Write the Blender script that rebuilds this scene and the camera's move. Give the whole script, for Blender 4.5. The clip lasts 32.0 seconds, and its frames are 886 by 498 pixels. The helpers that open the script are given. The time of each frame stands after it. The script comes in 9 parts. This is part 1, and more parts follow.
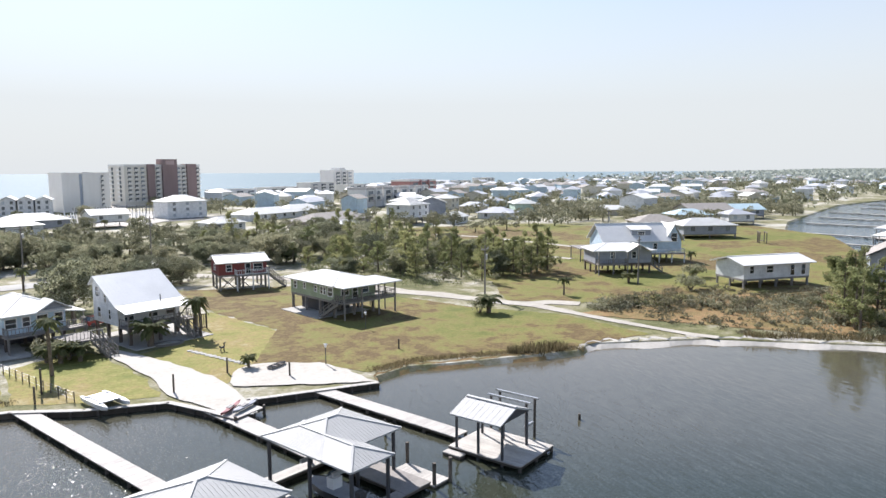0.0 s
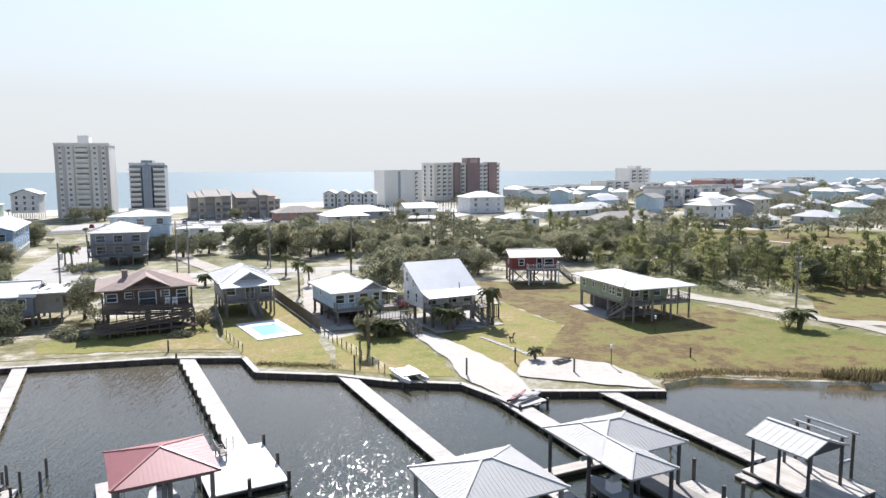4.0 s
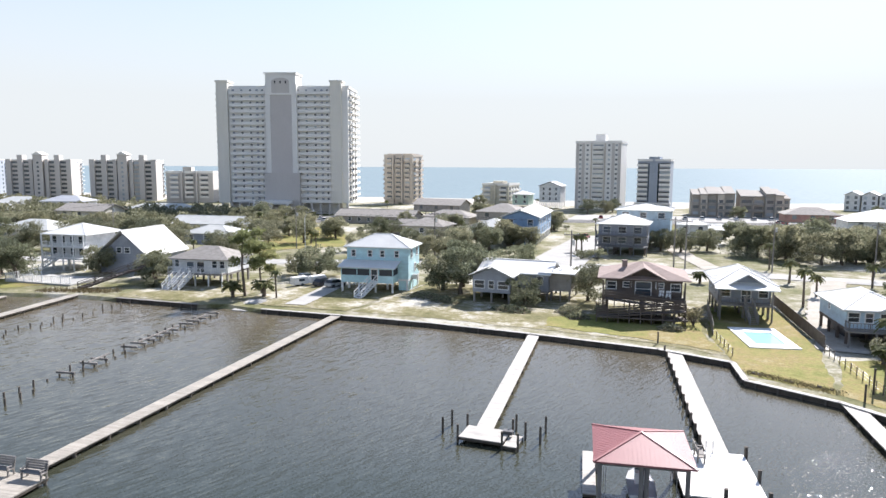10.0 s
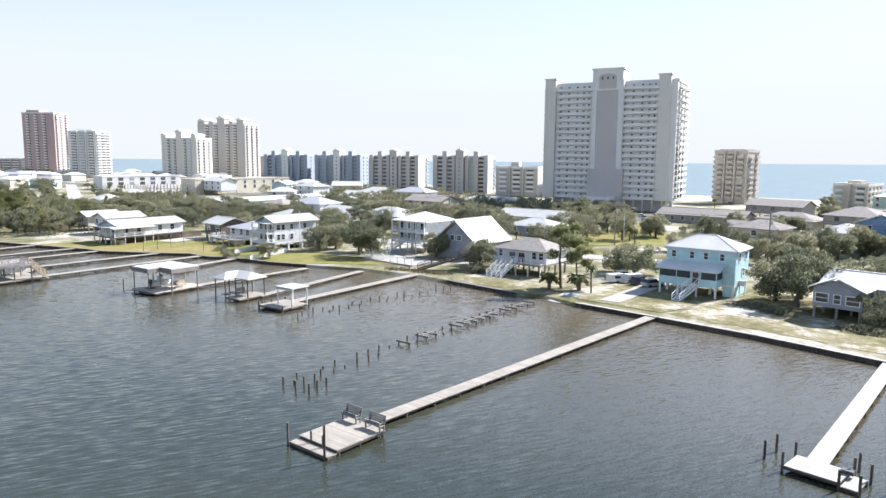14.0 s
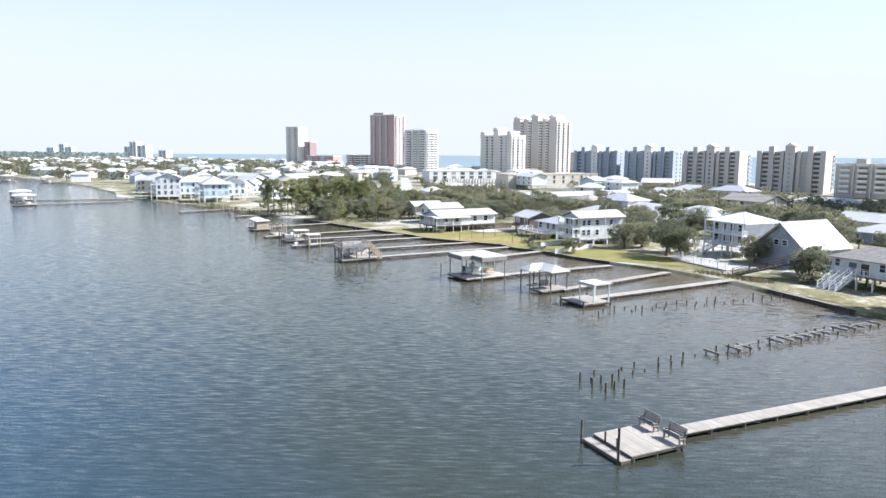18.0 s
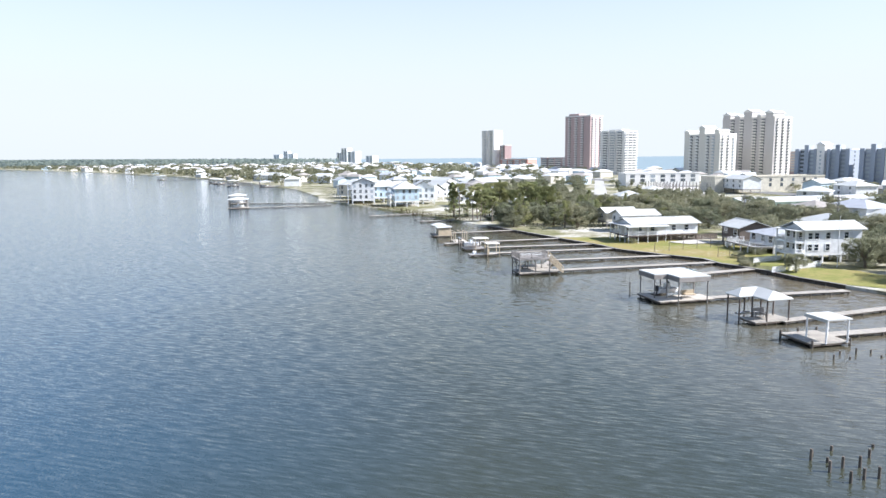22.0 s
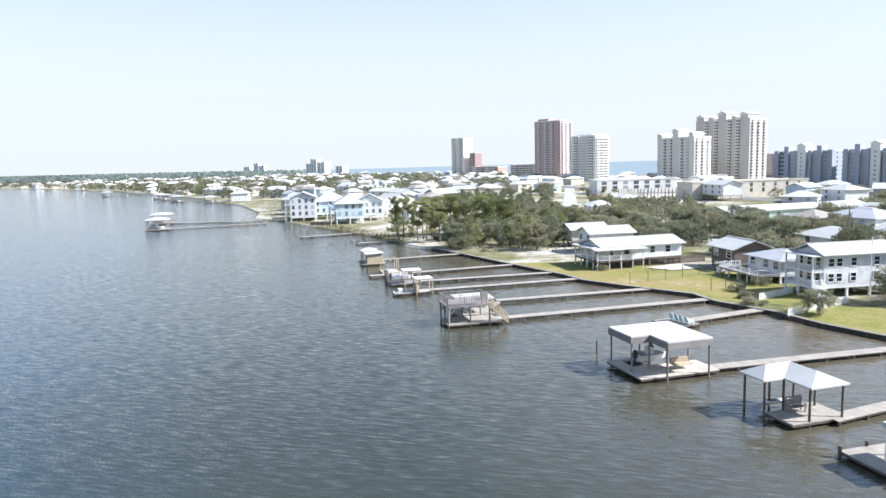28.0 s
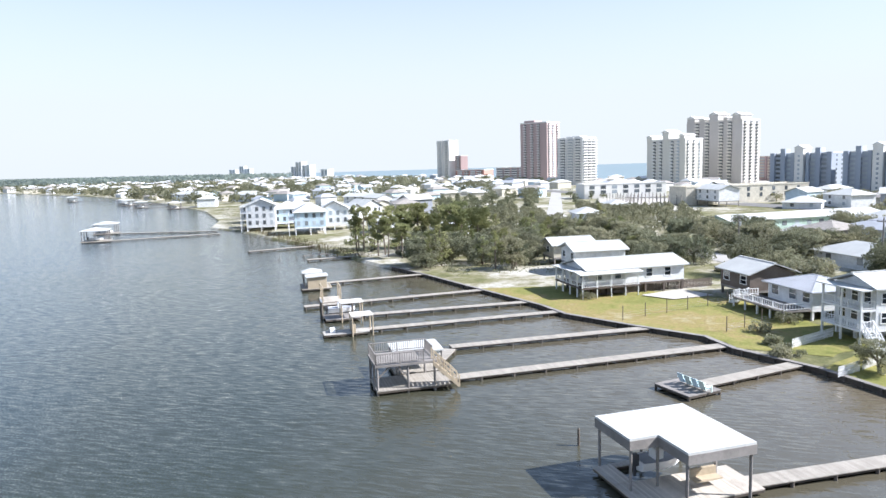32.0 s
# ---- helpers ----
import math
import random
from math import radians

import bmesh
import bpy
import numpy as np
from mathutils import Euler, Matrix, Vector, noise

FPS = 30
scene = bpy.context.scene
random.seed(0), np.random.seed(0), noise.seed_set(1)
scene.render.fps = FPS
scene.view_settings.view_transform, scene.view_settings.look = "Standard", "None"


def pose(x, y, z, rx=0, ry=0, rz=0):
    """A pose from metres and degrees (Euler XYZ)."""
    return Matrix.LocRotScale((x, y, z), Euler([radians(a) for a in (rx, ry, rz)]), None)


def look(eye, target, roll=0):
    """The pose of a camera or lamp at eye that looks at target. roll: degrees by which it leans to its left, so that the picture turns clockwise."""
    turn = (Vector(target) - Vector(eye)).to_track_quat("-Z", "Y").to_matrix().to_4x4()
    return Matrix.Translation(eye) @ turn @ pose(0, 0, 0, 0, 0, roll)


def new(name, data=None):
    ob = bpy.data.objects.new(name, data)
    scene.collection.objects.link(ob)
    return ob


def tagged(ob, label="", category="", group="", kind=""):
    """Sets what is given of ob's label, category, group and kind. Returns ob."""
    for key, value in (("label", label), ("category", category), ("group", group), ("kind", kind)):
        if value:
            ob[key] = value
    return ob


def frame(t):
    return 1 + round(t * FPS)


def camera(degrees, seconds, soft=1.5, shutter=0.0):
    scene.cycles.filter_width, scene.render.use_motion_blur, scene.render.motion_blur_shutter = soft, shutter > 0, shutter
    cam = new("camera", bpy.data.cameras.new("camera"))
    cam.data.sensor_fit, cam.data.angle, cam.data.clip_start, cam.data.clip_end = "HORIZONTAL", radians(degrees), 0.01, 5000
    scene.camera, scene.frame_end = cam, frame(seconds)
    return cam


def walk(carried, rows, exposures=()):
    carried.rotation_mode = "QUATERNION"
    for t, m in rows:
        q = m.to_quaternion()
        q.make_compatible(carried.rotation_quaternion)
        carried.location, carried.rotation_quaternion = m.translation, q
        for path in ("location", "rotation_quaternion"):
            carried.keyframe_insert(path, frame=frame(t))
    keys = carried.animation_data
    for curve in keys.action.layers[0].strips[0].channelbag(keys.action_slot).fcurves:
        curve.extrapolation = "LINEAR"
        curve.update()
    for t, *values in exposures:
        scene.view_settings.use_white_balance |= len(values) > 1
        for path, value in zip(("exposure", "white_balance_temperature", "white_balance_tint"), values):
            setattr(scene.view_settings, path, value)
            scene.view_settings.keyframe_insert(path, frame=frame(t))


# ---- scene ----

# ---------------- camera and its way: x along the shore, y towards the open sea ----------------
cam = camera(65.5, 32.0, soft=1.5)


# metres for one unit of the plan that all places below are given in
PLAN = 1.25


def aim(x, y, z, yaw, pitch, roll):
    """The pose of a camera that looks along yaw (left of +y) and pitch, in degrees."""
    a, b = radians(yaw), radians(pitch)
    way = Vector((-math.sin(a) * math.cos(b), math.cos(a) * math.cos(b), math.sin(b)))
    eye = Vector((x, y, z)) * PLAN
    return look(eye, eye + 100 * way, roll)


# seconds, place, yaw, pitch, roll
PATH = [
    (0.0, -0.01, 0.00, 20.02, -39.59, -6.63, -0.26),
    (0.5, -0.01, -0.02, 20.02, -36.43, -6.66, -0.30),
    (1.0, 0.01, 0.01, 20.01, -33.34, -6.66, -0.31),
    (1.5, 0.01, 0.01, 20.01, -30.22, -6.67, -0.36),
    (2.0, 0.04, 0.05, 19.99, -27.17, -6.68, -0.30),
    (2.5, 0.04, 0.03, 20.00, -24.20, -6.70, -0.30),
    (3.0, 0.04, 0.04, 20.00, -21.28, -6.70, -0.33),
    (3.5, 0.04, 0.04, 20.00, -18.55, -6.70, -0.30),
    (5.5, 0.03, -0.09, 20.07, -5.47, -6.73, 0.12),
    (6.0, 0.03, -0.07, 20.07, -2.08, -6.75, 0.10),
    (6.5, 0.03, -0.08, 20.08, 1.29, -6.77, 0.18),
    (7.0, 0.04, -0.09, 20.08, 4.56, -6.80, 0.17),
    (7.5, 0.04, -0.10, 20.08, 7.79, -6.80, 0.18),
    (8.0, 0.04, -0.11, 20.08, 11.11, -6.83, 0.22),
    (8.5, 0.04, -0.09, 20.08, 14.45, -6.87, 0.26),
    (9.0, 0.05, -0.08, 20.07, 17.78, -6.92, 0.22),
    (9.5, 0.05, -0.08, 20.07, 21.10, -6.97, 0.26),
    (10.0, 0.04, -0.04, 20.06, 24.42, -7.04, 0.29),
    (10.5, 0.05, 0.01, 20.03, 27.76, -7.07, 0.32),
    (11.0, 0.05, 0.01, 20.03, 31.04, -7.11, 0.39),
    (11.5, 0.05, 0.01, 20.03, 34.32, -7.19, 0.44),
    (12.0, 0.03, 0.03, 20.02, 37.56, -7.24, 0.48),
    (12.5, 0.03, 0.03, 20.02, 40.76, -7.28, 0.53),
    (13.0, 0.02, 0.05, 20.01, 43.87, -7.37, 0.49),
    (13.5, 0.02, 0.05, 20.01, 46.97, -7.46, 0.50),
    (14.0, 0.01, 0.05, 20.01, 50.59, -7.53, 0.46),
    (14.5, 0.00, 0.07, 20.00, 53.99, -7.63, 0.47),
    (16.5, -0.04, -0.02, 19.87, 66.60, -7.79, 0.64),
    (17.0, -0.13, 0.05, 19.85, 69.96, -7.85, 0.60),
    (17.5, -0.31, 0.16, 19.82, 72.94, -7.93, 0.57),
    (18.0, -0.69, 0.36, 19.83, 75.72, -8.01, 0.37),
    (18.5, -1.32, 0.63, 19.85, 79.04, -8.07, 0.20),
    (19.0, -2.16, 1.00, 19.85, 81.68, -8.05, 0.16),
    (19.5, -3.22, 1.39, 19.87, 82.71, -8.04, 0.05),
    (20.0, -4.42, 1.85, 19.89, 84.56, -8.02, -0.07),
    (20.5, -5.75, 2.35, 19.89, 86.64, -7.99, -0.13),
    (21.0, -7.21, 2.86, 19.90, 87.89, -7.91, -0.28),
    (21.5, -8.85, 3.41, 19.93, 89.72, -7.85, -0.42),
    (22.0, -10.67, 4.03, 19.93, 91.92, -7.77, -0.52),
    (22.5, -12.67, 4.69, 19.91, 94.00, -7.68, -0.65),
    (23.0, -14.84, 5.36, 19.88, 93.86, -7.65, -0.72),
    (23.5, -17.18, 6.02, 19.87, 93.55, -7.59, -0.84),
    (24.0, -19.67, 6.67, 19.87, 93.22, -7.55, -0.95),
    (24.5, -22.31, 7.30, 19.86, 92.87, -7.48, -1.11),
    (25.0, -24.97, 7.99, 19.82, 92.51, -7.38, -1.24),
    (25.5, -27.61, 8.72, 19.79, 91.66, -7.33, -1.34),
    (27.5, -38.11, 11.49, 19.92, 90.27, -7.12, -1.54),
    (28.0, -40.78, 12.19, 19.94, 89.96, -7.10, -1.59),
    (28.5, -43.46, 12.89, 19.95, 89.85, -7.04, -1.66),
    (29.0, -46.15, 13.58, 19.98, 89.41, -7.02, -1.70),
    (29.5, -48.85, 14.26, 20.04, 89.01, -7.01, -1.67),
    (30.0, -51.59, 14.93, 20.06, 88.61, -6.99, -1.68),
    (30.5, -54.35, 15.58, 20.09, 88.23, -6.99, -1.67),
    (31.0, -57.14, 16.26, 20.12, 88.07, -6.97, -1.71),
    (31.5, -59.94, 16.98, 20.11, 88.45, -6.94, -1.71),
    (32.0, -62.75, 17.69, 20.11, 89.04, -6.90, -1.67),
]
EXPOSURES = [(0.0, 0.92, 6400, 14), (6.0, 0.9, 6400, 14), (12.5, 1.12, 6350, 14), (19.0, 1.15, 6080, 13), (32.0, 1.13, 6080, 13)]
walk(cam, [(row[0], aim(*row[1:])) for row in PATH], EXPOSURES)

# ---------------- daylight: clear winter sky, sun over the open sea ----------------
SUN_YAW, SUN_UP = -9.0, 39.5
world = bpy.data.worlds.new("world")
scene.world = world
world.use_nodes = True
wn = world.node_tree.nodes
sky = wn.new("ShaderNodeTexSky")
sky.sky_type, sky.sun_disc = "NISHITA", False
sky.sun_elevation, sky.sun_rotation = radians(SUN_UP), radians(-SUN_YAW)
sky.air_density, sky.dust_density, sky.ozone_density = 1.0, 0.35, 1.6
wn["Background"].inputs["Strength"].default_value = 0.1
# thin bright haze over the blue
haze = wn.new("ShaderNodeMix")
haze.data_type, haze.blend_type = "RGBA", "MIX"
haze.inputs["B"].default_value = (4.06, 4.3, 4.3, 1)
# the haze is thick near the horizon and thins towards the zenith
where = wn.new("ShaderNodeTexCoord")
split = wn.new("ShaderNodeSeparateXYZ")
thin = wn.new("ShaderNodeValToRGB")
world.node_tree.links.new(where.outputs["Generated"], split.inputs[0])
world.node_tree.links.new(split.outputs["Z"], thin.inputs["Fac"])
world.node_tree.links.new(thin.outputs["Color"], haze.inputs["Factor"])
for i, (height, amount) in enumerate(((0.0, 1.0), (0.09, 0.95), (0.2, 0.66), (0.34, 0.2), (1.0, 0.04))):
    if i > 1:
        thin.color_ramp.elements.new(height)
    thin.color_ramp.elements[i].position = height
    thin.color_ramp.elements[i].color = (amount, amount, amount, 1)
world.node_tree.links.new(sky.outputs["Color"], haze.inputs["A"])
world.node_tree.links.new(haze.outputs["Result"], wn["Background"].inputs["Color"])

sun_data = bpy.data.lights.new("sun", "SUN")
sun_data.energy, sun_data.angle, sun_data.color = 5.0, radians(0.53), (1.0, 0.97, 0.93)
sun = new("sun", sun_data)
sa, sb = radians(SUN_YAW), radians(SUN_UP)
sun.matrix_world = look((-math.sin(sa) * math.cos(sb) * 300, math.cos(sa) * math.cos(sb) * 300, math.sin(sb) * 300), (0, 0, 0))


# ---------------- materials ----------------
def nodes_of(m):
    m.use_nodes = True
    t = m.node_tree
    return t, t.nodes, t.links, t.nodes["Principled BSDF"]


def noise_node(t, coord, scale, detail=4.0, rough=0.6, stretch=None):
    n = t.nodes.new("ShaderNodeTexNoise")
    n.inputs["Scale"].default_value, n.inputs["Detail"].default_value, n.inputs["Roughness"].default_value = scale, detail, rough
    if stretch:
        mp = t.nodes.new("ShaderNodeMapping")
        mp.vector_type = "TEXTURE"
        mp.inputs["Scale"].default_value = [1 / k for k in stretch[:3]]
        if len(stretch) > 3:
            mp.inputs["Rotation"].default_value = (0, 0, radians(stretch[3]))
        t.links.new(coord, mp.inputs["Vector"])
        coord = mp.outputs["Vector"]
    t.links.new(coord, n.inputs["Vector"])
    return n.outputs["Fac"]


def ramp_node(t, fac, stops):
    r = t.nodes.new("ShaderNodeValToRGB")
    e = r.color_ramp.elements
    while len(e) < len(stops):
        e.new(0.5)
    for i, (p, c) in enumerate(stops):
        e[i].position = p
        e[i].color = (*c, 1) if len(c) == 3 else c
    t.links.new(fac, r.inputs["Fac"])
    return r.outputs["Color"]


def mix_node(t, fac, a, b, mode="MIX"):
    n = t.nodes.new("ShaderNodeMix")
    n.data_type, n.blend_type = "RGBA", mode
    for sock, val in ((n.inputs["Factor"], fac), (n.inputs["A"], a), (n.inputs["B"], b)):
        if isinstance(val, (int, float)):
            sock.default_value = val
        elif isinstance(val, tuple):
            sock.default_value = (*val, 1)
        else:
            t.links.new(val, sock)
    return n.outputs["Result"]


def bump_node(t, height, strength, dist, bsdf):
    b = t.nodes.new("ShaderNodeBump")
    b.inputs["Strength"].default_value, b.inputs["Distance"].default_value = strength, dist
    t.links.new(height, b.inputs["Height"])
    t.links.new(b.outputs["Normal"], bsdf.inputs["Normal"])


def place_of(t):
    return t.nodes.new("ShaderNodeNewGeometry").outputs["Position"]


def plain(name, col, rough=0.7, vary=0.12, metal=0.0, scale=0.6, bump=0.15, random_vary=0.0, streak=False):
    """Painted, wooden or rendered surface: soft stains, fine grain, fine relief."""
    m = bpy.data.materials.new(name)
    t, n, l, b = nodes_of(m)
    pos = place_of(t)
    dark = tuple(c * (1 - 2.2 * vary) for c in col)
    light = tuple(min(0.92, c * (1 + vary)) for c in col)
    big = noise_node(t, pos, scale, 5, 0.65, (1, 1, 0.25) if streak else None)
    fine = noise_node(t, pos, scale * 14, 3, 0.6)
    c = mix_node(t, 0.3, ramp_node(t, big, [(0.3, dark), (0.68, light)]), ramp_node(t, fine, [(0.3, dark), (0.7, light)]))
    if random_vary:
        oi = n.new("ShaderNodeObjectInfo")
        c = mix_node(t, 1.0, c, ramp_node(t, oi.outputs["Random"], [(0, (1 - random_vary,) * 3), (1, (1 + 0.4 * random_vary,) * 3)]), "MULTIPLY")
    l.new(c, b.inputs["Base Color"])
    b.inputs["Roughness"].default_value, b.inputs["Metallic"].default_value = rough, metal
    if bump:
        bump_node(t, fine, bump, 0.02, b)
    return m


def banded(name, col, step, axis, rough=0.7, depth=0.03, vary=0.15, groove=0.55):
    """Boards or siding: fine parallel joints at a step in metres along an axis of the object."""
    m = bpy.data.materials.new(name)
    t, n, l, b = nodes_of(m)
    co = n.new("ShaderNodeTexCoord").outputs["Object"]
    sep = n.new("ShaderNodeSeparateXYZ")
    l.new(co, sep.inputs[0])
    d = n.new("ShaderNodeMath")
    d.operation = "DIVIDE"
    d.inputs[1].default_value = step
    l.new(sep.outputs[axis], d.inputs[0])
    fr = n.new("ShaderNodeMath")
    fr.operation = "FRACT"
    l.new(d.outputs[0], fr.inputs[0])
    fl = n.new("ShaderNodeMath")
    fl.operation = "FLOOR"
    l.new(d.outputs[0], fl.inputs[0])
    wn_ = n.new("ShaderNodeTexWhiteNoise")
    wn_.noise_dimensions = "1D"
    l.new(fl.outputs[0], wn_.inputs["W"])
    pos = place_of(t)
    big = noise_node(t, pos, 0.7, 5, 0.65)
    c0 = ramp_node(t, wn_.outputs["Value"], [(0, tuple(c * (1 - vary) for c in col)), (1, tuple(min(0.92, c * (1 + vary)) for c in col))])
    c1 = mix_node(t, 1.0, c0, ramp_node(t, big, [(0.25, (0.72, 0.72, 0.72)), (0.7, (1.08, 1.08, 1.08))]), "MULTIPLY")
    gap = ramp_node(t, fr.outputs[0], [(0.0, (groove,) * 3), (0.1, (1, 1, 1)), (0.9, (1, 1, 1)), (1.0, (groove,) * 3)])
    l.new(mix_node(t, 1.0, c1, gap, "MULTIPLY"), b.inputs["Base Color"])
    b.inputs["Roughness"].default_value = rough
    bump_node(t, gap, 0.5, depth, b)
    return m


def leafy(name, cols, rough=0.75):
    """Leaves: each island its own green, each tree a little different."""
    m = bpy.data.materials.new(name)
    t, n, l, b = nodes_of(m)
    g = n.new("ShaderNodeNewGeometry")
    oi = n.new("ShaderNodeObjectInfo")
    c = ramp_node(t, g.outputs["Random Per Island"], [(i / (len(cols) - 1), k) for i, k in enumerate(cols)])
    c = mix_node(t, 1.0, c, ramp_node(t, oi.outputs["Random"], [(0, (0.75, 0.8, 0.75)), (1, (1.2, 1.15, 1.1))]), "MULTIPLY")
    l.new(c, b.inputs["Base Color"])
    b.inputs["Roughness"].default_value = rough
    b.inputs["Specular IOR Level"].default_value = 0.12
    tr = n.new("ShaderNodeBsdfTranslucent")
    l.new(c, tr.inputs["Color"])
    mx = n.new("ShaderNodeMixShader")
    mx.inputs[0].default_value = 0.48
    l.new(b.outputs[0], mx.inputs[1])
    l.new(tr.outputs[0], mx.inputs[2])
    l.new(mx.outputs[0], n["Material Output"].inputs["Surface"])
    return m


def glassy(name, col=(0.03, 0.04, 0.05), rough=0.06):
    m = bpy.data.materials.new(name)
    t, n, l, b = nodes_of(m)
    oi = n.new("ShaderNodeObjectInfo")
    c = ramp_node(t, oi.outputs["Random"], [(0, tuple(0.5 * v for v in col)), (0.7, col), (1, tuple(min(0.6, 3.0 * v) for v in col))])
    l.new(c, b.inputs["Base Color"])
    b.inputs["Roughness"].default_value = rough
    b.inputs["Specular IOR Level"].default_value = 0.7
    return m


def ground_material(name, layers, scale, fine=3.0, bump=0.6):
    """Sandy coastal ground: patches from a list of (position, colour) by a wide noise, broken by a fine one."""
    m = bpy.data.materials.new(name)
    t, n, l, b = nodes_of(m)
    pos = place_of(t)
    wide = noise_node(t, pos, scale, 8, 0.68)
    mid = noise_node(t, pos, scale * 9, 6, 0.7)
    grain = noise_node(t, pos, fine, 4, 0.7)
    both = mix_node(t, 0.35, wide, mid)
    c = ramp_node(t, both, layers)
    c = mix_node(t, 1.0, c, ramp_node(t, grain, [(0.25, (0.62, 0.64, 0.6)), (0.75, (1.2, 1.2, 1.2))] if bump > 0.3 else [(0.25, (0.86, 0.86, 0.85)), (0.75, (1.08, 1.08, 1.08))]), "MULTIPLY")
    l.new(c, b.inputs["Base Color"])
    b.inputs["Roughness"].default_value = 0.95
    b.inputs["Specular IOR Level"].default_value = 0.15
    bump_node(t, grain, bump, 0.12, b)
    return m


def water_material(name, deep, shallow, wave, height, rough=0.06, spec=0.5, sky_tint=None):
    """Wind-rippled water: long ripples across the wind, small chop on them, slow colour patches."""
    m = bpy.data.materials.new(name)
    t, n, l, b = nodes_of(m)
    pos = place_of(t)
    patch = noise_node(t, pos, 0.02, 4, 0.6)
    # tea-brown shallows along the shore; offshore, reflected sky is painted in as blue
    mp = n.new("ShaderNodeVectorMath")
    mp.operation = "DOT_PRODUCT"
    mp.inputs[1].default_value = (-0.27 / 150, 1 / 150, 0)
    l.new(pos, mp.inputs[0])
    ad = n.new("ShaderNodeMath")
    ad.operation = "MULTIPLY_ADD"
    ad.inputs[1].default_value = 0.24
    l.new(patch, ad.inputs[0])
    l.new(mp.outputs["Value"], ad.inputs[2])
    # calm sandy shallows east of the houses
    east = n.new("ShaderNodeSeparateXYZ")
    l.new(pos, east.inputs[0])
    bank = n.new("ShaderNodeMapRange")
    bank.inputs["From Min"].default_value, bank.inputs["From Max"].default_value = 22.0, 75.0
    bank.inputs["To Max"].default_value = 0.45
    l.new(east.outputs["X"], bank.inputs["Value"])
    # past the sand point the shallows end and the painted sky blue returns
    bay = n.new("ShaderNodeMapRange")
    bay.inputs["From Min"].default_value, bay.inputs["From Max"].default_value = 135.0, 190.0
    bay.inputs["To Min"].default_value, bay.inputs["To Max"].default_value = 1.0, 0.0
    l.new(east.outputs["X"], bay.inputs["Value"])
    sandy = n.new("ShaderNodeMath")
    sandy.operation = "MULTIPLY"
    l.new(bank.outputs[0], sandy.inputs[0])
    l.new(bay.outputs[0], sandy.inputs[1])
    off_bay = n.new("ShaderNodeMath")
    off_bay.operation = "MULTIPLY_ADD"
    off_bay.inputs[1].default_value, off_bay.inputs[2].default_value = 1.2, -1.2
    l.new(bay.outputs[0], off_bay.inputs[0])
    inshore = n.new("ShaderNodeMath")
    l.new(ad.outputs[0], inshore.inputs[0])
    l.new(sandy.outputs[0], inshore.inputs[1])
    reach = n.new("ShaderNodeMath")
    l.new(inshore.outputs[0], reach.inputs[0])
    l.new(off_bay.outputs[0], reach.inputs[1])
    calm = n.new("ShaderNodeMath")
    calm.operation = "MULTIPLY_ADD"
    calm.inputs[1].default_value, calm.inputs[2].default_value = -1.5, 1.0
    l.new(sandy.outputs[0], calm.inputs[0])
    l.new(ramp_node(t, reach.outputs[0], [(0.0, sky_tint or deep), (0.29, deep), (0.42, deep), (0.82, shallow)]), b.inputs["Base Color"])
    b.inputs["Roughness"].default_value, b.inputs["IOR"].default_value = rough, 1.33
    b.inputs["Specular IOR Level"].default_value = spec
    # slopes of the waves: long-crested ripples along the wind, a shorter chop on them, and a cross chop
    total = None
    for scale, steep, way, stretch in ((wave * 0.36, height * 0.8, (-0.96, 0.28, 0), (0.24, 1.5, 1, 74)), (wave * 0.7, height * 0.4, (-0.93, 0.37, 0), (0.3, 1.4, 1, 68)),
                                       (wave * 1.0, height * 0.8, (0.2, 0.98, 0), (1.0, 1.0, 1, 20)), (wave * 2.0, height * 0.62, (0.4, 0.92, 0), (1.2, 0.9, 1, 40)),
                                       (wave * 1.9, height * 0.26, (-0.8, 0.6, 0), (0.5, 1.3, 1, 75))):
        ripple = noise_node(t, pos, scale, 1.0, 0.5, stretch)
        centred = n.new("ShaderNodeMath")
        centred.operation = "SUBTRACT"
        centred.inputs[1].default_value = 0.5
        l.new(ripple, centred.inputs[0])
        scaled = n.new("ShaderNodeVectorMath")
        scaled.operation = "SCALE"
        scaled.inputs[0].default_value = tuple(steep * k for k in way)
        l.new(centred.outputs[0], scaled.inputs["Scale"])
        if total:
            both = n.new("ShaderNodeVectorMath")
            l.new(total, both.inputs[0])
            l.new(scaled.outputs[0], both.inputs[1])
            total = both.outputs[0]
        else:
            total = scaled.outputs[0]
    up = n.new("ShaderNodeVectorMath")
    up.inputs[1].default_value = (0, 0, 1)
    soft = n.new("ShaderNodeVectorMath")
    soft.operation = "SCALE"
    l.new(total, soft.inputs[0])
    l.new(calm.outputs[0], soft.inputs["Scale"])
    l.new(soft.outputs[0], up.inputs[0])
    unit = n.new("ShaderNodeVectorMath")
    unit.operation = "NORMALIZE"
    l.new(up.outputs[0], unit.inputs[0])
    l.new(unit.outputs[0], b.inputs["Normal"])
    return m


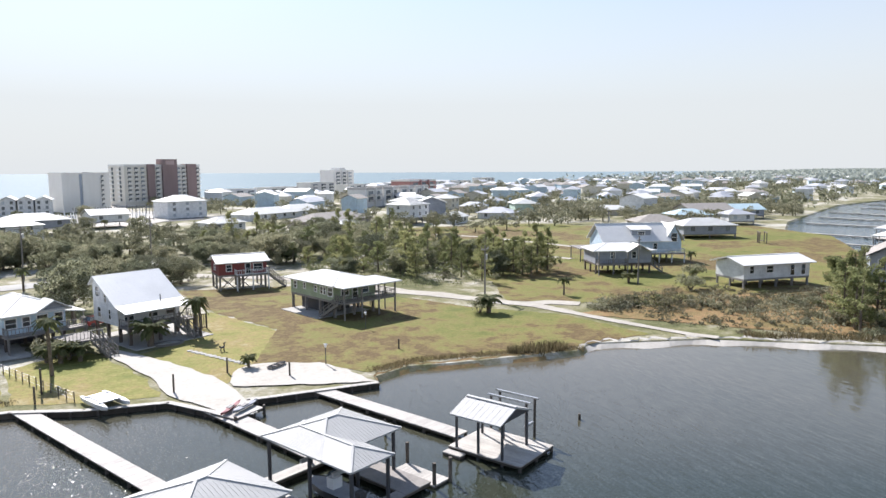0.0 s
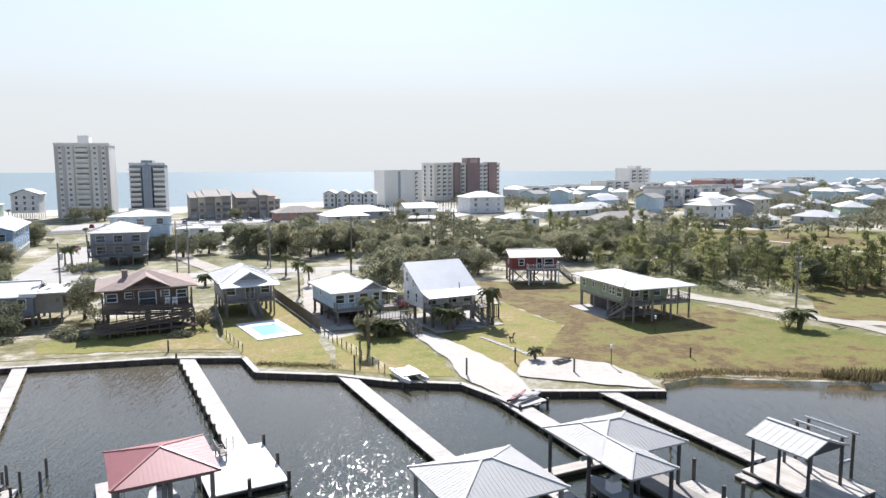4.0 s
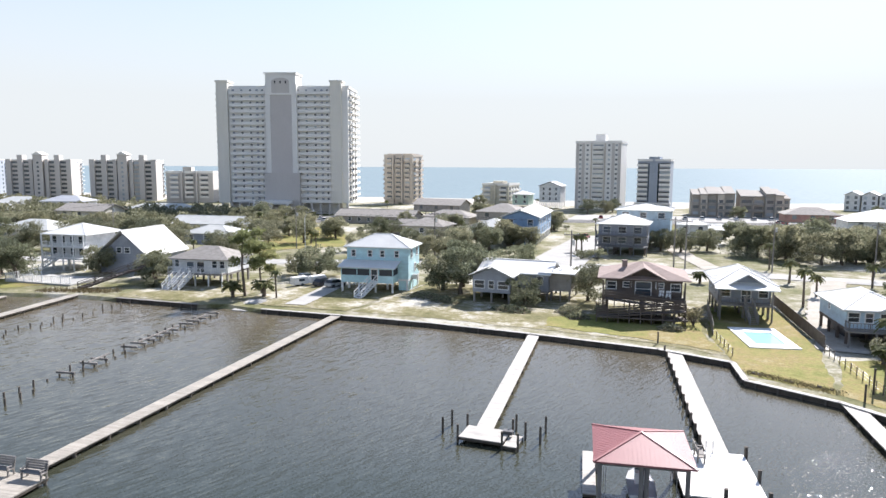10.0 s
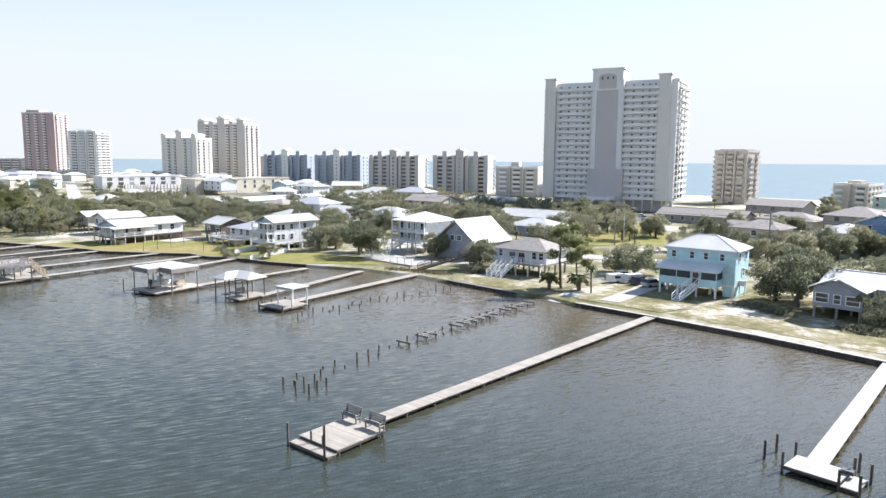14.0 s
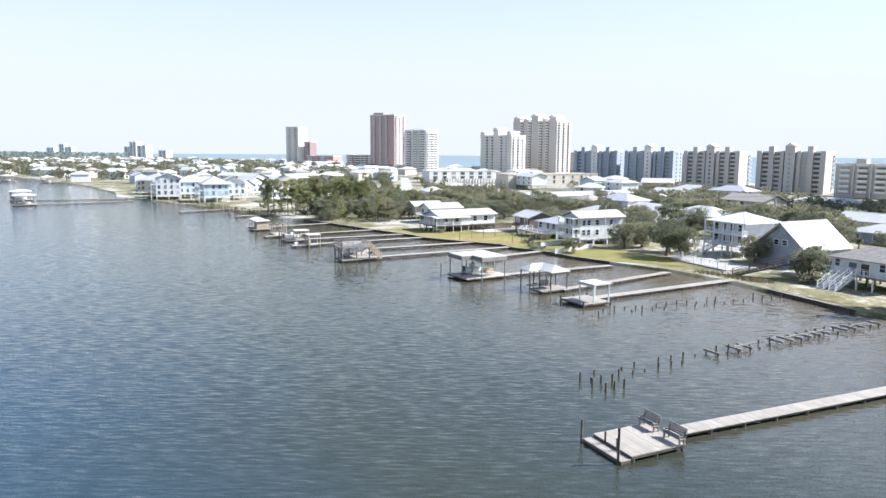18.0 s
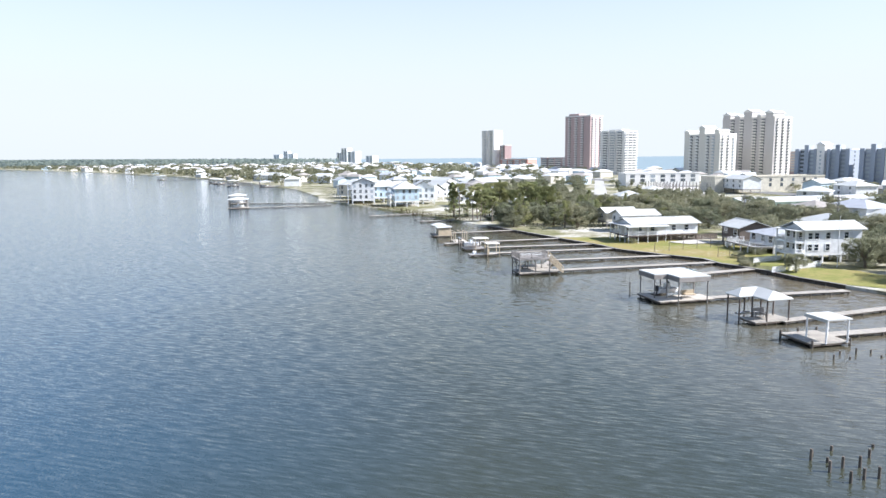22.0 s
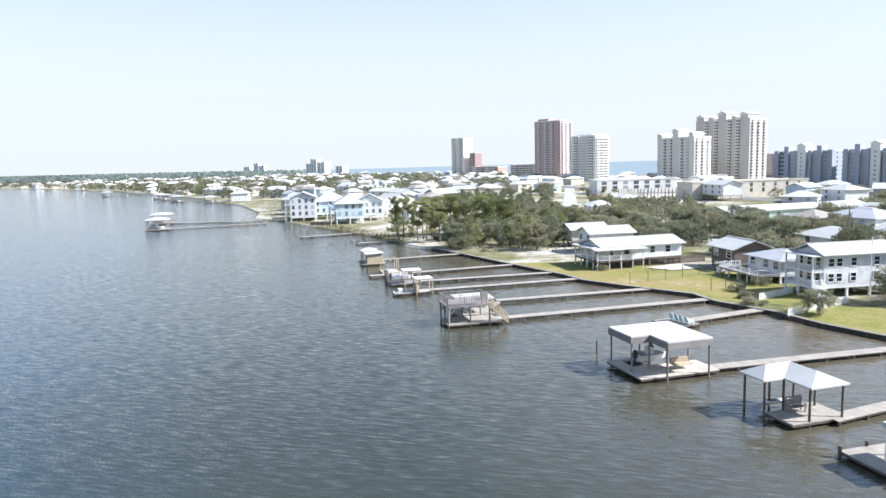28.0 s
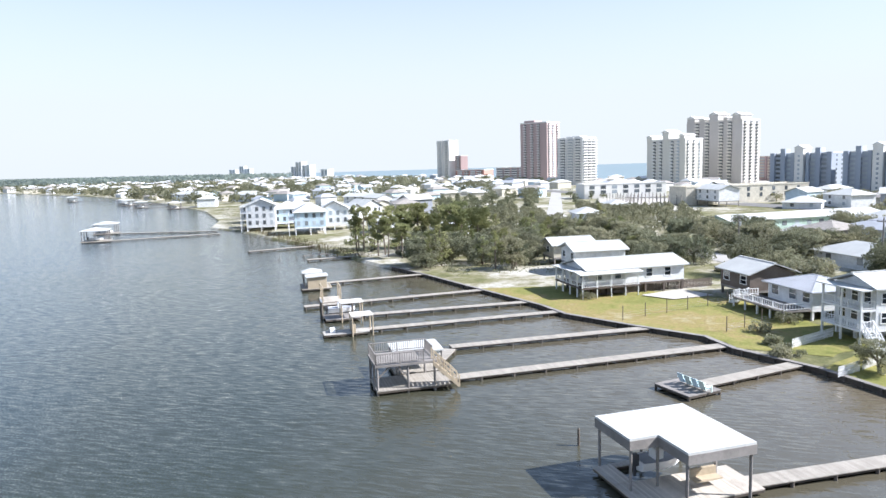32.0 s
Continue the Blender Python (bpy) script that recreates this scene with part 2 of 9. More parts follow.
# the lagoon's last colour is sky reflection put into the base colour
LAGOON = water_material("lagoon_water", (0.031, 0.037, 0.025), (0.12, 0.102, 0.072), 5.0, 0.5, 0.07, 1.0, (0.02, 0.05, 0.075))
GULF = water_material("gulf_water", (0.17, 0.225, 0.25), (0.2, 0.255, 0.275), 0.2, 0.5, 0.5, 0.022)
POOLW = water_material("pool_water", (0.25, 0.62, 0.68), (0.35, 0.7, 0.74), 1.5, 0.08)
TERRAIN = ground_material("sandy_scrub_ground", [(0.4, (0.11, 0.115, 0.05)), (0.45, (0.17, 0.165, 0.08)), (0.5, (0.25, 0.23, 0.15)), (0.55, (0.4, 0.375, 0.315)), (0.6, (0.52, 0.5, 0.45))], 0.03)
LAWN = ground_material("mown_lawn", [(0.36, (0.14, 0.155, 0.042)), (0.45, (0.2, 0.2, 0.06)), (0.51, (0.25, 0.225, 0.08)), (0.56, (0.27, 0.21, 0.09)), (0.62, (0.32, 0.275, 0.15)), (0.7, (0.42, 0.38, 0.27))], 0.07)
MEADOW = ground_material("rough_meadow", [(0.36, (0.105, 0.12, 0.033)), (0.44, (0.15, 0.155, 0.045)), (0.49, (0.185, 0.17, 0.058)), (0.52, (0.175, 0.135, 0.056)), (0.55, (0.115, 0.078, 0.038)), (0.58, (0.17, 0.125, 0.058)), (0.63, (0.165, 0.155, 0.05)), (0.7, (0.12, 0.13, 0.04))], 0.03)
SANDY_YARD = ground_material("worn_sandy_yard", [(0.4, (0.13, 0.125, 0.055)), (0.46, (0.2, 0.18, 0.09)), (0.51, (0.27, 0.24, 0.15)), (0.555, (0.42, 0.39, 0.32)), (0.61, (0.54, 0.515, 0.46))], 0.08)
SAND = ground_material("white_sand", [(0.3, (0.33, 0.305, 0.255)), (0.45, (0.43, 0.405, 0.36)), (0.7, (0.52, 0.495, 0.45))], 0.2, 2.0, 0.3)
SHELL = ground_material("shell_track", [(0.3, (0.31, 0.285, 0.235)), (0.7, (0.47, 0.44, 0.39))], 0.3, 2.0, 0.3)
CONCRETE = ground_material("pale_concrete", [(0.3, (0.32, 0.31, 0.29)), (0.7, (0.46, 0.45, 0.42))], 0.25, 5.0, 0.1)
ASPHALT = ground_material("worn_asphalt", [(0.3, (0.12, 0.12, 0.12)), (0.7, (0.22, 0.215, 0.2))], 0.2, 4.0, 0.2)
MARSH = ground_material("brown_marsh", [(0.34, (0.1, 0.095, 0.04)), (0.45, (0.2, 0.15, 0.065)), (0.55, (0.27, 0.17, 0.085)), (0.66, (0.25, 0.22, 0.1))], 0.12, 3.0, 1.0)
DECK = banded("bleached_deck_boards", (0.44, 0.415, 0.375), 0.12, 1, 0.8)
DECK_X = banded("bleached_deck_boards_across", (0.44, 0.415, 0.375), 0.15, 0, 0.8)
AGEDDECK = banded("aged_tan_deck_boards", (0.35, 0.318, 0.27), 0.12, 1, 0.8)
NEWDECK = banded("tan_deck_boards", (0.5, 0.45, 0.38), 0.15, 1, 0.8)
PILE = plain("weathered_piling", (0.13, 0.11, 0.09), 0.9, 0.2, random_vary=0.4, scale=2.0)
GREYWOOD = plain("grey_weathered_wood", (0.26, 0.24, 0.22), 0.85, 0.18, random_vary=0.2)
BROWNWOOD = plain("brown_stained_wood", (0.135, 0.108, 0.09), 0.8, 0.18, random_vary=0.2)
PALEWOOD = plain("pale_treated_wood", (0.45, 0.37, 0.26), 0.85, 0.15)
WALLWOOD = plain("seawall_timber", (0.11, 0.09, 0.07), 0.9, 0.25, random_vary=0.4)
METALROOF = plain("pale_metal_roof", (0.66, 0.655, 0.625), 0.65, 0.06, 0.0, 0.3, 0.03)
WHITEROOF = plain("white_metal_roof", (0.74, 0.74, 0.72), 0.5, 0.05, 0.0, 0.3, 0.03)
BLUEROOF = plain("pale_blue_metal_roof", (0.4, 0.52, 0.56), 0.6, 0.06, 0.0, 0.3, 0.03)
AGEDROOF = plain("aged_pale_metal_roof", (0.5, 0.505, 0.48), 0.7, 0.08, 0.0, 0.3, 0.03)
BOATROOF = plain("weathered_boathouse_metal", (0.4, 0.4, 0.385), 0.65, 0.06, 0.0, 0.3, 0.03)
GREYROOF = plain("grey_metal_roof", (0.42, 0.43, 0.45), 0.55, 0.08, 0.0, 0.3, 0.03)
REDROOF = plain("faded_red_metal_roof", (0.28, 0.1, 0.1), 0.5, 0.08, 0.0, 0.3, 0.03)
SHINGLE = plain("brown_grey_shingles", (0.32, 0.295, 0.265), 0.95, 0.18, scale=1.2, bump=0.5)
ROSEROOF = plain("faded_rose_shingles", (0.31, 0.235, 0.205), 0.9, 0.14, scale=1.2, bump=0.4)
WHITE = plain("white_paint", (0.78, 0.78, 0.77), 0.6, 0.05, random_vary=0.05)
DARKTRIM = plain("dark_trim", (0.06, 0.06, 0.065), 0.6, 0.1)
GALV = plain("galvanised_steel", (0.5, 0.51, 0.52), 0.4, 0.08, 0.7)
GLASS = glassy("window_glass")
# glass of far buildings: haze is lightened into its base colour
FARGLASS = glassy("haze_paled_glass", (0.16, 0.178, 0.19), 0.2)
SCREEN = plain("dark_insect_screen", (0.05, 0.055, 0.065), 0.7, 0.1)
STUCCO = plain("grey_beige_stucco", (0.52, 0.49, 0.46), 0.9, 0.05, scale=0.15, streak=True)
STUCCO_W = plain("off_white_stucco", (0.74, 0.725, 0.69), 0.9, 0.05, scale=0.15, streak=True)
STUCCO_T = plain("tan_stucco", (0.55, 0.49, 0.42), 0.9, 0.06, scale=0.15, streak=True)
STUCCO_R = plain("brick_red_render", (0.29, 0.21, 0.2), 0.9, 0.08, scale=0.15, streak=True)
STUCCO_B = plain("blue_grey_render", (0.34, 0.38, 0.44), 0.85, 0.06, scale=0.15, streak=True)
STUCCO_C = plain("cream_stucco", (0.68, 0.65, 0.58), 0.9, 0.05, scale=0.15, streak=True)
STUCCO_P = plain("pale_brick_render", (0.46, 0.35, 0.33), 0.9, 0.06, scale=0.15, streak=True)
BARK = plain("grey_bark", (0.16, 0.13, 0.1), 0.95, 0.25, scale=2.0, bump=0.5)
OAKLEAF = leafy("oak_leaves", [(0.12, 0.125, 0.08), (0.2, 0.206, 0.13), (0.29, 0.29, 0.2), (0.39, 0.385, 0.285)])
PINELEAF = leafy("pine_needles", [(0.15, 0.17, 0.08), (0.26, 0.275, 0.13), (0.38, 0.38, 0.2)])
PALMLEAF = leafy("palm_fronds", [(0.09, 0.11, 0.05), (0.15, 0.165, 0.08), (0.23, 0.22, 0.12)])
SCRUBLEAF = leafy("scrub_leaves", [(0.1, 0.1, 0.055), (0.17, 0.16, 0.1), (0.26, 0.235, 0.17)])
# leaves of the farthest woods, with aerial haze mixed into the colours
HAZYWOOD = leafy("haze_tinted_leaves", [(0.3, 0.34, 0.33), (0.38, 0.42, 0.4), (0.46, 0.5, 0.48)])
DRYGRASS = leafy("dry_reeds", [(0.075, 0.068, 0.038), (0.12, 0.1, 0.058), (0.18, 0.15, 0.09)], 0.8)


def siding(name, col):
    return banded(name, col, 0.22, 2, 0.65, 0.015, 0.04, 0.78)


TURQ, PALEBLUE, WHITESIDE = siding("turquoise_siding", (0.52, 0.75, 0.79)), siding("pale_blue_siding", (0.5, 0.62, 0.7)), siding("white_siding", (0.72, 0.73, 0.73))
GREYSIDE, SAGE, BARNRED = siding("grey_siding", (0.3, 0.32, 0.36)), siding("sage_green_siding", (0.33, 0.4, 0.27)), siding("barn_red_siding", (0.22, 0.05, 0.045))
CREAM, BLUESIDE, TAUPE = siding("cream_siding", (0.6, 0.56, 0.46)), siding("mid_blue_siding", (0.22, 0.34, 0.5)), siding("taupe_siding", (0.36, 0.33, 0.29))
ROSESIDE = siding("rose_siding", (0.42, 0.24, 0.21))
MINT, DARKGREY = siding("mint_siding", (0.45, 0.58, 0.5)), siding("dark_grey_siding", (0.16, 0.16, 0.17))


# ---------------- mesh tools ----------------
class Mesh:
    """Vertices and faces gathered piece by piece."""

    def __init__(self):
        self.v, self.f = [], []

    def face(self, *pts):
        i = len(self.v)
        self.v.extend(tuple(p) for p in pts)
        self.f.append(tuple(range(i, i + len(pts))))
        return self

    def hexa(self, p):
        """Eight corners: four below, four above, both counter-clockwise."""
        i = len(self.v)
        self.v.extend(tuple(q) for q in p)
        self.f.extend(tuple(i + k for k in q) for q in ((3, 2, 1, 0), (4, 5, 6, 7), (0, 1, 5, 4), (1, 2, 6, 5), (2, 3, 7, 6), (3, 0, 4, 7)))
        return self

    def box(self, x0, y0, z0, x1, y1, z1):
        return self.hexa([(x0, y0, z0), (x1, y0, z0), (x1, y1, z0), (x0, y1, z0), (x0, y0, z1), (x1, y0, z1), (x1, y1, z1), (x0, y1, z1)])

    def beam(self, p, q, w, h):
        """A bar of width w and height h between two points."""
        p, q = Vector(p), Vector(q)
        d = (q - p).normalized()
        side = d.cross(Vector((0, 0, 1)))
        side = side.normalized() if side.length > 1e-4 else Vector((1, 0, 0))
        up = side.cross(d)
        s, u = side * w / 2, up * h / 2
        return self.hexa([p - s - u, p + s - u, q + s - u, q - s - u, p - s + u, p + s + u, q + s + u, q - s + u])

    def cyl(self, x, y, z0, z1, r, n=8, r1=None):
        r1 = r if r1 is None else r1
        i = len(self.v)
        for k in range(n):
            a = 2 * math.pi * k / n
            self.v.append((x + r * math.cos(a), y + r * math.sin(a), z0))
            self.v.append((x + r1 * math.cos(a), y + r1 * math.sin(a), z1))
        for k in range(n):
            a, b = i + 2 * k, i + 2 * ((k + 1) % n)
            self.f.append((a, b, b + 1, a + 1))
        self.f.append(tuple(i + 2 * k + 1 for k in range(n)))
        return self

    def limb(self, pts, radii, n=6):
        """A tapered tube through points."""
        i = len(self.v)
        for j, (p, r) in enumerate(zip(pts, radii)):
            p = Vector(p)
            d = (Vector(pts[min(j + 1, len(pts) - 1)]) - Vector(pts[max(j - 1, 0)])).normalized()
            a = d.orthogonal().normalized()
            b = d.cross(a)
            for k in range(n):
                t = 2 * math.pi * k / n
                self.v.append(tuple(p + r * (math.cos(t) * a + math.sin(t) * b)))
        for j in range(len(pts) - 1):
            for k in range(n):
                q = i + j * n
                self.f.append((q + k, q + (k + 1) % n, q + n + (k + 1) % n, q + n + k))
        return self

    def data(self, name, material, smooth=False):
        me = bpy.data.meshes.new(name)
        me.from_pydata(self.v, [], self.f)
        me.materials.append(material)
        if smooth:
            me.polygons.foreach_set("use_smooth", [True] * len(me.polygons))
        me.update()
        return me


def thing(name, x, y, z, yaw, label, category, group="", kind=""):
    """An Empty at the base of a thing."""
    ob = new(name)
    ob.empty_display_size = 0.3
    ob.matrix_world = Matrix.Scale(PLAN, 4) @ pose(x, y, z, 0, 0, yaw)
    return tagged(ob, label, category, group, kind)


def part(name, mesh, material, parent, label="", at=None, turn=0.0, smooth=False):
    """ONE mesh object under a thing or part. mesh: a Mesh or finished mesh data."""
    me = mesh.data(name, material, smooth) if isinstance(mesh, Mesh) else mesh
    ob = new(name, me)
    ob.parent = parent
    if at or turn:
        ob.matrix_basis = pose(*(at or (0, 0, 0)), 0, 0, turn)
    return tagged(ob, label)


def single(name, mesh, material, label, category, kind="", group="", at=(0, 0, 0), turn=0.0):
    ob = new(name, mesh.data(name, material) if isinstance(mesh, Mesh) else mesh)
    ob.matrix_world = Matrix.Scale(PLAN, 4) @ pose(*at, 0, 0, turn)
    return tagged(ob, label, category, group, kind)


CACHE = {}


def cached(key, make):
    if key not in CACHE:
        CACHE[key] = make()
    return CACHE[key]


# ---------------- roofs ----------------
def hip_roof(a, b, h, t=0.14):
    """Hip roof on half sizes a, b with the eave underside at z = 0. Returns the roof and its standing seams."""
    m, s = Mesh(), Mesh()
    swap = b > a
    if swap:
        a, b = b, a
    r = a - b

    def turned(p):
        return (-p[1], p[0], p[2]) if swap else p

    lo = [(-a, -b, 0), (a, -b, 0), (a, b, 0), (-a, b, 0)]
    hi = [(x, y, t) for x, y, _ in lo]
    r0, r1 = (-r, 0, h + t), (r, 0, h + t)
    for q in ([lo[3], lo[2], lo[1], lo[0]], [lo[0], lo[1], hi[1], hi[0]], [lo[1], lo[2], hi[2], hi[1]], [lo[2], lo[3], hi[3], hi[2]], [lo[3], lo[0], hi[0], hi[3]]):
        m.face(*[turned(p) for p in q])
    m.face(*[turned(p) for p in (hi[0], hi[1], r1, r0)])
    m.face(*[turned(p) for p in (hi[2], hi[3], r0, r1)])
    m.face(*[turned(p) for p in (hi[1], hi[2], r1)])
    m.face(*[turned(p) for p in (hi[3], hi[0], r0)])
    for p, q in ((hi[0], r0), (hi[3], r0), (hi[1], r1), (hi[2], r1), (r0, r1)):
        if (Vector(p) - Vector(q)).length > 0.1:
            s.beam(turned(p), turned(q), 0.16, 0.07)
    n = int(2 * a / 0.24)
    for i in range(1, n):
        x = -a + 2 * a * i / n
        y = 0 if abs(x) <= r else (abs(x) - r) / (a - r) * b
        if b - y > 0.3:
            for k in (-1, 1):
                s.beam(turned((x, k * b, t)), turned((x, k * y, t + h * (1 - y / b))), 0.026, 0.022)
    n = int(2 * b / 0.24)
    for i in range(1, n):
        y = -b + 2 * b * i / n
        x = r + (a - r) * abs(y) / b
        if a - x > 0.3:
            for k in (-1, 1):
                s.beam(turned((k * a, y, t)), turned((k * x, y, t + h * (1 - abs(y) / b))), 0.026, 0.022)
    return m, s


def gable_roof(a, b, h, t=0.14, off=0.0, low=None):
    """Gable roof, ridge along x at y = off; eaves at y = -b and b; low: height of the front eave below the rear one."""
    m, s = Mesh(), Mesh()
    zf = -(low or 0.0)
    for y, z in ((-b, zf), (b, 0.0)):
        k = -1 if y < 0 else 1
        p = [(-a, y, z), (a, y, z), (a, off, h), (-a, off, h)]
        q = [(x, yy, zz + t) for x, yy, zz in p]
        m.hexa([*p, *q] if k < 0 else [p[1], p[0], p[3], p[2], q[1], q[0], q[3], q[2]])
        n = int(2 * a / 0.42)
        for i in range(n + 1):
            x = -a + 2 * a * i / n
            s.beam((x, y, z + t), (x, off, h + t), 0.026, 0.022)
    s.beam((-a, off, h + t + 0.02), (a, off, h + t + 0.02), 0.3, 0.05)
    return m, s


# ---------------- windows, rails, stairs ----------------
def window_frame(w, h):
    m = Mesh()
    for x0, x1, z0, z1 in ((-w / 2 - 0.1, -w / 2, -0.1, h + 0.1), (w / 2, w / 2 + 0.1, -0.1, h + 0.1), (-w / 2, w / 2, -0.1, 0), (-w / 2, w / 2, h, h + 0.1), (-w / 2, w / 2, h * 0.5 - 0.03, h * 0.5 + 0.03)):
        m.box(x0, -0.07, z0, x1, 0.03, z1)
    return m


def add_window(parent, x, y, z, w, h, turn, name="window", trim=None, pane_mat=None):
    """A framed pane whose face looks along -y before the turn."""
    trim, pane_mat = trim or WHITE, pane_mat or GLASS
    w, h = w * 0.86, h * 0.86
    fr = part(name, cached(("wf", w, h, trim.name), lambda: window_frame(w, h).data("window", trim)), None, parent, at=(x, y, z), turn=turn)
    part("pane", cached(("wp", w, h, pane_mat.name), lambda: Mesh().box(-w / 2, -0.02, 0, w / 2, 0.0, h).data("pane", pane_mat)), None, fr)
    return fr


def railing(parent, p, q, height=0.82, material=None, gap=0.35):
    """Posts, top and bottom rail and balusters between two points, as one part."""
    m = Mesh()
    p, q = Vector(p), Vector(q)
    d = q - p
    n = max(1, int(d.length / 1.8))
    for i in range(n + 1):
        c = p + d * i / n
        m.box(c.x - 0.05, c.y - 0.05, c.z, c.x + 0.05, c.y + 0.05, c.z + height + 0.05)
    for z in (0.15, height):
        m.beam(p + Vector((0, 0, z)), q + Vector((0, 0, z)), 0.09, 0.06)
    n = max(1, int(d.length / gap))
    for i in range(1, n):
        c = p + d * i / n
        m.box(c.x - 0.022, c.y - 0.022, c.z + 0.15, c.x + 0.022, c.y + 0.022, c.z + height)
    return part("railing", m, material or WHITE, parent)


def stairs(parent, x, y, z, run_x, run_y, w, material=None):
    """A straight outside stair from its top at (x, y, z) down to local z = 0."""
    m = Mesh()
    n = max(2, int(z / 0.185))
    side = Vector((-run_y, run_x, 0)).normalized() * w / 2
    for i in range(n):
        c = Vector((x + run_x * (i + 0.5) / n, y + run_y * (i + 0.5) / n, z * (1 - (i + 1) / n)))
        g = Vector((run_x, run_y, 0)) / n * 0.55
        m.hexa([c - side - g, c + side - g, c + side + g, c - side + g] + [q + Vector((0, 0, 0.06)) for q in (c - side - g, c + side - g, c + side + g, c - side + g)])
    for k in (-1, 1):
        a, b = Vector((x, y, z)) + k * side, Vector((x + run_x, y + run_y, 0)) + k * side
        m.beam(a - Vector((0, 0, 0.12)), b, 0.08, 0.28)
        for hgt in (0.5, 0.95):
            m.beam(a + Vector((0, 0, hgt)), b + Vector((0, 0, hgt)), 0.07, 0.08)
        for i in range(5):
            c = a + (b - a) * i / 4
            m.box(c.x - 0.05, c.y - 0.05, c.z - 0.1, c.x + 0.05, c.y + 0.05, c.z + 1.0)
    return part("stair", m, material or WHITE, parent)


KEEP_OUT = []


def claim(x, y, w, d, pad=1.0):
    KEEP_OUT.append((x - w / 2 - pad, x + w / 2 + pad, y - d / 2 - pad, y + d / 2 + pad))


def house(name, label, x, y, yaw, w, d, stilt, storeys, roof, rh, wall, roof_mat, windows=(), over=0.6, pile_mat=None, group="", z=1.0, sh=2.2, doors=(), seams=True, ridge="x", trim=None, skirt=None, category="house", pile_step=3.4, panes=()):
    """A coastal house: pilings, floor, walls, roof, windows. Front looks along local -y. windows: (side, along, sill, width, height)."""
    claim(x, y, max(w, d) if yaw % 90 else (w if yaw % 180 == 0 else d), max(w, d) if yaw % 90 else (d if yaw % 180 == 0 else w))
    h = thing(name, x, y, z, yaw, label, category, group)
    top = stilt + storeys * sh
    if stilt > 0.5:
        nx, ny = max(1, round(w / pile_step)), max(1, round(d / pile_step))
        me = cached(("pile", round(stilt, 2), (pile_mat or GREYWOOD).name), lambda: Mesh().box(-0.14, -0.14, -0.3, 0.14, 0.14, stilt).data("piling", pile_mat or GREYWOOD))
        for i in range(nx + 1):
            for j in range(ny + 1):
                part("piling", me, None, h, at=(-w / 2 + 0.2 + (w - 0.4) * i / nx, -d / 2 + 0.2 + (d - 0.4) * j / ny, 0))
        part("floor_frame", Mesh().box(-w / 2, -d / 2, stilt - 0.3, w / 2, d / 2, stilt), pile_mat or GREYWOOD, h)
        if skirt:
            part("ground_room", Mesh().box(-w * 0.32, -d * 0.1, -0.1, w * 0.32, d * 0.42, stilt - 0.3), skirt, h)
    body = Mesh()
    z0 = stilt + 0.003
    body.box(-w / 2, -d / 2, z0 if stilt > 0.5 else -0.2, w / 2, d / 2, top)
    a, b = w / 2 + over, d / 2 + over
    if roof == "gable":
        if ridge == "x":
            for k in (-1, 1):
                p = [(k * w / 2, -d / 2, top), (k * w / 2, d / 2, top), (k * w / 2, 0, top + rh * d / 2 / b)]
                body.face(*(p if k > 0 else p[::-1]))
            m, s = gable_roof(a, b, rh)
            turn = 0
        else:
            for k in (-1, 1):
                p = [(w / 2, k * d / 2, top), (-w / 2, k * d / 2, top), (0, k * d / 2, top + rh * w / 2 / a)]
                body.face(*(p if k > 0 else p[::-1]))
            m, s = gable_roof(b, a, rh)
            turn = 90
    elif roof == "flat":
        m, s, turn = Mesh().box(-a, -b, 0, a, b, rh), Mesh(), 0
        m.box(-a * 0.3, -b * 0.3, rh, a * 0.1, b * 0.2, rh + 1.2)
    else:
        m, s = hip_roof(a, b, rh)
        turn = 0
    part("wall", body, wall, h)
    rp = part("roof", m, roof_mat, h, at=(0, 0, top - 0.02), turn=turn)
    if seams and s.f:
        part("standing_seams", s, roof_mat, rp)
    for side, along, sill, ww, wh in panes:
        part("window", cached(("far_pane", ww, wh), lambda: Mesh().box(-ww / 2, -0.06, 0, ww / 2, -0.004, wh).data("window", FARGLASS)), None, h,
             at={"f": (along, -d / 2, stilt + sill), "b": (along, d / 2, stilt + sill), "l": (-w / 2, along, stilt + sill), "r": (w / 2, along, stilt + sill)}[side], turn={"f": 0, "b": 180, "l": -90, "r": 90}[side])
    for side, along, sill, ww, wh in windows:
        zz = stilt + sill
        if side == "f":
            add_window(h, along, -d / 2, zz, ww, wh, 0, trim=trim)
        elif side == "b":
            add_window(h, along, d / 2, zz, ww, wh, 180, trim=trim)
        elif side == "l":
            add_window(h, -w / 2, along, zz, ww, wh, -90, trim=trim)
        else:
            add_window(h, w / 2, along, zz, ww, wh, 90, trim=trim)
    for side, along, sill, ww, wh in doors:
        add_window(h, along, -d / 2, stilt + sill, ww, wh, 0, "door", trim)
    return h


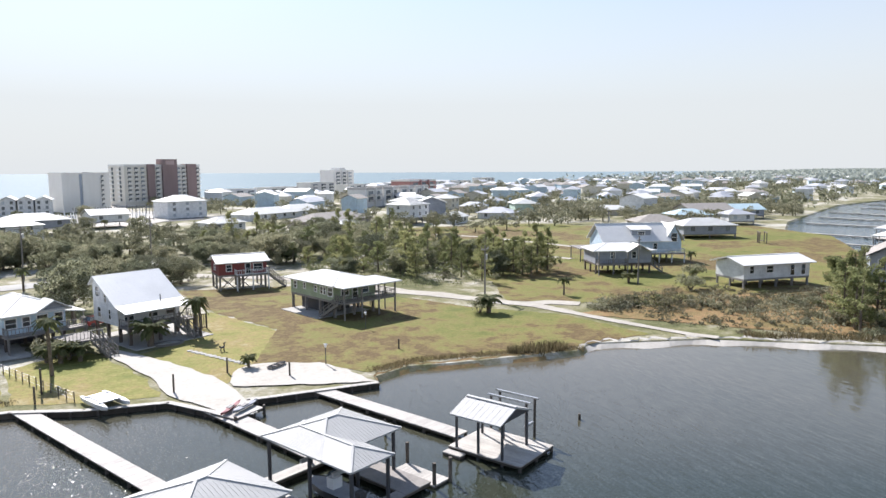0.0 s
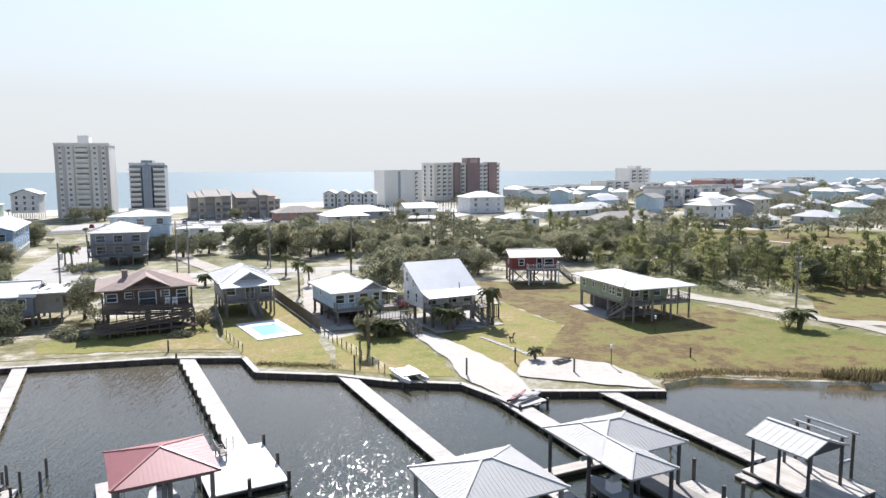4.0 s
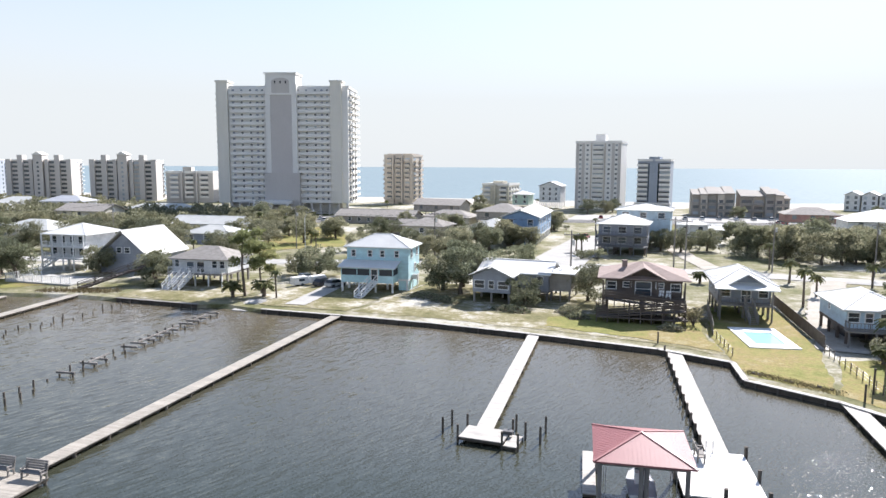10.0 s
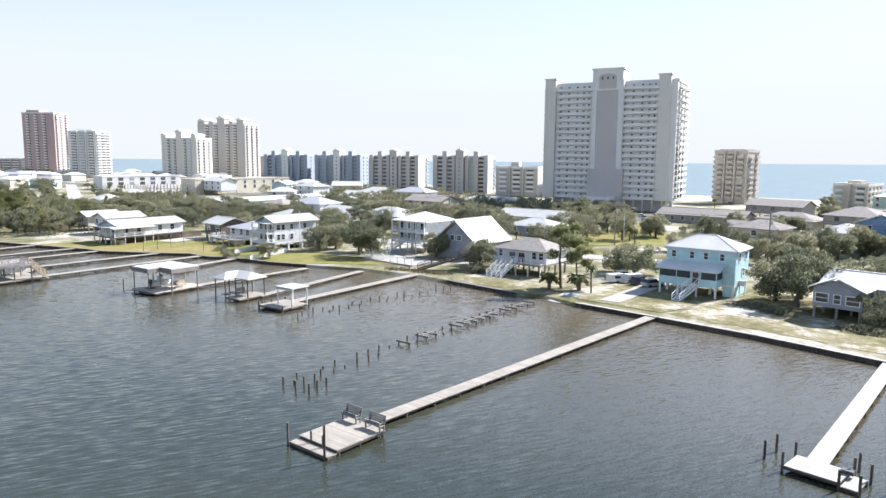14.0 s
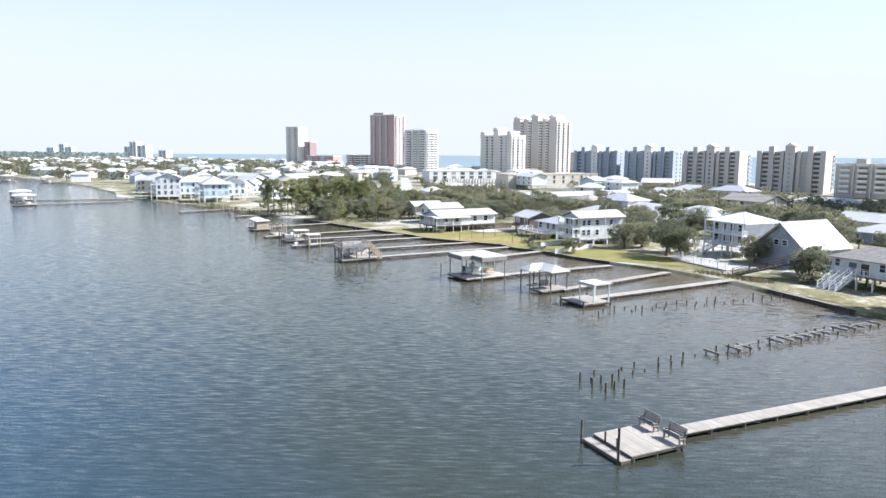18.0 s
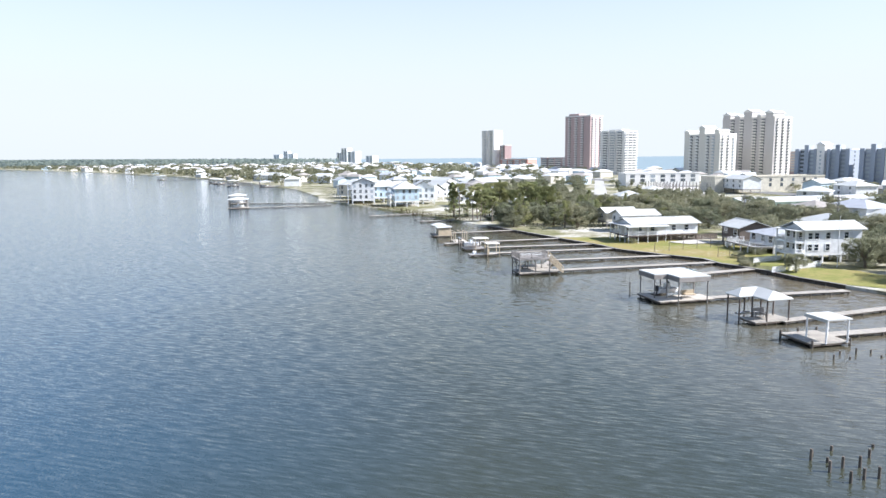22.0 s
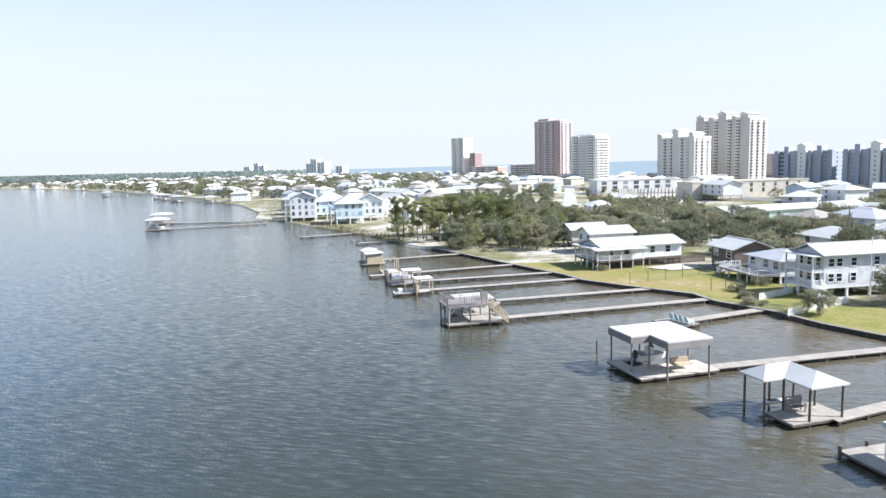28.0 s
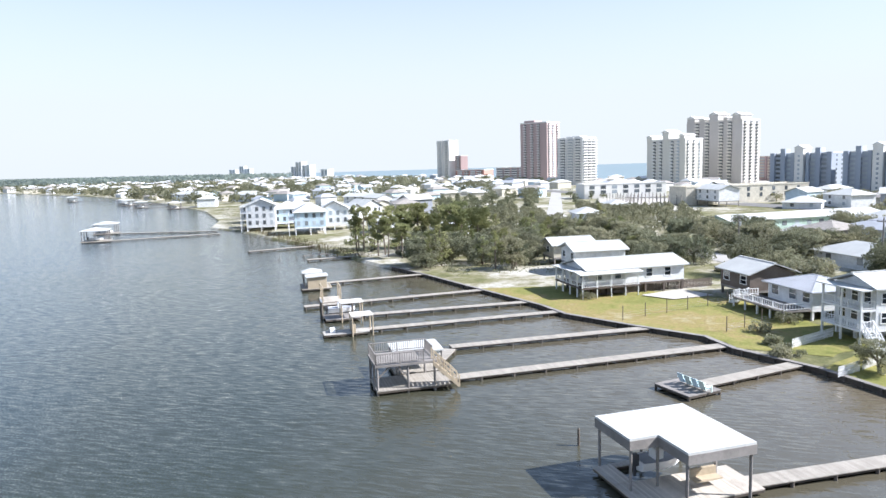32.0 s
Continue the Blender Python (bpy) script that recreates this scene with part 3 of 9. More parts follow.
def porch(h, x0, x1, y0, y1, z, material=None, posts=True, rail=True, rail_mat=None, roof_z=None, step=2.6, sides="lrf"):
    """A raised deck in local coordinates with posts and rails on its open sides; y0 is its front."""
    material, rail_mat = material or GREYWOOD, rail_mat or WHITE
    part("porch_deck", Mesh().box(x0, y0, z - 0.2, x1, y1 - 0.004, z), material, h)
    n = max(1, round((x1 - x0) / step))
    if posts:
        t = roof_z or z
        me = cached(("post", round(t, 2), rail_mat.name), lambda: Mesh().box(-0.09, -0.09, -0.3, 0.09, 0.09, t).data("post", rail_mat))
        for i in range(n + 1):
            part("post", me, None, h, at=(x0 + 0.12 + (x1 - x0 - 0.24) * i / n, y0 + 0.12, 0))
    if rail:
        if "f" in sides:
            railing(h, (x0 + 0.1, y0 + 0.1, z), (x1 - 0.1, y0 + 0.1, z), material=rail_mat)
        if "l" in sides:
            railing(h, (x0 + 0.1, y0 + 0.1, z), (x0 + 0.1, y1 - 0.1, z), material=rail_mat)
        if "r" in sides:
            railing(h, (x1 - 0.1, y0 + 0.1, z), (x1 - 0.1, y1 - 0.1, z), material=rail_mat)


# ---------------- docks ----------------
def pier(x0, y0, x1, y1, w, z=0.93, label="long bleached wooden pier on dark pilings", material=None, piles_above=0.0, step=3.2):
    """A straight plank walkway from the shore out over the water."""
    d = Vector((x1 - x0, y1 - y0, 0))
    yaw = math.degrees(math.atan2(-d.x, d.y))
    p = thing("pier", x0, y0, 0, yaw, label, "pier", "piers over the lagoon")
    L = d.length
    part("walkway", Mesh().box(-w / 2, 0, z - 0.06, w / 2, L, z), material or (DECK if x0 > -30 else AGEDDECK), p)
    st = Mesh()
    for k in (-1, 1):
        st.box(k * (w / 2 - 0.12) - 0.05, 0.02, z - 0.22, k * (w / 2 - 0.12) + 0.05, L - 0.02, z - 0.061)
    part("stringer", st, WALLWOOD, p)
    n = max(1, round(L / step))
    hgt = z - 0.06 + piles_above
    me = cached(("pp", round(hgt, 2)), lambda: Mesh().cyl(0, 0, -1.5, hgt, 0.12, 8).data("piling", PILE))
    for i in range(n + 1):
        for k in (-1, 1):
            part("piling", me, None, p, at=(k * (w / 2 + (0.14 if piles_above else -0.1)), min(L - 0.15, max(0.3, L * i / n)), 0))
    return p


def platform(parent, x0, y0, x1, y1, z=0.95, material=None, name="deck"):
    part(name, Mesh().box(x0, y0, z - 0.08, x1, y1, z), material or (DECK if parent.matrix_world.translation.x > -30 * PLAN else AGEDDECK), parent)
    fr = Mesh()
    for k in (y0 + 0.08, y1 - 0.08):
        fr.box(x0 + 0.01, k - 0.06, z - 0.25, x1 - 0.01, k + 0.06, z - 0.081)
    for k in (x0 + 0.08, x1 - 0.08):
        fr.box(k - 0.06, y0 + 0.15, z - 0.25, k + 0.06, y1 - 0.15, z - 0.081)
    part(name + "_frame", fr, WALLWOOD, parent)


def posts(parent, places, z1, r=0.12, material=None, name="piling", z0=-1.5):
    me = cached((name, round(z1, 2), r, (material or PILE).name), lambda: Mesh().cyl(0, 0, z0, z1, r, 8).data(name, material or PILE))
    for x, y in places:
        part(name, me, None, parent, at=(x, y, 0))


# ---------------- the large structure: water, land, shore ----------------
# lagoon side of the land, from far on one side to far on the other; s: seawall, n: natural bank
SHORE = [(-4800, -4700, "n"), (-2600, -2300, "n"), (-1420, -1030, "n"), (-990, -545, "n"), (-764, -330, "n"), (-614, -217, "n"), (-529, -160, "n"),
         (-418, -97, "n"), (-345, -68, "n"), (-312, -61, "n"), (-296, -47, "n"), (-266, -29, "n"), (-245, -14, "n"), (-226, -4, "n"), (-209, 4, "n"),
         (-199, 10, "s"), (-187, 17, "s"), (-171.5, 25.2, "s"), (-157, 33, "s"), (-151, 35.2, "s"), (-143.3, 42, "s"), (-137.3, 48, "s"), (-132, 49, "s"),
         (-124.5, 53.6, "s"), (-117.6, 55.8, "s"), (-111, 59.6, "s"), (-101, 65.6, "n"), (-91.3, 69.5, "n"), (-84, 70.2, "s"), (-70, 71.6, "s"), (-66.5, 73.5, "n"),
         (-60, 73, "s"), (-48, 74.4, "s"), (-36, 75.5, "s"), (-23, 75.6, "s"), (-8.7, 75, "s"), (-1.2, 73, "s"), (0.1, 67.2, "s"), (7.3, 64.2, "s"),
         (12, 60.8, "s"), (18, 58.3, "s"), (20.5, 52.4, "s"), (22.4, 51.2, "s"), (23.3, 54.6, "s"), (34.6, 51.4, "s"), (35.6, 53.2, "n"), (40, 54, "n"), (44, 52, "n"),
         (51, 49.3, "n"), (57.5, 46.8, "n"), (61, 48, "n"), (66.6, 44.6, "n"), (73, 40.7, "n"), (77, 36, "n"), (81, 31, "n"), (86, 25, "n"),
         (104, 18, "n"), (122, 24, "n"), (136, 42, "n"), (148, 59, "n"), (176, 74, "n"), (202, 90, "n"), (254, 112, "n"), (384, 145, "n"), (470, 150, "n"),
         (900, 250, "n"), (4800, 1100, "n")]
COAST = [(4800, 1900), (1821, 960), (1078, 790), (600, 625), (432, 590), (228, 505), (120, 440), (20, 385), (-60, 362), (-160, 350), (-300, 312),
         (-450, 290), (-620, 275), (-820, 185), (-1150, 70), (-2000, -420), (-4800, -3000)]
GZ, WZ = 0.95, 0.5

SHORE = [(-45 + (x + 45) * 0.975, 8 + (y - 8) * 0.975, k) if x < -100 else (x * 0.975, y * 0.975, k) for x, y, k in SHORE]
land = Mesh()
top = [(x, y, GZ) for x, y, _ in SHORE] + [(x, y, GZ) for x, y in COAST]
land.face(*top)
for i in range(len(SHORE) - 1):
    (x0, y0, a), (x1, y1, b) = SHORE[i], SHORE[i + 1]

    def foot(j):
        x, y, k = SHORE[j]
        p, q = SHORE[max(j - 1, 0)], SHORE[min(j + 1, len(SHORE) - 1)]
        d = Vector((q[0] - p[0], q[1] - p[1])).normalized()
        o = 2.2 if k == "n" else 0.0
        return (x + d.y * o, y - d.x * o, -0.6)

    land.face(foot(i), foot(i + 1), (x1, y1, GZ), (x0, y0, GZ))
for i in range(len(COAST) - 1):
    (x0, y0), (x1, y1) = COAST[i], COAST[i + 1]
    land.face((x0, y0 + 25, -0.8), (x1, y1 + 25, -0.8), (x1, y1, GZ), (x0, y0, GZ))
single("ground", land, TERRAIN, "flat sandy ground with scrub and dry grass", "ground", "structure")

single("lagoon_water", Mesh().face((-4900, -4900, WZ), (4900, -4900, WZ), (4900, 1400, WZ), (150, 190, WZ), (-250, 190, WZ), (-4900, -3600, WZ)), LAGOON, "dark rippled lagoon water", "water", "structure")
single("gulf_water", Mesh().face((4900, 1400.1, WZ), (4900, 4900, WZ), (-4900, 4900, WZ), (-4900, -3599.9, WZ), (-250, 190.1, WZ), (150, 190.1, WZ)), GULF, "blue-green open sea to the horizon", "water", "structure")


def strip(pts, half, z):
    """A flat ribbon along points."""
    m = Mesh()
    left, right = [], []
    for i, p in enumerate(pts):
        d = (Vector(pts[min(i + 1, len(pts) - 1)]) - Vector(pts[max(i - 1, 0)])).normalized()
        w = half[i] if isinstance(half, (list, tuple)) else half
        left.append((p[0] - d.y * w, p[1] + d.x * w, z))
        right.append((p[0] + d.y * w, p[1] - d.x * w, z))
    for i in range(len(pts) - 1):
        m.face(right[i], right[i + 1], left[i + 1], left[i])
    return m


EDGE = random.Random(55)


def dense(pts, step=1.5):
    out = []
    for (x0, y0), (x1, y1) in zip(pts, pts[1:]):
        n = max(1, int(math.hypot(x1 - x0, y1 - y0) / step))
        out += [(x0 + (x1 - x0) * i / n, y0 + (y1 - y0) * i / n) for i in range(n)]
    return out + [pts[-1]]


def patch(pts, z, ragged=0.0):
    """A flat sheet of ground; ragged: how far its edge wanders."""
    if ragged:
        pts = [(x + EDGE.uniform(-ragged, ragged), y + EDGE.uniform(-ragged, ragged)) for x, y in dense([*pts, pts[0]], 1.1)[:-1]]
    return Mesh().face(*[(x, y, z) for x, y in pts])


single("beach", strip([(x, y - 20) for x, y in COAST[1:-2]], 24, GZ + 0.02), SAND, "broad white sand beach along the open sea", "beach", "structure")

# lawns, yards and meadow
LAWNS = [
    (LAWN, "mown green lawn round the pool", [(-1.4, 73), (0, 67.4), (7.2, 64.5), (6.9, 80), (2.6, 103), (-5, 100), (-4.2, 82)]),
    (LAWN, "mown lawn beside the white drive", [(7.6, 64.4), (12, 61.2), (17.7, 58.8), (18, 66), (16.6, 78), (11, 78), (8.2, 76)]),
    (LAWN, "green lawn with stepping stones", [(21.8, 57), (26, 62), (31, 62), (36, 75), (34, 90), (28, 92), (26, 77), (19.4, 73.5)]),
    (MEADOW, "rough meadow with rusty patches", [(27, 62.2), (33, 57.5), (35, 53.6), (44, 52.2), (57.4, 47), (68, 44.5), (69, 58), (63, 70), (59, 86), (56, 100), (36, 110), (34.2, 90), (36.2, 75)]),
    (LAWN, "thin yellow-green grass before the brown house", [(-22, 78), (-15, 77), (-8.7, 76.4), (-2.2, 74.6), (-4.6, 81), (-5.2, 88), (-18, 87), (-23, 83)]),
    (SANDY_YARD, "worn sandy yard with thin grass", [(-47, 75), (-36, 76), (-23, 76.1), (-8.7, 75.5), (-1.6, 73.4), (-4.4, 82), (-5.2, 100), (-47, 100)]),
    (MEADOW, "open grassy fields with sandy tracks", [(70, 70), (86, 52), (104, 44), (128, 42), (165, 56), (205, 78), (225, 112), (190, 130), (175, 165), (120, 185), (96, 120), (80, 84)]),
    (MEADOW, "dry golden grass behind the beach road", [(-31, 216), (-31, 236), (6, 272), (8, 238), (-6, 223), (-10, 206), (-9, 175), (-24, 180)]),
    (LAWN, "clipped green lawn by the seawall", [(-170, 26.6), (-157, 34), (-143, 43), (-137, 49), (-132, 50), (-128, 62), (-152, 60), (-166, 44)]),
    (LAWN, "green garden lawn under oaks", [(-124, 54.6), (-111, 60.4), (-101, 66), (-98, 74), (-112, 70), (-122, 64)]),
    (LAWN, "grass verge by the highway", [(-100, 118), (-86, 135), (-102, 160), (-122, 180), (-112, 140)]),
    (SANDY_YARD, "bare sandy lot by the seawall", [(-83, 69.4), (-70, 70.6), (-66, 76), (-70, 88), (-86, 84)]),
    (SANDY_YARD, "sandy yard under stilts", [(-65, 74), (-60, 73.4), (-48, 74.8), (-47.2, 100), (-66, 100)]),
    (MARSH, "scrubby brown bank behind the beach", [(70, 58), (84, 29), (104, 22), (124, 32), (118, 44), (100, 50), (84, 54)]),
]
def shore_edge(x0, x1, inset=0.35):
    """The line just behind the seawall between two places along the shore."""
    return [(x + 0.3 * inset, y + inset) for x, y, _ in SHORE if x0 <= x <= x1]


for k, (m_, lab, pts) in enumerate(LAWNS):
    if lab == "clipped green lawn by the seawall":
        LAWNS[k] = (m_, lab, shore_edge(-172, -128.5) + [(-126, 55.5), (-129, 62), (-152, 60), (-160, 52), (-168, 38)])
    elif lab == "green garden lawn under oaks":
        LAWNS[k] = (m_, lab, shore_edge(-127, -100) + [(-98, 74), (-112, 71), (-122, 66), (-126, 58)])
LAWNS.sort(key=lambda row: row[1].startswith("thin"))
for i, (m_, lab, pts) in enumerate(LAWNS):
    single("lawn", patch(pts, GZ + 0.02 + 0.004 * i, 0.3), m_, lab, "lawn", "structure")

# roads and drives
ROADS = [
    ("road", SHELL, [(30, 132), (44, 124), (54, 112), (60.5, 98), (62.6, 86.2), (65.4, 80.5), (66.9, 74.9), (68.6, 69.4), (70.4, 64.5), (70.5, 54), (70.9, 46.6), (71.4, 41.4), (72.3, 38.8)], [1.9, 1.9, 1.9, 1.9, 1.9, 1.9, 1.8, 1.5, 1.1, 0.8, 0.7], "white crushed-shell lane"),
    ("road", SHELL, [(69.2, 66.6), (73.6, 65.2), (76, 61.6)], 1.4, "sandy wheel track into the scrub"),
    ("road", CONCRETE, [(-160, 78), (-110, 97), (-60, 118), (-30, 129), (5, 131), (30, 131), (48, 150)], 3.0, "pale worn residential street"),
    ("road", CONCRETE, [(-160, 78), (-200, 72), (-280, 62), (-318, 64), (-555, 108)], 3.0, "pale worn residential street"),
    ("road", SHELL, [(126, 156), (130.9, 141.6), (131.5, 118), (130.8, 101), (138, 84)], 1.2, "pale sandy track through fields"),
    ("road", SHELL, [(104, 134), (110, 112.3), (113, 94)], 1.1, "pale sandy track through fields"),
    ("road", ASPHALT, [(-900, 10), (-420, 125), (-220, 178), (-54, 232), (46, 262), (170, 285), (400, 360), (900, 560)], 7.0, "grey highway between the houses and the beach"),
    ("drive", CONCRETE, [(-35, 130), (-36, 150), (-38, 185)], 5.5, "wide concrete driveway"),
    ("drive", SHELL, [(-5, 131), (-12, 150), (-20, 175)], 2.0, "sandy footpath"),
    ("drive", SHELL, [(9, 80), (9, 100), (12, 130)], 2.4, "gravel drive behind the fence"),
    ("drive", CONCRETE, [(-56.2, 75.2), (-56.9, 79), (-58.8, 87.4), (-62, 100), (-68, 116)], 1.5, "concrete drive to the boat ramp"),
]
for i, (nm, m_, pts, half, lab) in enumerate(ROADS):
    fine = dense(pts, 0.9 if m_ is SHELL else 2.2)
    width = [half[min(len(half) - 1, int(q * len(half) / len(fine)))] if isinstance(half, list) else half for q in range(len(fine))]
    width = [w * (0.97 + 0.04 * math.sin(0.45 * q) + EDGE.uniform(-0.07, 0.07)) for q, w in enumerate(width)] if m_ is SHELL else width
    single(nm, strip(fine, width, GZ + 0.08 + 0.004 * i), m_, lab, nm, "structure")
DRIVE_EDGE = [(17.0, 77.8), (18.0, 71), (18.5, 64), (18.0, 58.8)] + shore_edge(18.1, 23.2, 0.1) + [(23.2, 57.6), (23.0, 61.5), (21.6, 69), (18.9, 77.1)]
single("drive", patch(DRIVE_EDGE, GZ + 0.105, 0.16), SAND, "white sandy drive down to the dock", "drive", "structure")
single("sand_beach", patch([(23.2, 57.2), (24.2, 60.2), (25.7, 62.2), (27.5, 62.9), (30, 61.3), (32.9, 59.1), (33.6, 55.5)] + shore_edge(23.4, 34.2, 0.12)[::-1], GZ + 0.11, 0.2), SAND, "raked white sand patch behind the seawall", "sand", "structure")
single("sand_patch", patch([(-158.3, 47.1), (-161.9, 54.3), (-156.5, 57.0), (-154.6, 50.5)], GZ + 0.17), SAND, "square of raked white sand in a lawn", "sand", "structure")
single("sandy_lot", patch([(-327, 78), (-312, 108), (-395, 134), (-415, 104)], GZ + 0.19), SAND, "bare sandy building lot with rows of posts", "sand", "structure")


def slope_strip(name, pts, inner, outer, z0, z1, material, label, category, ragged):
    """A sloping shore: from z0 on the land side, with a wandering edge, down to z1 under the water."""
    m = Mesh()
    rows = []
    for i, p in enumerate(pts):
        d = (Vector(pts[min(i + 1, len(pts) - 1)]) - Vector(pts[max(i - 1, 0)])).normalized()
        a = max(0.05, inner + ragged * (math.sin(0.9 * i) + math.sin(2.3 * i + 1.0)) * 0.5 + EDGE.uniform(-0.3, 0.3) * ragged) * min(1.0, i / 6)
        off = outer * max(0.1, min(1.0, i / 6, (len(pts) - 1 - i) / 6)) * (1 + 0.35 * ragged * math.sin(0.55 * i) + EDGE.uniform(-0.1, 0.1))
        rows.append(((p[0] - d.y * a, p[1] + d.x * a, z0), (p[0] + d.y * 0.15, p[1] - d.x * 0.15, (z0 + 0.62) / 2), (p[0] + d.y * off, p[1] - d.x * off, z1)))
    for p, q in zip(rows, rows[1:]):
        m.face(p[2], q[2], q[1], p[1]).face(p[1], q[1], q[0], p[0])
    single(name, m, material, label, category, "structure")


NATURAL = [(x, y) for x, y, k in SHORE if 33 < x < 105]
slope_strip("bank", dense([p for p in NATURAL if p[0] < 59], 0.7), 0.6, 1.0, GZ + 0.085, 0.3, MARSH, "brown grassy bank sloping into the water", "bank", 0.5)
slope_strip("shore_sand", dense([p for p in NATURAL if p[0] > 55], 0.7), 0.8, 1.5, GZ + 0.09, 0.44, SAND, "narrow white sand beach sloping into the water", "sand", 0.9)
for nm, pts in (("parking_lot", [(-172, 168), (-120, 188), (-112, 206), (-128, 216), (-178, 192)]), ("parking_lot", [(-60, 236), (60, 268), (55, 290), (-62, 262)]), ("parking_lot", [(30, 275), (110, 300), (100, 330), (30, 310)])):
    single(nm, patch(pts, GZ + 0.14), ASPHALT if pts[0][0] < -100 else CONCRETE, "parking lot in front of the beach buildings", "parking lot", "structure")


# seawall: sheet of upright planks with a pale cap
def seawall():
    runs, cur = [], []
    for x, y, k in SHORE:
        if k == "s":
            cur.append((x, y))
        elif cur:
            runs.append(cur)
            cur = []
    for run in runs:
        for p, q in zip(run, run[1:]):
            d = Vector((q[0] - p[0], q[1] - p[1], 0))
            L = d.length
            yaw = math.degrees(math.atan2(d.y, d.x))
            w = thing("seawall", p[0], p[1], 0, yaw, "dark timber seawall with a pale cap board", "seawall", "", "structure")
            near = -62 < p[0] < 36
            part("planking", Mesh().box(0, -0.12, -1.0, L, 0.0, GZ + 0.02), WALLWOOD, w)
            part("cap", Mesh().box(-0.05, -0.3, GZ + 0.022, L + 0.05, 0.25, GZ + 0.09), GREYWOOD if not near else DECK_X, w)
            n = max(1, int(L / 1.6))
            me = cached("wallpile", lambda: Mesh().cyl(0, -0.22, -1.2, GZ - 0.05, 0.1, 6).data("wall_pile", PILE))
            for i in range(n):
                part("wall_pile", me, None, w, at=(L * (i + 0.5) / n, 0, 0))


seawall()


# ---------------- near waterfront houses ----------------
W1, W2 = (0.9, 1.3), (1.5, 1.2)

# turquoise two-storey house
h = house("stilt_house", "turquoise two-storey house on stilts with a pale metal hip roof", -52.5, 93.3, 12, 8.7, 6.4, 1.75, 2, "hip", 1.75, TURQ, METALROOF,
          [("f", -3.4, 3.3, 0.6, 1.05), ("f", -1.05, 3.3, 0.6, 1.05), ("f", 0.7, 3.3, 0.6, 1.05), ("f", 2.7, 3.3, 0.6, 1.05), ("r", -1.5, 3.2, *W1), ("r", 1.6, 3.2, *W1), ("r", 0.5, 0.9, *W1), ("l", 0, 3.2, *W1), ("l", 0, 0.9, *W1)], over=0.4, pile_mat=WHITE, sh=2.33)
part("porch_floor", Mesh().box(-4.35, -5.9, 1.45, 2.9, -3.205, 1.75), TURQ, h)
scr = Mesh()
scr.box(-4.35, -5.9, 1.753, 2.9, -5.8, 2.55)
scr.box(-4.35, -5.8, 1.753, -4.25, -3.205, 2.55)
scr.box(2.8, -5.8, 1.753, 2.9, -3.205, 2.55)
scr.box(-4.35, -5.9, 3.5, 2.9, -3.205, 3.7)
for x in (-4.35, -2.15, -0.35, 0.9, 2.8):
    scr.box(x, -5.9, 2.553, x + 0.1, -5.8, 3.5)
part("porch_wall", scr, TURQ, h)
for i, (x0, x1) in enumerate(((-4.25, -2.15), (-2.05, -0.35), (1.0, 2.8))):
    part("porch_screen", Mesh().box(x0, -5.86, 2.553, x1, -5.83, 3.5), SCREEN, h)
part("porch_screen", Mesh().box(2.83, -5.7, 2.553, 2.87, -3.3, 3.5), SCREEN, h)
part("porch_screen", Mesh().box(-4.32, -5.7, 2.553, -4.28, -3.3, 3.5), SCREEN, h)
add_window(h, 0.33, -5.92, 1.8, 0.9, 1.95, 0, "door")
pr = Mesh()
pr.hexa([(-4.7, -6.4, 3.68), (3.3, -6.4, 3.68), (3.3, -3.21, 4.4), (-4.7, -3.21, 4.4), (-4.7, -6.4, 3.8), (3.3, -6.4, 3.8), (3.3, -3.21, 4.52), (-4.7, -3.21, 4.52)])
part("porch_roof", pr, METALROOF, h)
for i in range(4):
    part("post", cached("h1post", lambda: Mesh().box(-0.11, -0.11, -0.3, 0.11, 0.11, 1.45).data("post", WHITE)), None, h, at=(-4.2 + i * 2.33, -5.75, 0))
stairs(h, 0.33, -5.9, 1.75, -0.9, -4.6, 1.0)
h.scale.x *= 1.12
part("side_room", Mesh().box(2.95, -3.1, -0.1, 4.3, 2.8, 1.44), TURQ, h)
part("air_conditioner", Mesh().box(4.4, -1.4, 1.5, 5.1, -0.6, 2.2), GALV, h)
posts(h, [(4.5, -1.3), (5.0, -0.7)], 1.5, 0.06, WHITE, "post", -0.2)

# grey house with a front gable, under oaks
h = house("stilt_house", "grey low house with a white metal roof under oaks", -31.0, 95.6, 4, 10.0, 7.0, 1.4, 1, "gable", 1.4, GREYSIDE, METALROOF, [("f", 3.8, 0.9, *W1), ("r", 0, 0.9, *W1)], over=0.4, sh=2.3)
part("front_wing", Mesh().box(-4.9, -7.2, 1.4, 0.5, -3.51, 3.7).face((-4.9, -7.2, 3.7), (0.5, -7.2, 3.7), (-2.2, -7.2, 4.9)), GREYSIDE, h)
m, s = gable_roof(2.5, 3.2, 1.4)
part("front_roof", m, METALROOF, h, at=(-2.2, -5.3, 3.68), turn=90)
for x, w in ((-3.9, 1.6), (-2.2, 0.8), (-0.5, 1.6)):
    add_window(h, x, -7.2, 2.0, w, 1.2, 0)
for x in (-4.7, -2.2, 0.3):
    part("piling", cached("h2p", lambda: Mesh().box(-0.13, -0.13, -0.3, 0.13, 0.13, 1.4).data("piling", GREYWOOD)), None, h, at=(x, -7.0, 0))
part("carport_wall", Mesh().box(5.005, -2.6, 1.4, 8.0, 3.2, 3.9), TAUPE, h)
part("carport_roof", Mesh().box(3.6, -3.6, 3.95, 8.6, 3.8, 4.1), METALROOF, h)
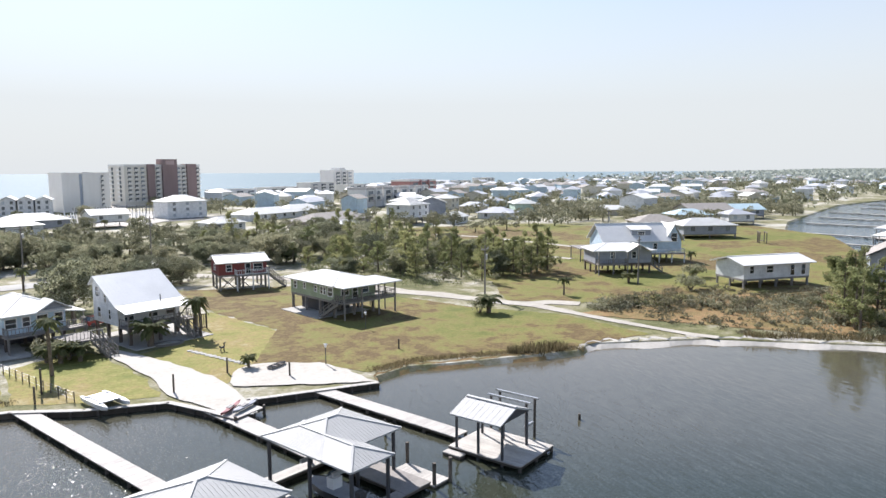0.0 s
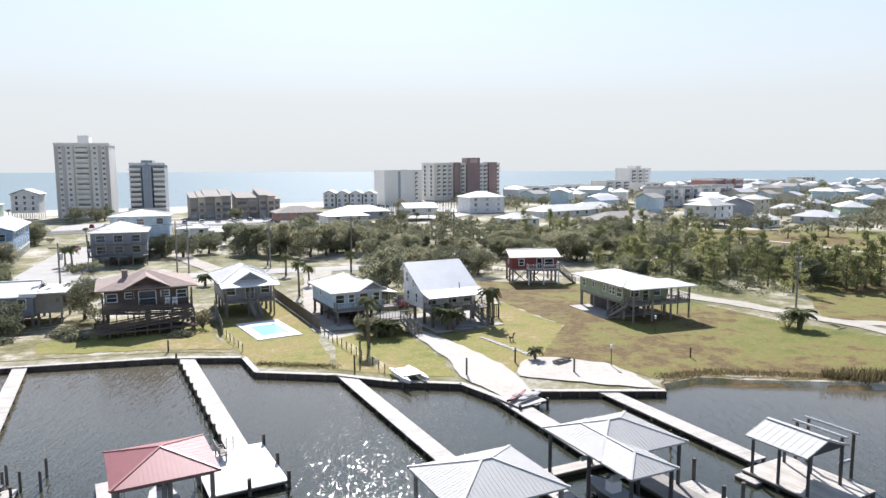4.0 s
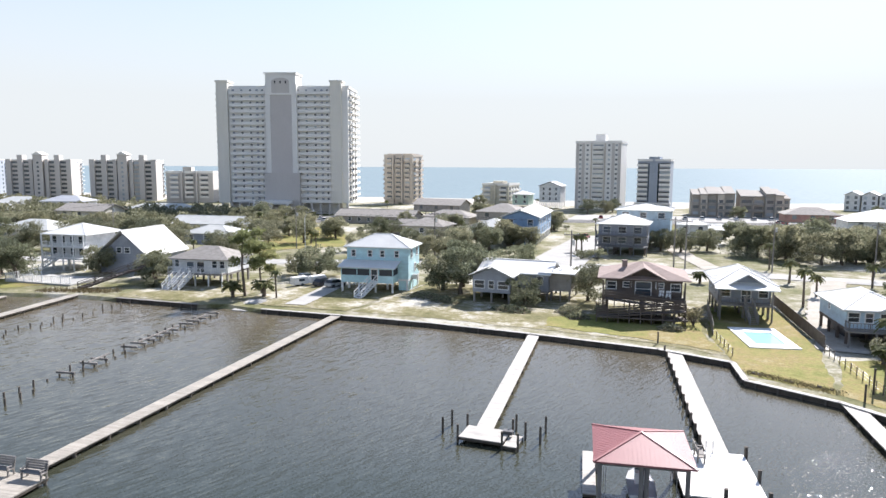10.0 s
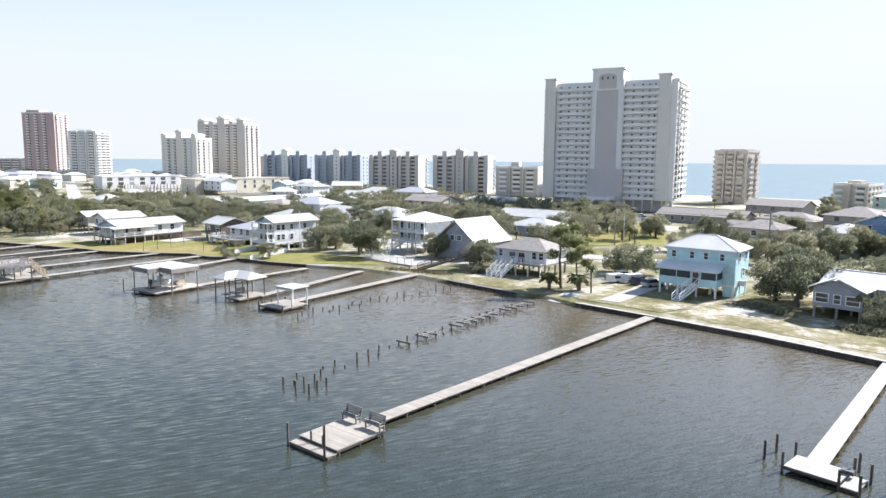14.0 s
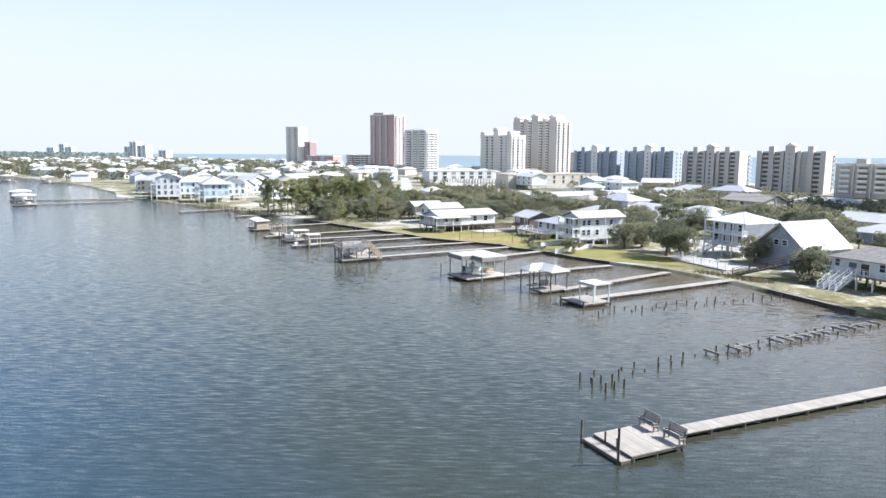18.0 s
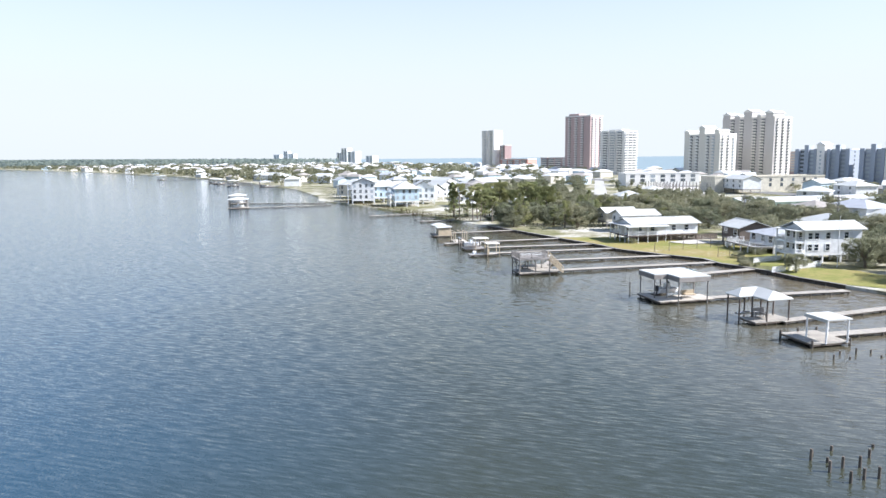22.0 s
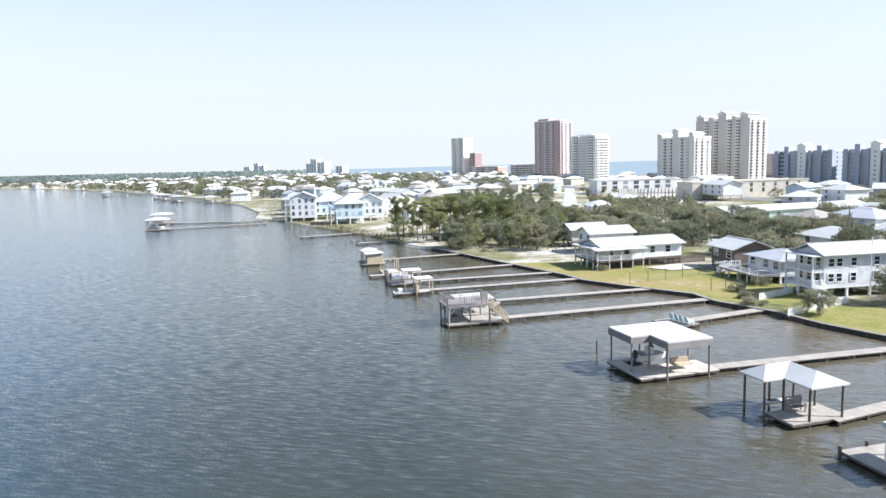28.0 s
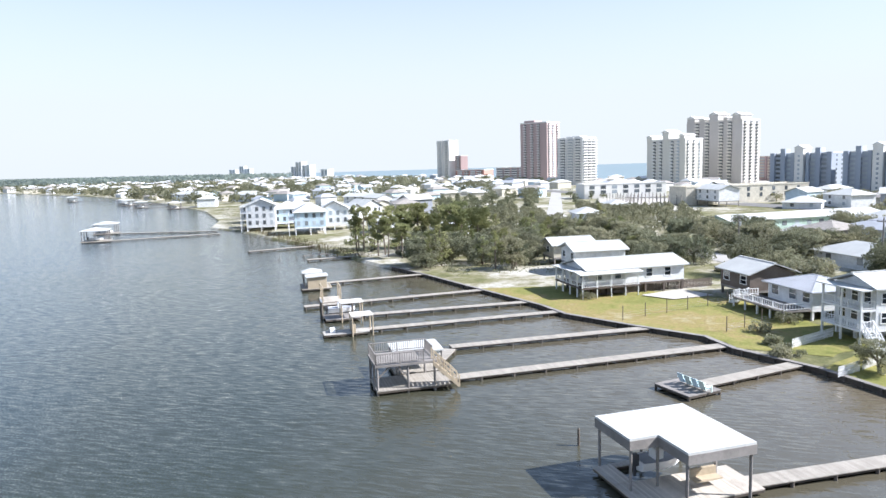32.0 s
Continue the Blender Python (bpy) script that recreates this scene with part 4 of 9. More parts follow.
posts(h, [(5.2, -2.4), (7.8, -2.4), (7.8, 3.0), (6.5, -2.4)], 1.4, 0.12, GREYWOOD, "post", -0.2)

# brown house with a two-flight ramp
h = house("stilt_house", "brown wooden house with rose shingle roof and ramps", -12.9, 91.4, 10, 8.4, 7.6, 2.75, 1, "hip", 1.6, BROWNWOOD, ROSEROOF,
          [("f", -3.5, 0.8, 1.1, 1.0), ("f", -1.8, 1.1, 0.9, 0.7), ("f", 1.8, 1.1, 0.9, 0.7), ("f", 3.5, 0.8, 1.1, 1.0), ("l", 0, 1, *W1), ("r", 0, 1, *W1)], over=0.9, pile_mat=BROWNWOOD, seams=False, doors=[("f", 0.0, 0.05, 1.9, 2.0)], sh=2.15)
g = Mesh().face((-2.2, -3.9, 4.9), (2.2, -3.9, 4.9), (0, -3.9, 6.2))
part("gable", g, BROWNWOOD, h)
m, s = gable_roof(2.4, 2.6, 1.5)
part("gable_roof", m, ROSEROOF, h, at=(0, -2.5, 4.85), turn=90)
part("chimney", Mesh().box(-2.4, -1.5, 4.8, -1.8, -0.9, 6.9), ROSEROOF, h)
porch(h, -4.5, 4.5, -5.6, -3.82, 2.75, BROWNWOOD, rail_mat=BROWNWOOD, roof_z=4.9)
part("lower_deck", Mesh().box(-5.0, -7.8, 0.6, 4.6, -5.62, 0.75), BROWNWOOD, h)
r1 = Mesh()
for (a, b) in (((-4.2, -6.2, 2.7), (4.4, -6.2, 1.8)), ((4.4, -7.2, 1.75), (-5.0, -7.2, 0.6))):
    r1.beam(a, b, 1.0, 0.12)
    for hh in (0.35, 0.65, 0.95):
        for o in (-0.5, 0.5):
            r1.beam((a[0], a[1] + o, a[2] + hh), (b[0], b[1] + o, b[2] + hh), 0.06, 0.12)
    for i in range(9):
        t = i / 8
        p = Vector(a) * (1 - t) + Vector(b) * t
        for o in (-0.5, 0.5):
            r1.box(p.x - 0.05, p.y + o - 0.05, -0.2, p.x + 0.05, p.y + o + 0.05, p.z + 1.0)
part("ramp", r1, BROWNWOOD, h)
h.scale.x *= 1.1
for x in (1.4, 2.3):
    c = Mesh().box(-0.3, -0.3, 0.35, 0.3, 0.3, 0.45).box(-0.3, 0.22, 0.45, 0.3, 0.3, 1.0)
    for dx in (-0.25, 0.25):
        for dy in (-0.25, 0.25):
            c.box(dx - 0.04, dy - 0.04, 0, dx + 0.04, dy + 0.04, 0.35)
    single("porch_chair", c, WHITE, "white wooden porch chair on the brown deck", "chair", group="porch chairs", at=(-11.2 + x * 0.9, 86.9, 1.0 + 2.75))

# grey house behind the pool
h = house("stilt_house", "grey stilt house with pale metal roof behind the pool", -1.5, 97.6, 10, 6.2, 9.4, 2.0, 1, "hip", 1.7, GREYSIDE, METALROOF, [("f", -2.2, 0.7, 1.2, 1.2), ("f", 2.2, 0.7, 1.2, 1.2), ("l", -2, 0.9, *W1), ("l", 2, 0.9, *W1)], over=0.7, doors=[("f", 0.2, 0.05, 1.2, 1.95)])
part("gable", Mesh().face((-1.6, -4.8, 4.3), (2.0, -4.8, 4.3), (0.2, -4.8, 5.5)), GREYSIDE, h)
m, s = gable_roof(1.6, 2.2, 1.35)
part("gable_roof", m, METALROOF, h, at=(0.2, -4.1, 4.25), turn=90)
porch(h, -3.1, 3.1, -6.5, -4.72, 2.0, GREYWOOD, rail_mat=GREYWOOD, roof_z=4.0)
stairs(h, 0.2, -6.5, 2.0, 0.5, -1.8, 1.0, GREYWOOD)
part("porch_roof", Mesh().hexa([(-3.7, -7.0, 3.9), (3.7, -7.0, 3.9), (3.7, -4.74, 4.3), (-3.7, -4.74, 4.3), (-3.7, -7.0, 4.02), (3.7, -7.0, 4.02), (3.7, -4.74, 4.42), (-3.7, -4.74, 4.42)]), METALROOF, h)
claim(1.5, 83, 10, 12)
pl = thing("swimming_pool", 1.5, 83.0, GZ, 16, "small rectangular swimming pool with a white concrete deck", "swimming pool")
fr = Mesh()
fr.box(-2.6, -4.6, -0.05, 2.6, -3.0, 0.12).box(-2.6, 2.2, -0.05, 2.6, 4.6, 0.12).box(-2.6, -3.0, -0.05, -1.55, 2.2, 0.12).box(1.55, -3.0, -0.05, 2.6, 2.2, 0.12)
part("pool_deck", fr, plain("white_pool_concrete", (0.75, 0.74, 0.71), 0.8, 0.06), pl)
part("pool_water", Mesh().box(-1.55, -3.0, -0.02, 1.55, 2.2, 0.06), POOLW, pl)

# pale blue stilt house
h = house("stilt_house", "pale blue stilt house with a white metal hip roof", 11.6, 88.6, 12, 6.2, 9.0, 1.85, 1, "hip", 1.5, PALEBLUE, METALROOF, [("l", 1.0, 1.0, 0.7, 0.9), ("f", -2.4, 0.7, 1.2, 1.1), ("f", -0.9, 0.7, 0.8, 1.1), ("f", 0.7, 0.7, 1.2, 1.1), ("f", 2.4, 0.7, 0.9, 1.1)], over=0.6, pile_mat=BROWNWOOD, skirt=DARKTRIM, sh=1.95)
part("gable", Mesh().face((0.2, -4.8, 3.9), (3.2, -4.8, 3.9), (1.7, -4.8, 4.9)), GREYSIDE, h)
m, s = gable_roof(1.3, 1.9, 1.1)
part("gable_roof", m, METALROOF, h, at=(1.7, -4.1, 3.85), turn=90)
porch(h, -3.3, 4.8, -6.0, -4.52, 1.85, GREYWOOD, rail_mat=GREYWOOD)
part("side_awning", Mesh().hexa([(3.35, -3.0, 3.3), (6.0, -3.0, 2.9), (6.0, 2.8, 2.9), (3.35, 2.8, 3.3), (3.35, -3.0, 3.4), (6.0, -3.0, 3.0), (6.0, 2.8, 3.0), (3.35, 2.8, 3.4)]), METALROOF, h)
posts(h, [(5.8, -2.8), (5.8, 2.6), (5.8, -0.2)], 2.9, 0.08, GREYWOOD, "post", -0.2)
dk = thing("garden_deck", 15.4, 78.9, GZ, 6, "grey raised wooden deck with a stair among palms", "deck")
part("deck", Mesh().box(-1.6, -1.8, 1.5, 2.0, 2.4, 1.65), GREYWOOD, dk)
posts(dk, [(-1.4, -1.6), (1.8, -1.6), (-1.4, 2.2), (1.8, 2.2)], 1.5, 0.1, GREYWOOD, "post", -0.2)
railing(dk, (-1.6, -1.7, 1.65), (2.0, -1.7, 1.65), 0.9, GREYWOOD)
stairs(dk, 1.2, -1.8, 1.65, 1.0, -2.2, 1.1, GREYWOOD)
claim(15.4, 79, 8, 8)

# white house with a long front roof slope
claim(22.8, 83, 12, 14)
h = thing("stilt_house", 22.9, 83.6, 1.0, 11, "tall white house with a long sloping metal roof", "house")
me = cached("h6p", lambda: Mesh().box(-0.15, -0.15, -0.3, 0.15, 0.15, 1.9).data("piling", BROWNWOOD))
for x in (-3.4, 0, 3.4):
    for y in (-4.9, -2.6, 0.2, 2.9):
        part("piling", me, None, h, at=(x, y, 0))
body = Mesh()
prof = [(-2.7, 1.9), (3.1, 1.9), (3.1, 6.2), (2.3, 6.9), (-2.7, 4.05)]
body.face(*[(-3.65, y, z) for y, z in reversed(prof)])
body.face(*[(3.65, y, z) for y, z in prof])
for (a, b), (c, d) in zip(prof, prof[1:] + prof[:1]):
    body.face((-3.65, a, b), (3.65, a, b), (3.65, c, d), (-3.65, c, d))
part("wall", body, WHITESIDE, h)
rf, s = Mesh(), Mesh()
for (y0, z0), (y1, z1) in (((-5.3, 3.55), (-2.8, 4.05)), ((-2.8, 4.05), (2.3, 6.98)), ((3.5, 5.95), (2.3, 6.98))):
    q = [(-4.0, y0, z0), (4.0, y0, z0), (4.0, y1, z1), (-4.0, y1, z1)]
    if y0 > y1:
        q = [q[1], q[0], q[3], q[2]]
    rf.hexa(q + [(x, y, z + 0.12) for x, y, z in q])
    for i in range(20):
        s.beam((-4.0 + i * 8 / 19, y0, z0 + 0.12), (-4.0 + i * 8 / 19, y1, z1 + 0.12), 0.024, 0.02)
r = part("roof", rf, WHITEROOF, h)
part("standing_seams", s, WHITEROOF, r)
part("vent_pipe", Mesh().cyl(1.2, -3.0, 4.0, 4.9, 0.06, 8), DARKTRIM, r)
for y, z in ((1.9, 4.8), (0.0, 4.3), (1.6, 2.5), (-0.9, 2.5)):
    add_window(h, -3.65, y, z, 0.9 if y > 1 else 0.55, 1.25, -90)
for x in (-2.4, 0.4, 2.5):
    add_window(h, x, -2.7, 2.4, 1.2, 1.1, 0)
porch(h, -3.65, 4.6, -5.0, -2.72, 1.9, GREYWOOD, rail_mat=GREYWOOD, roof_z=3.6)
stairs(h, 2.0, -5.0, 1.9, 1.2, -2.0, 1.0, GREYWOOD)
part("paving", Mesh().box(-4.0, -7.2, -0.1, 5.2, 3.2, 0.06), CONCRETE, h)
hb = Mesh()
for k in range(16):
    a, b = 2 * math.pi * k / 16, 2 * math.pi * (k + 1) / 16
    ring = [[(rx * math.cos(c), 0.6 * rx * math.sin(c), z) for rx, z in ((1.6, -0.05), (1.6, 0.24), (1.38, 0.24), (1.38, -0.05))] for c in (a, b)]
    for q in range(3):
        hb.face(ring[0][q], ring[1][q], ring[1][q + 1], ring[0][q + 1])
single("planting_ring", hb, GREYWOOD, "low oval timber border round a palm bed", "edging", at=(24.0, 76.4, GZ))
part_bench = thing("wooden_gate", 28.4, 81.0, GZ, 9, "brown wooden trellis gate beside the house", "gate")
gm = Mesh()
for i in range(7):
    gm.box(i * 0.25, -0.03, 0.1, i * 0.25 + 0.08, 0.03, 1.9)
gm.box(0, -0.05, 0.2, 1.6, 0.05, 0.3).box(0, -0.05, 1.8, 1.6, 0.05, 1.9)
part("slats", gm, BROWNWOOD, part_bench)
posts(part_bench, [(-0.05, 0), (1.65, 0)], 2.1, 0.08, BROWNWOOD, "post", -0.2)

# red house
h = house("stilt_house", "small barn-red house with white rails on crossed stilts", 45.4, 107.4, -10, 7.6, 5.6, 2.45, 1, "gable", 1.0, BARNRED, METALROOF, [("f", -2.2, 0.6, 0.9, 1.1), ("f", 2.4, 0.5, 1.6, 1.2), ("l", 0, 0.6, 0.9, 1.0)], over=0.5, pile_mat=GREYWOOD, sh=1.85, doors=[("f", 0.8, 0.05, 0.9, 1.9)])
porch(h, -1.4, 3.8, -4.4, -2.82, 2.45, GREYWOOD, rail_mat=WHITE)
stairs(h, 3.8, -3.6, 2.45, 2.8, 0.3, 1.1, GREYWOOD)
for x0, x1 in ((-3.6, -1.2), (-1.2, 1.2)):
    for y in (-2.6, 2.6):
        part("brace", Mesh().beam((x0, y, 0.1), (x1, y, 2.4), 0.06, 0.14), GREYWOOD, h)
        part("brace", Mesh().beam((x1, y + 0.07, 0.1), (x0, y + 0.07, 2.4), 0.06, 0.14), GREYWOOD, h)

# green house
h = house("stilt_house", "sage green raised house with a white hip roof", 47.6, 81.4, 4, 6.6, 10.4, 2.2, 1, "hip", 1.0, SAGE, METALROOF,
          [("l", 4.0, 0.7, 0.7, 1.1), ("l", 1.7, 0.9, 0.5, 0.8), ("l", -1.0, 0.8, 0.6, 0.8), ("l", -2.4, 0.7, 0.6, 1.0), ("l", -3.1, 0.7, 0.6, 1.0), ("l", -4.4, 0.6, 1.2, 1.2), ("f", -1.6, 0.6, 1.3, 1.2), ("f", 1.6, 0.6, 1.3, 1.2)], over=0.8, pile_mat=GREYWOOD, sh=2.0, skirt=DARKTRIM, doors=[("f", 0, 0.05, 0.9, 1.85)])
porch(h, -3.3, 5.2, -7.4, -5.22, 2.2, GREYWOOD, rail_mat=GREYWOOD, roof_z=4.1)
part("side_deck", Mesh().box(3.305, -5.2, 2.0, 5.2, 1.6, 2.2), GREYWOOD, h)
railing(h, (5.1, -5.2, 2.2), (5.1, 1.6, 2.2), material=GREYWOOD)
posts(h, [(5.1, -5.1), (5.1, -1.8), (5.1, 1.5)], 4.1, 0.09, GREYWOOD, "post", -0.2)
m, s = hip_roof(4.8, 2.6, 0.7)
part("porch_roof", m, METALROOF, h, at=(1.0, -5.4, 4.12))
stairs(h, -3.3, -6.6, 2.2, -0.7, 3.2, 1.0, GREYWOOD)
part("paving", Mesh().box(-5.2, -4.0, -0.1, 3.2, 4.8, 0.05), CONCRETE, h)

# two houses past the lane, and more along the meadow
h = house("stilt_house", "small grey house on low stilts by the fields", 106, 77.4, -33, 10.5, 6.5, 1.9, 1, "hip", 1.2, GREYSIDE, METALROOF, [("f", 2, 0.9, *W1), ("f", -2, 0.9, *W1)], pile_mat=BROWNWOOD)
part("gable", Mesh().face((0.6, -3.9, 4.05), (4.4, -3.9, 4.05), (2.5, -3.9, 5.3)), GREYSIDE, h)
m, s = gable_roof(1.7, 2.3, 1.3)
part("gable_roof", m, METALROOF, h, at=(2.5, -3.0, 4.0), turn=90)
porch(h, -5.2, 0.4, -4.8, -3.27, 1.9, GREYWOOD, rail_mat=GREYWOOD, roof_z=4.0)
stairs(h, 5.3, -2.0, 1.9, 2.4, -0.6, 1.1, GREYWOOD)
h = house("stilt_house", "large pale house with a steep white gable roof", 121.5, 86, -33, 13.5, 9, 1.9, 1, "gable", 3.4, PALEBLUE, METALROOF, [("f", -4, 0.7, *W1), ("f", 0, 0.7, *W2), ("f", 4, 0.7, *W1), ("r", 0, 2.6, *W1)], pile_mat=GREYWOOD)
porch(h, -6.7, 9.5, -6.6, -4.52, 1.9, GREYWOOD, rail_mat=WHITE)
part("dormer", Mesh().box(-0.6, -3.4, 4.6, 3.4, 0.0, 6.6), GREYSIDE, h)
part("dormer_roof", Mesh().hexa([(-0.9, -3.7, 6.4), (3.7, -3.7, 6.4), (3.7, 0.4, 7.3), (-0.9, 0.4, 7.3), (-0.9, -3.7, 6.52), (3.7, -3.7, 6.52), (3.7, 0.4, 7.42), (-0.9, 0.4, 7.42)]), METALROOF, h)
add_window(h, 1.4, -3.4, 5.2, 1.6, 1.0, 0)
part("end_wing", Mesh().box(6.755, -3.6, 1.9, 10.0, 2.6, 4.1).face((6.755, -3.6, 4.1), (10.0, -3.6, 4.1), (8.4, -3.6, 7.4)), PALEBLUE, h)
m, s = gable_roof(3.4, 2.1, 3.4)
part("end_roof", m, METALROOF, h, at=(8.4, -0.6, 4.1), turn=90)
add_window(h, 8.4, -3.6, 4.0, 1.4, 1.9, 0)
part("side_deck", Mesh().box(-11.5, -3.2, 2.6, -6.76, 3.6, 2.8), GREYWOOD, h)
posts(h, [(-11.2, -3.0), (-11.2, 3.4), (-9, -3.0)], 2.6, 0.12, GREYWOOD, "post", -0.2)
h = house("stilt_house", "long white house with a shallow white roof", 112, 53, -22, 13, 6.5, 1.5, 1, "gable", 1.0, WHITESIDE, METALROOF, [("f", -5, 0.9, *W1), ("f", -1.5, 0.9, *W2), ("f", 3, 0.3, 0.9, 1.9), ("f", 5.2, 0.3, 0.9, 1.9)], over=0.7)

h = house("gabled_house", "grey two-storey house with a steep front gable", 131, 40.6, -68, 6.0, 6.5, 0.0, 2, "gable", 2.0, GREYSIDE, SHINGLE, [("f", -1.4, 2.8, 0.9, 1.2), ("f", 1.4, 2.8, 0.9, 1.2), ("f", 0, 4.5, 0.6, 0.6)], ridge="y", seams=False)
d = thing("pergola", 173.2, 82.4, GZ, 35, "dark timber swing frame on a lawn", "pergola")
posts(d, [(-1.7, -0.8), (-1.7, 0.8), (1.7, -0.8), (1.7, 0.8), (0, 0.8)], 2.7, 0.12, BROWNWOOD, "post", -0.2)
part("beam", Mesh().beam((-2.2, -0.8, 2.8), (2.2, -0.8, 2.8), 0.15, 0.2).beam((-2.2, 0.8, 2.8), (2.2, 0.8, 2.8), 0.15, 0.2), BROWNWOOD, d)
part("swing_seat", Mesh().box(-0.9, -0.3, 0.6, 0.9, 0.3, 0.7), BROWNWOOD, d)

# houses west along the shore
h = house("stilt_house", "white stilt house with brown shingle roof and white stair", -79.6, 84.9, 12, 9.6, 7.0, 2.0, 1, "hip", 1.7, WHITESIDE, SHINGLE, [("f", -3.9, 0.8, 0.8, 1.2), ("f", 3.9, 0.8, 0.9, 1.2), ("f", 2.6, 0.8, 0.9, 1.2), ("r", 0, 0.8, *W1)], over=0.5, pile_mat=GREYWOOD, seams=False, doors=[("f", -1.6, 0.05, 1.4, 1.8), ("f", 0.2, 0.05, 1.4, 1.8)], sh=2.0)
porch(h, -4.7, 4.7, -5.0, -3.52, 2.0, GREYWOOD, rail_mat=WHITE)
for x in (-2.4, -0.6):
    stairs(h, x, -5.0, 2.0, -0.4, -3.6, 1.0, WHITE)
h = house("gabled_house", "grey gabled house with a large white metal roof", -100.6, 90.3, 12, 9.4, 11, 0.0, 1, "gable", 4.4, GREYSIDE, METALROOF, [("f", -0.8, 3.5, 1.1, 1.0), ("f", 0.8, 3.5, 1.1, 1.0)], over=0.6, ridge="y", sh=2.9)
h = house("stilt_house", "white two-storey house with wraparound balconies", -112.5, 87.5, 10, 7.6, 7.6, 2.1, 2, "hip", 1.7, WHITESIDE, METALROOF, [("f", x, z, 1.0, 1.5) for x in (-2.8, -1.0, 1.0, 2.8) for z in (0.4, 2.5)], over=1.1, pile_mat=WHITE, sh=2.05)
for z in (2.1, 4.15):
    porch(h, -4.6, 4.6, -5.2, -3.82, z, WHITE, rail_mat=WHITE, posts=z < 3, roof_z=6.2)
stairs(h, -1.0, -5.2, 2.1, -2.8, -1.2, 1.0, WHITE)
pd = thing("pool_terrace", -103, 74.5, GZ, 8, "white fenced terrace by the water", "terrace")
part("paving", Mesh().box(-6.5, -3.5, -0.1, 6.5, 3.5, 0.25), CONCRETE, pd)
railing(pd, (-6.4, -3.4, 0.25), (6.4, -3.4, 0.25), 1.1, WHITE)
railing(pd, (-6.4, -3.4, 0.25), (-6.4, 3.4, 0.25), 1.1, WHITE)
wr = thing("beach_ramp", -90.5, 74.0, GZ, -35, "brown wooden stair ramp from the yard to a pier", "ramp")
stairs(wr, 0, 5.5, 3.0, 0, -9.5, 1.6, BROWNWOOD)
h = house("stilt_house", "white two-storey house with grey roof and stacked porches", -133.2, 66.8, 9, 5.6, 10.6, 1.5, 2, "gable", 1.2, WHITESIDE, AGEDROOF, [("f", x, z, 1.0, 1.4) for x in (-1.7, 0, 1.7) for z in (0.5, 2.5)] + [("r", y, z, 0.9, 1.2) for y in (-4.3, -3.1, -1.0, 2.4) for z in (0.6, 2.6)] + [("l", y, 2.6, *W1) for y in (-4, 0, 4)], pile_mat=WHITE, ridge="y", sh=2.05)
for z in (1.5, 3.55):
    porch(h, -2.8, 2.8, -7.0, -5.32, z, WHITE, rail_mat=WHITE, posts=z < 3, roof_z=5.5)
part("porch_roof", Mesh().box(-3.2, -7.4, 5.5, 3.2, -5.33, 5.62), AGEDROOF, h)
stairs(h, 2.8, -6.2, 1.5, 2.6, -0.9, 1.0, WHITE)
h = house("stilt_house", "raised white house with a broad open deck", -144.8, 64.4, 9, 8, 7, 1.3, 1, "hip", 1.2, WHITESIDE, GREYROOF, [("f", -2.6, 0.7, 1.4, 1.4), ("f", 0.6, 0.7, 1.4, 1.4), ("f", 3, 0.7, 1.4, 1.4)], pile_mat=WHITE, sh=2.0)
porch(h, -6.0, 4.0, -7.2, -3.52, 1.3, GREYWOOD, rail_mat=WHITE)
stairs(h, -6.0, -5.6, 1.3, -2.2, 0, 1.2, WHITE)
h = house("stilt_house", "brown house with screened porch and pale roof", -156.2, 62.6, 8, 7, 6.5, 1.3, 1, "gable", 1.4, BROWNWOOD, AGEDROOF, [("f", -2, 0.8, *W2), ("f", 2, 0.8, *W2)])
h = house("stilt_house", "long white raised house with a white metal roof", -164.4, 46.4, 13, 7.6, 15.4, 1.5, 1, "gable", 1.1, WHITESIDE, AGEDROOF, [("f", -2, 0.8, 1.1, 1.3), ("f", 1.8, 0.8, 1.1, 1.3)] + [("r", y, 0.8, 1.1, 1.3) for y in (-6, -3, 2, 5)] + [("l", y, 0.8, 1.1, 1.3) for y in (-5, 0, 5)], ridge="y", pile_mat=BROWNWOOD)
porch(h, -3.8, 3.8, -9.4, -7.27, 1.5, BROWNWOOD, rail_mat=WHITE, roof_z=3.5)
part("side_porch", Mesh().box(3.805, -9.4, 1.3, 5.4, -0.5, 1.5), BROWNWOOD, h)
railing(h, (5.3, -9.3, 1.5), (5.3, -0.5, 1.5))
posts(h, [(5.3, -9.2), (5.3, -7.0), (5.3, -4.8), (5.3, -2.6), (5.3, -0.6)], 3.4, 0.08, WHITE, "post", -0.2)
part("porch_roof", Mesh().hexa([(3.4, -9.8, 3.66), (5.8, -9.8, 3.35), (5.8, 0, 3.35), (3.4, 0, 3.66), (3.4, -9.8, 3.76), (5.8, -9.8, 3.45), (5.8, 0, 3.45), (3.4, 0, 3.76)]).box(-4.3, -9.8, 3.5, 3.39, -7.3, 3.62), AGEDROOF, h)
h = house("stilt_house", "white house with metal roof behind trees", -182.5, 46, 9, 7, 9, 1.7, 1, "gable", 1.2, WHITESIDE, AGEDROOF, [("f", -2, 0.8, *W2), ("f", 2, 0.8, *W2)], ridge="y")
h = house("stilt_house", "white house half hidden by oaks", -194, 44, 9, 6.5, 8, 1.4, 1, "gable", 1.2, CREAM, AGEDROOF, [("f", 0, 0.8, *W2)], ridge="y")

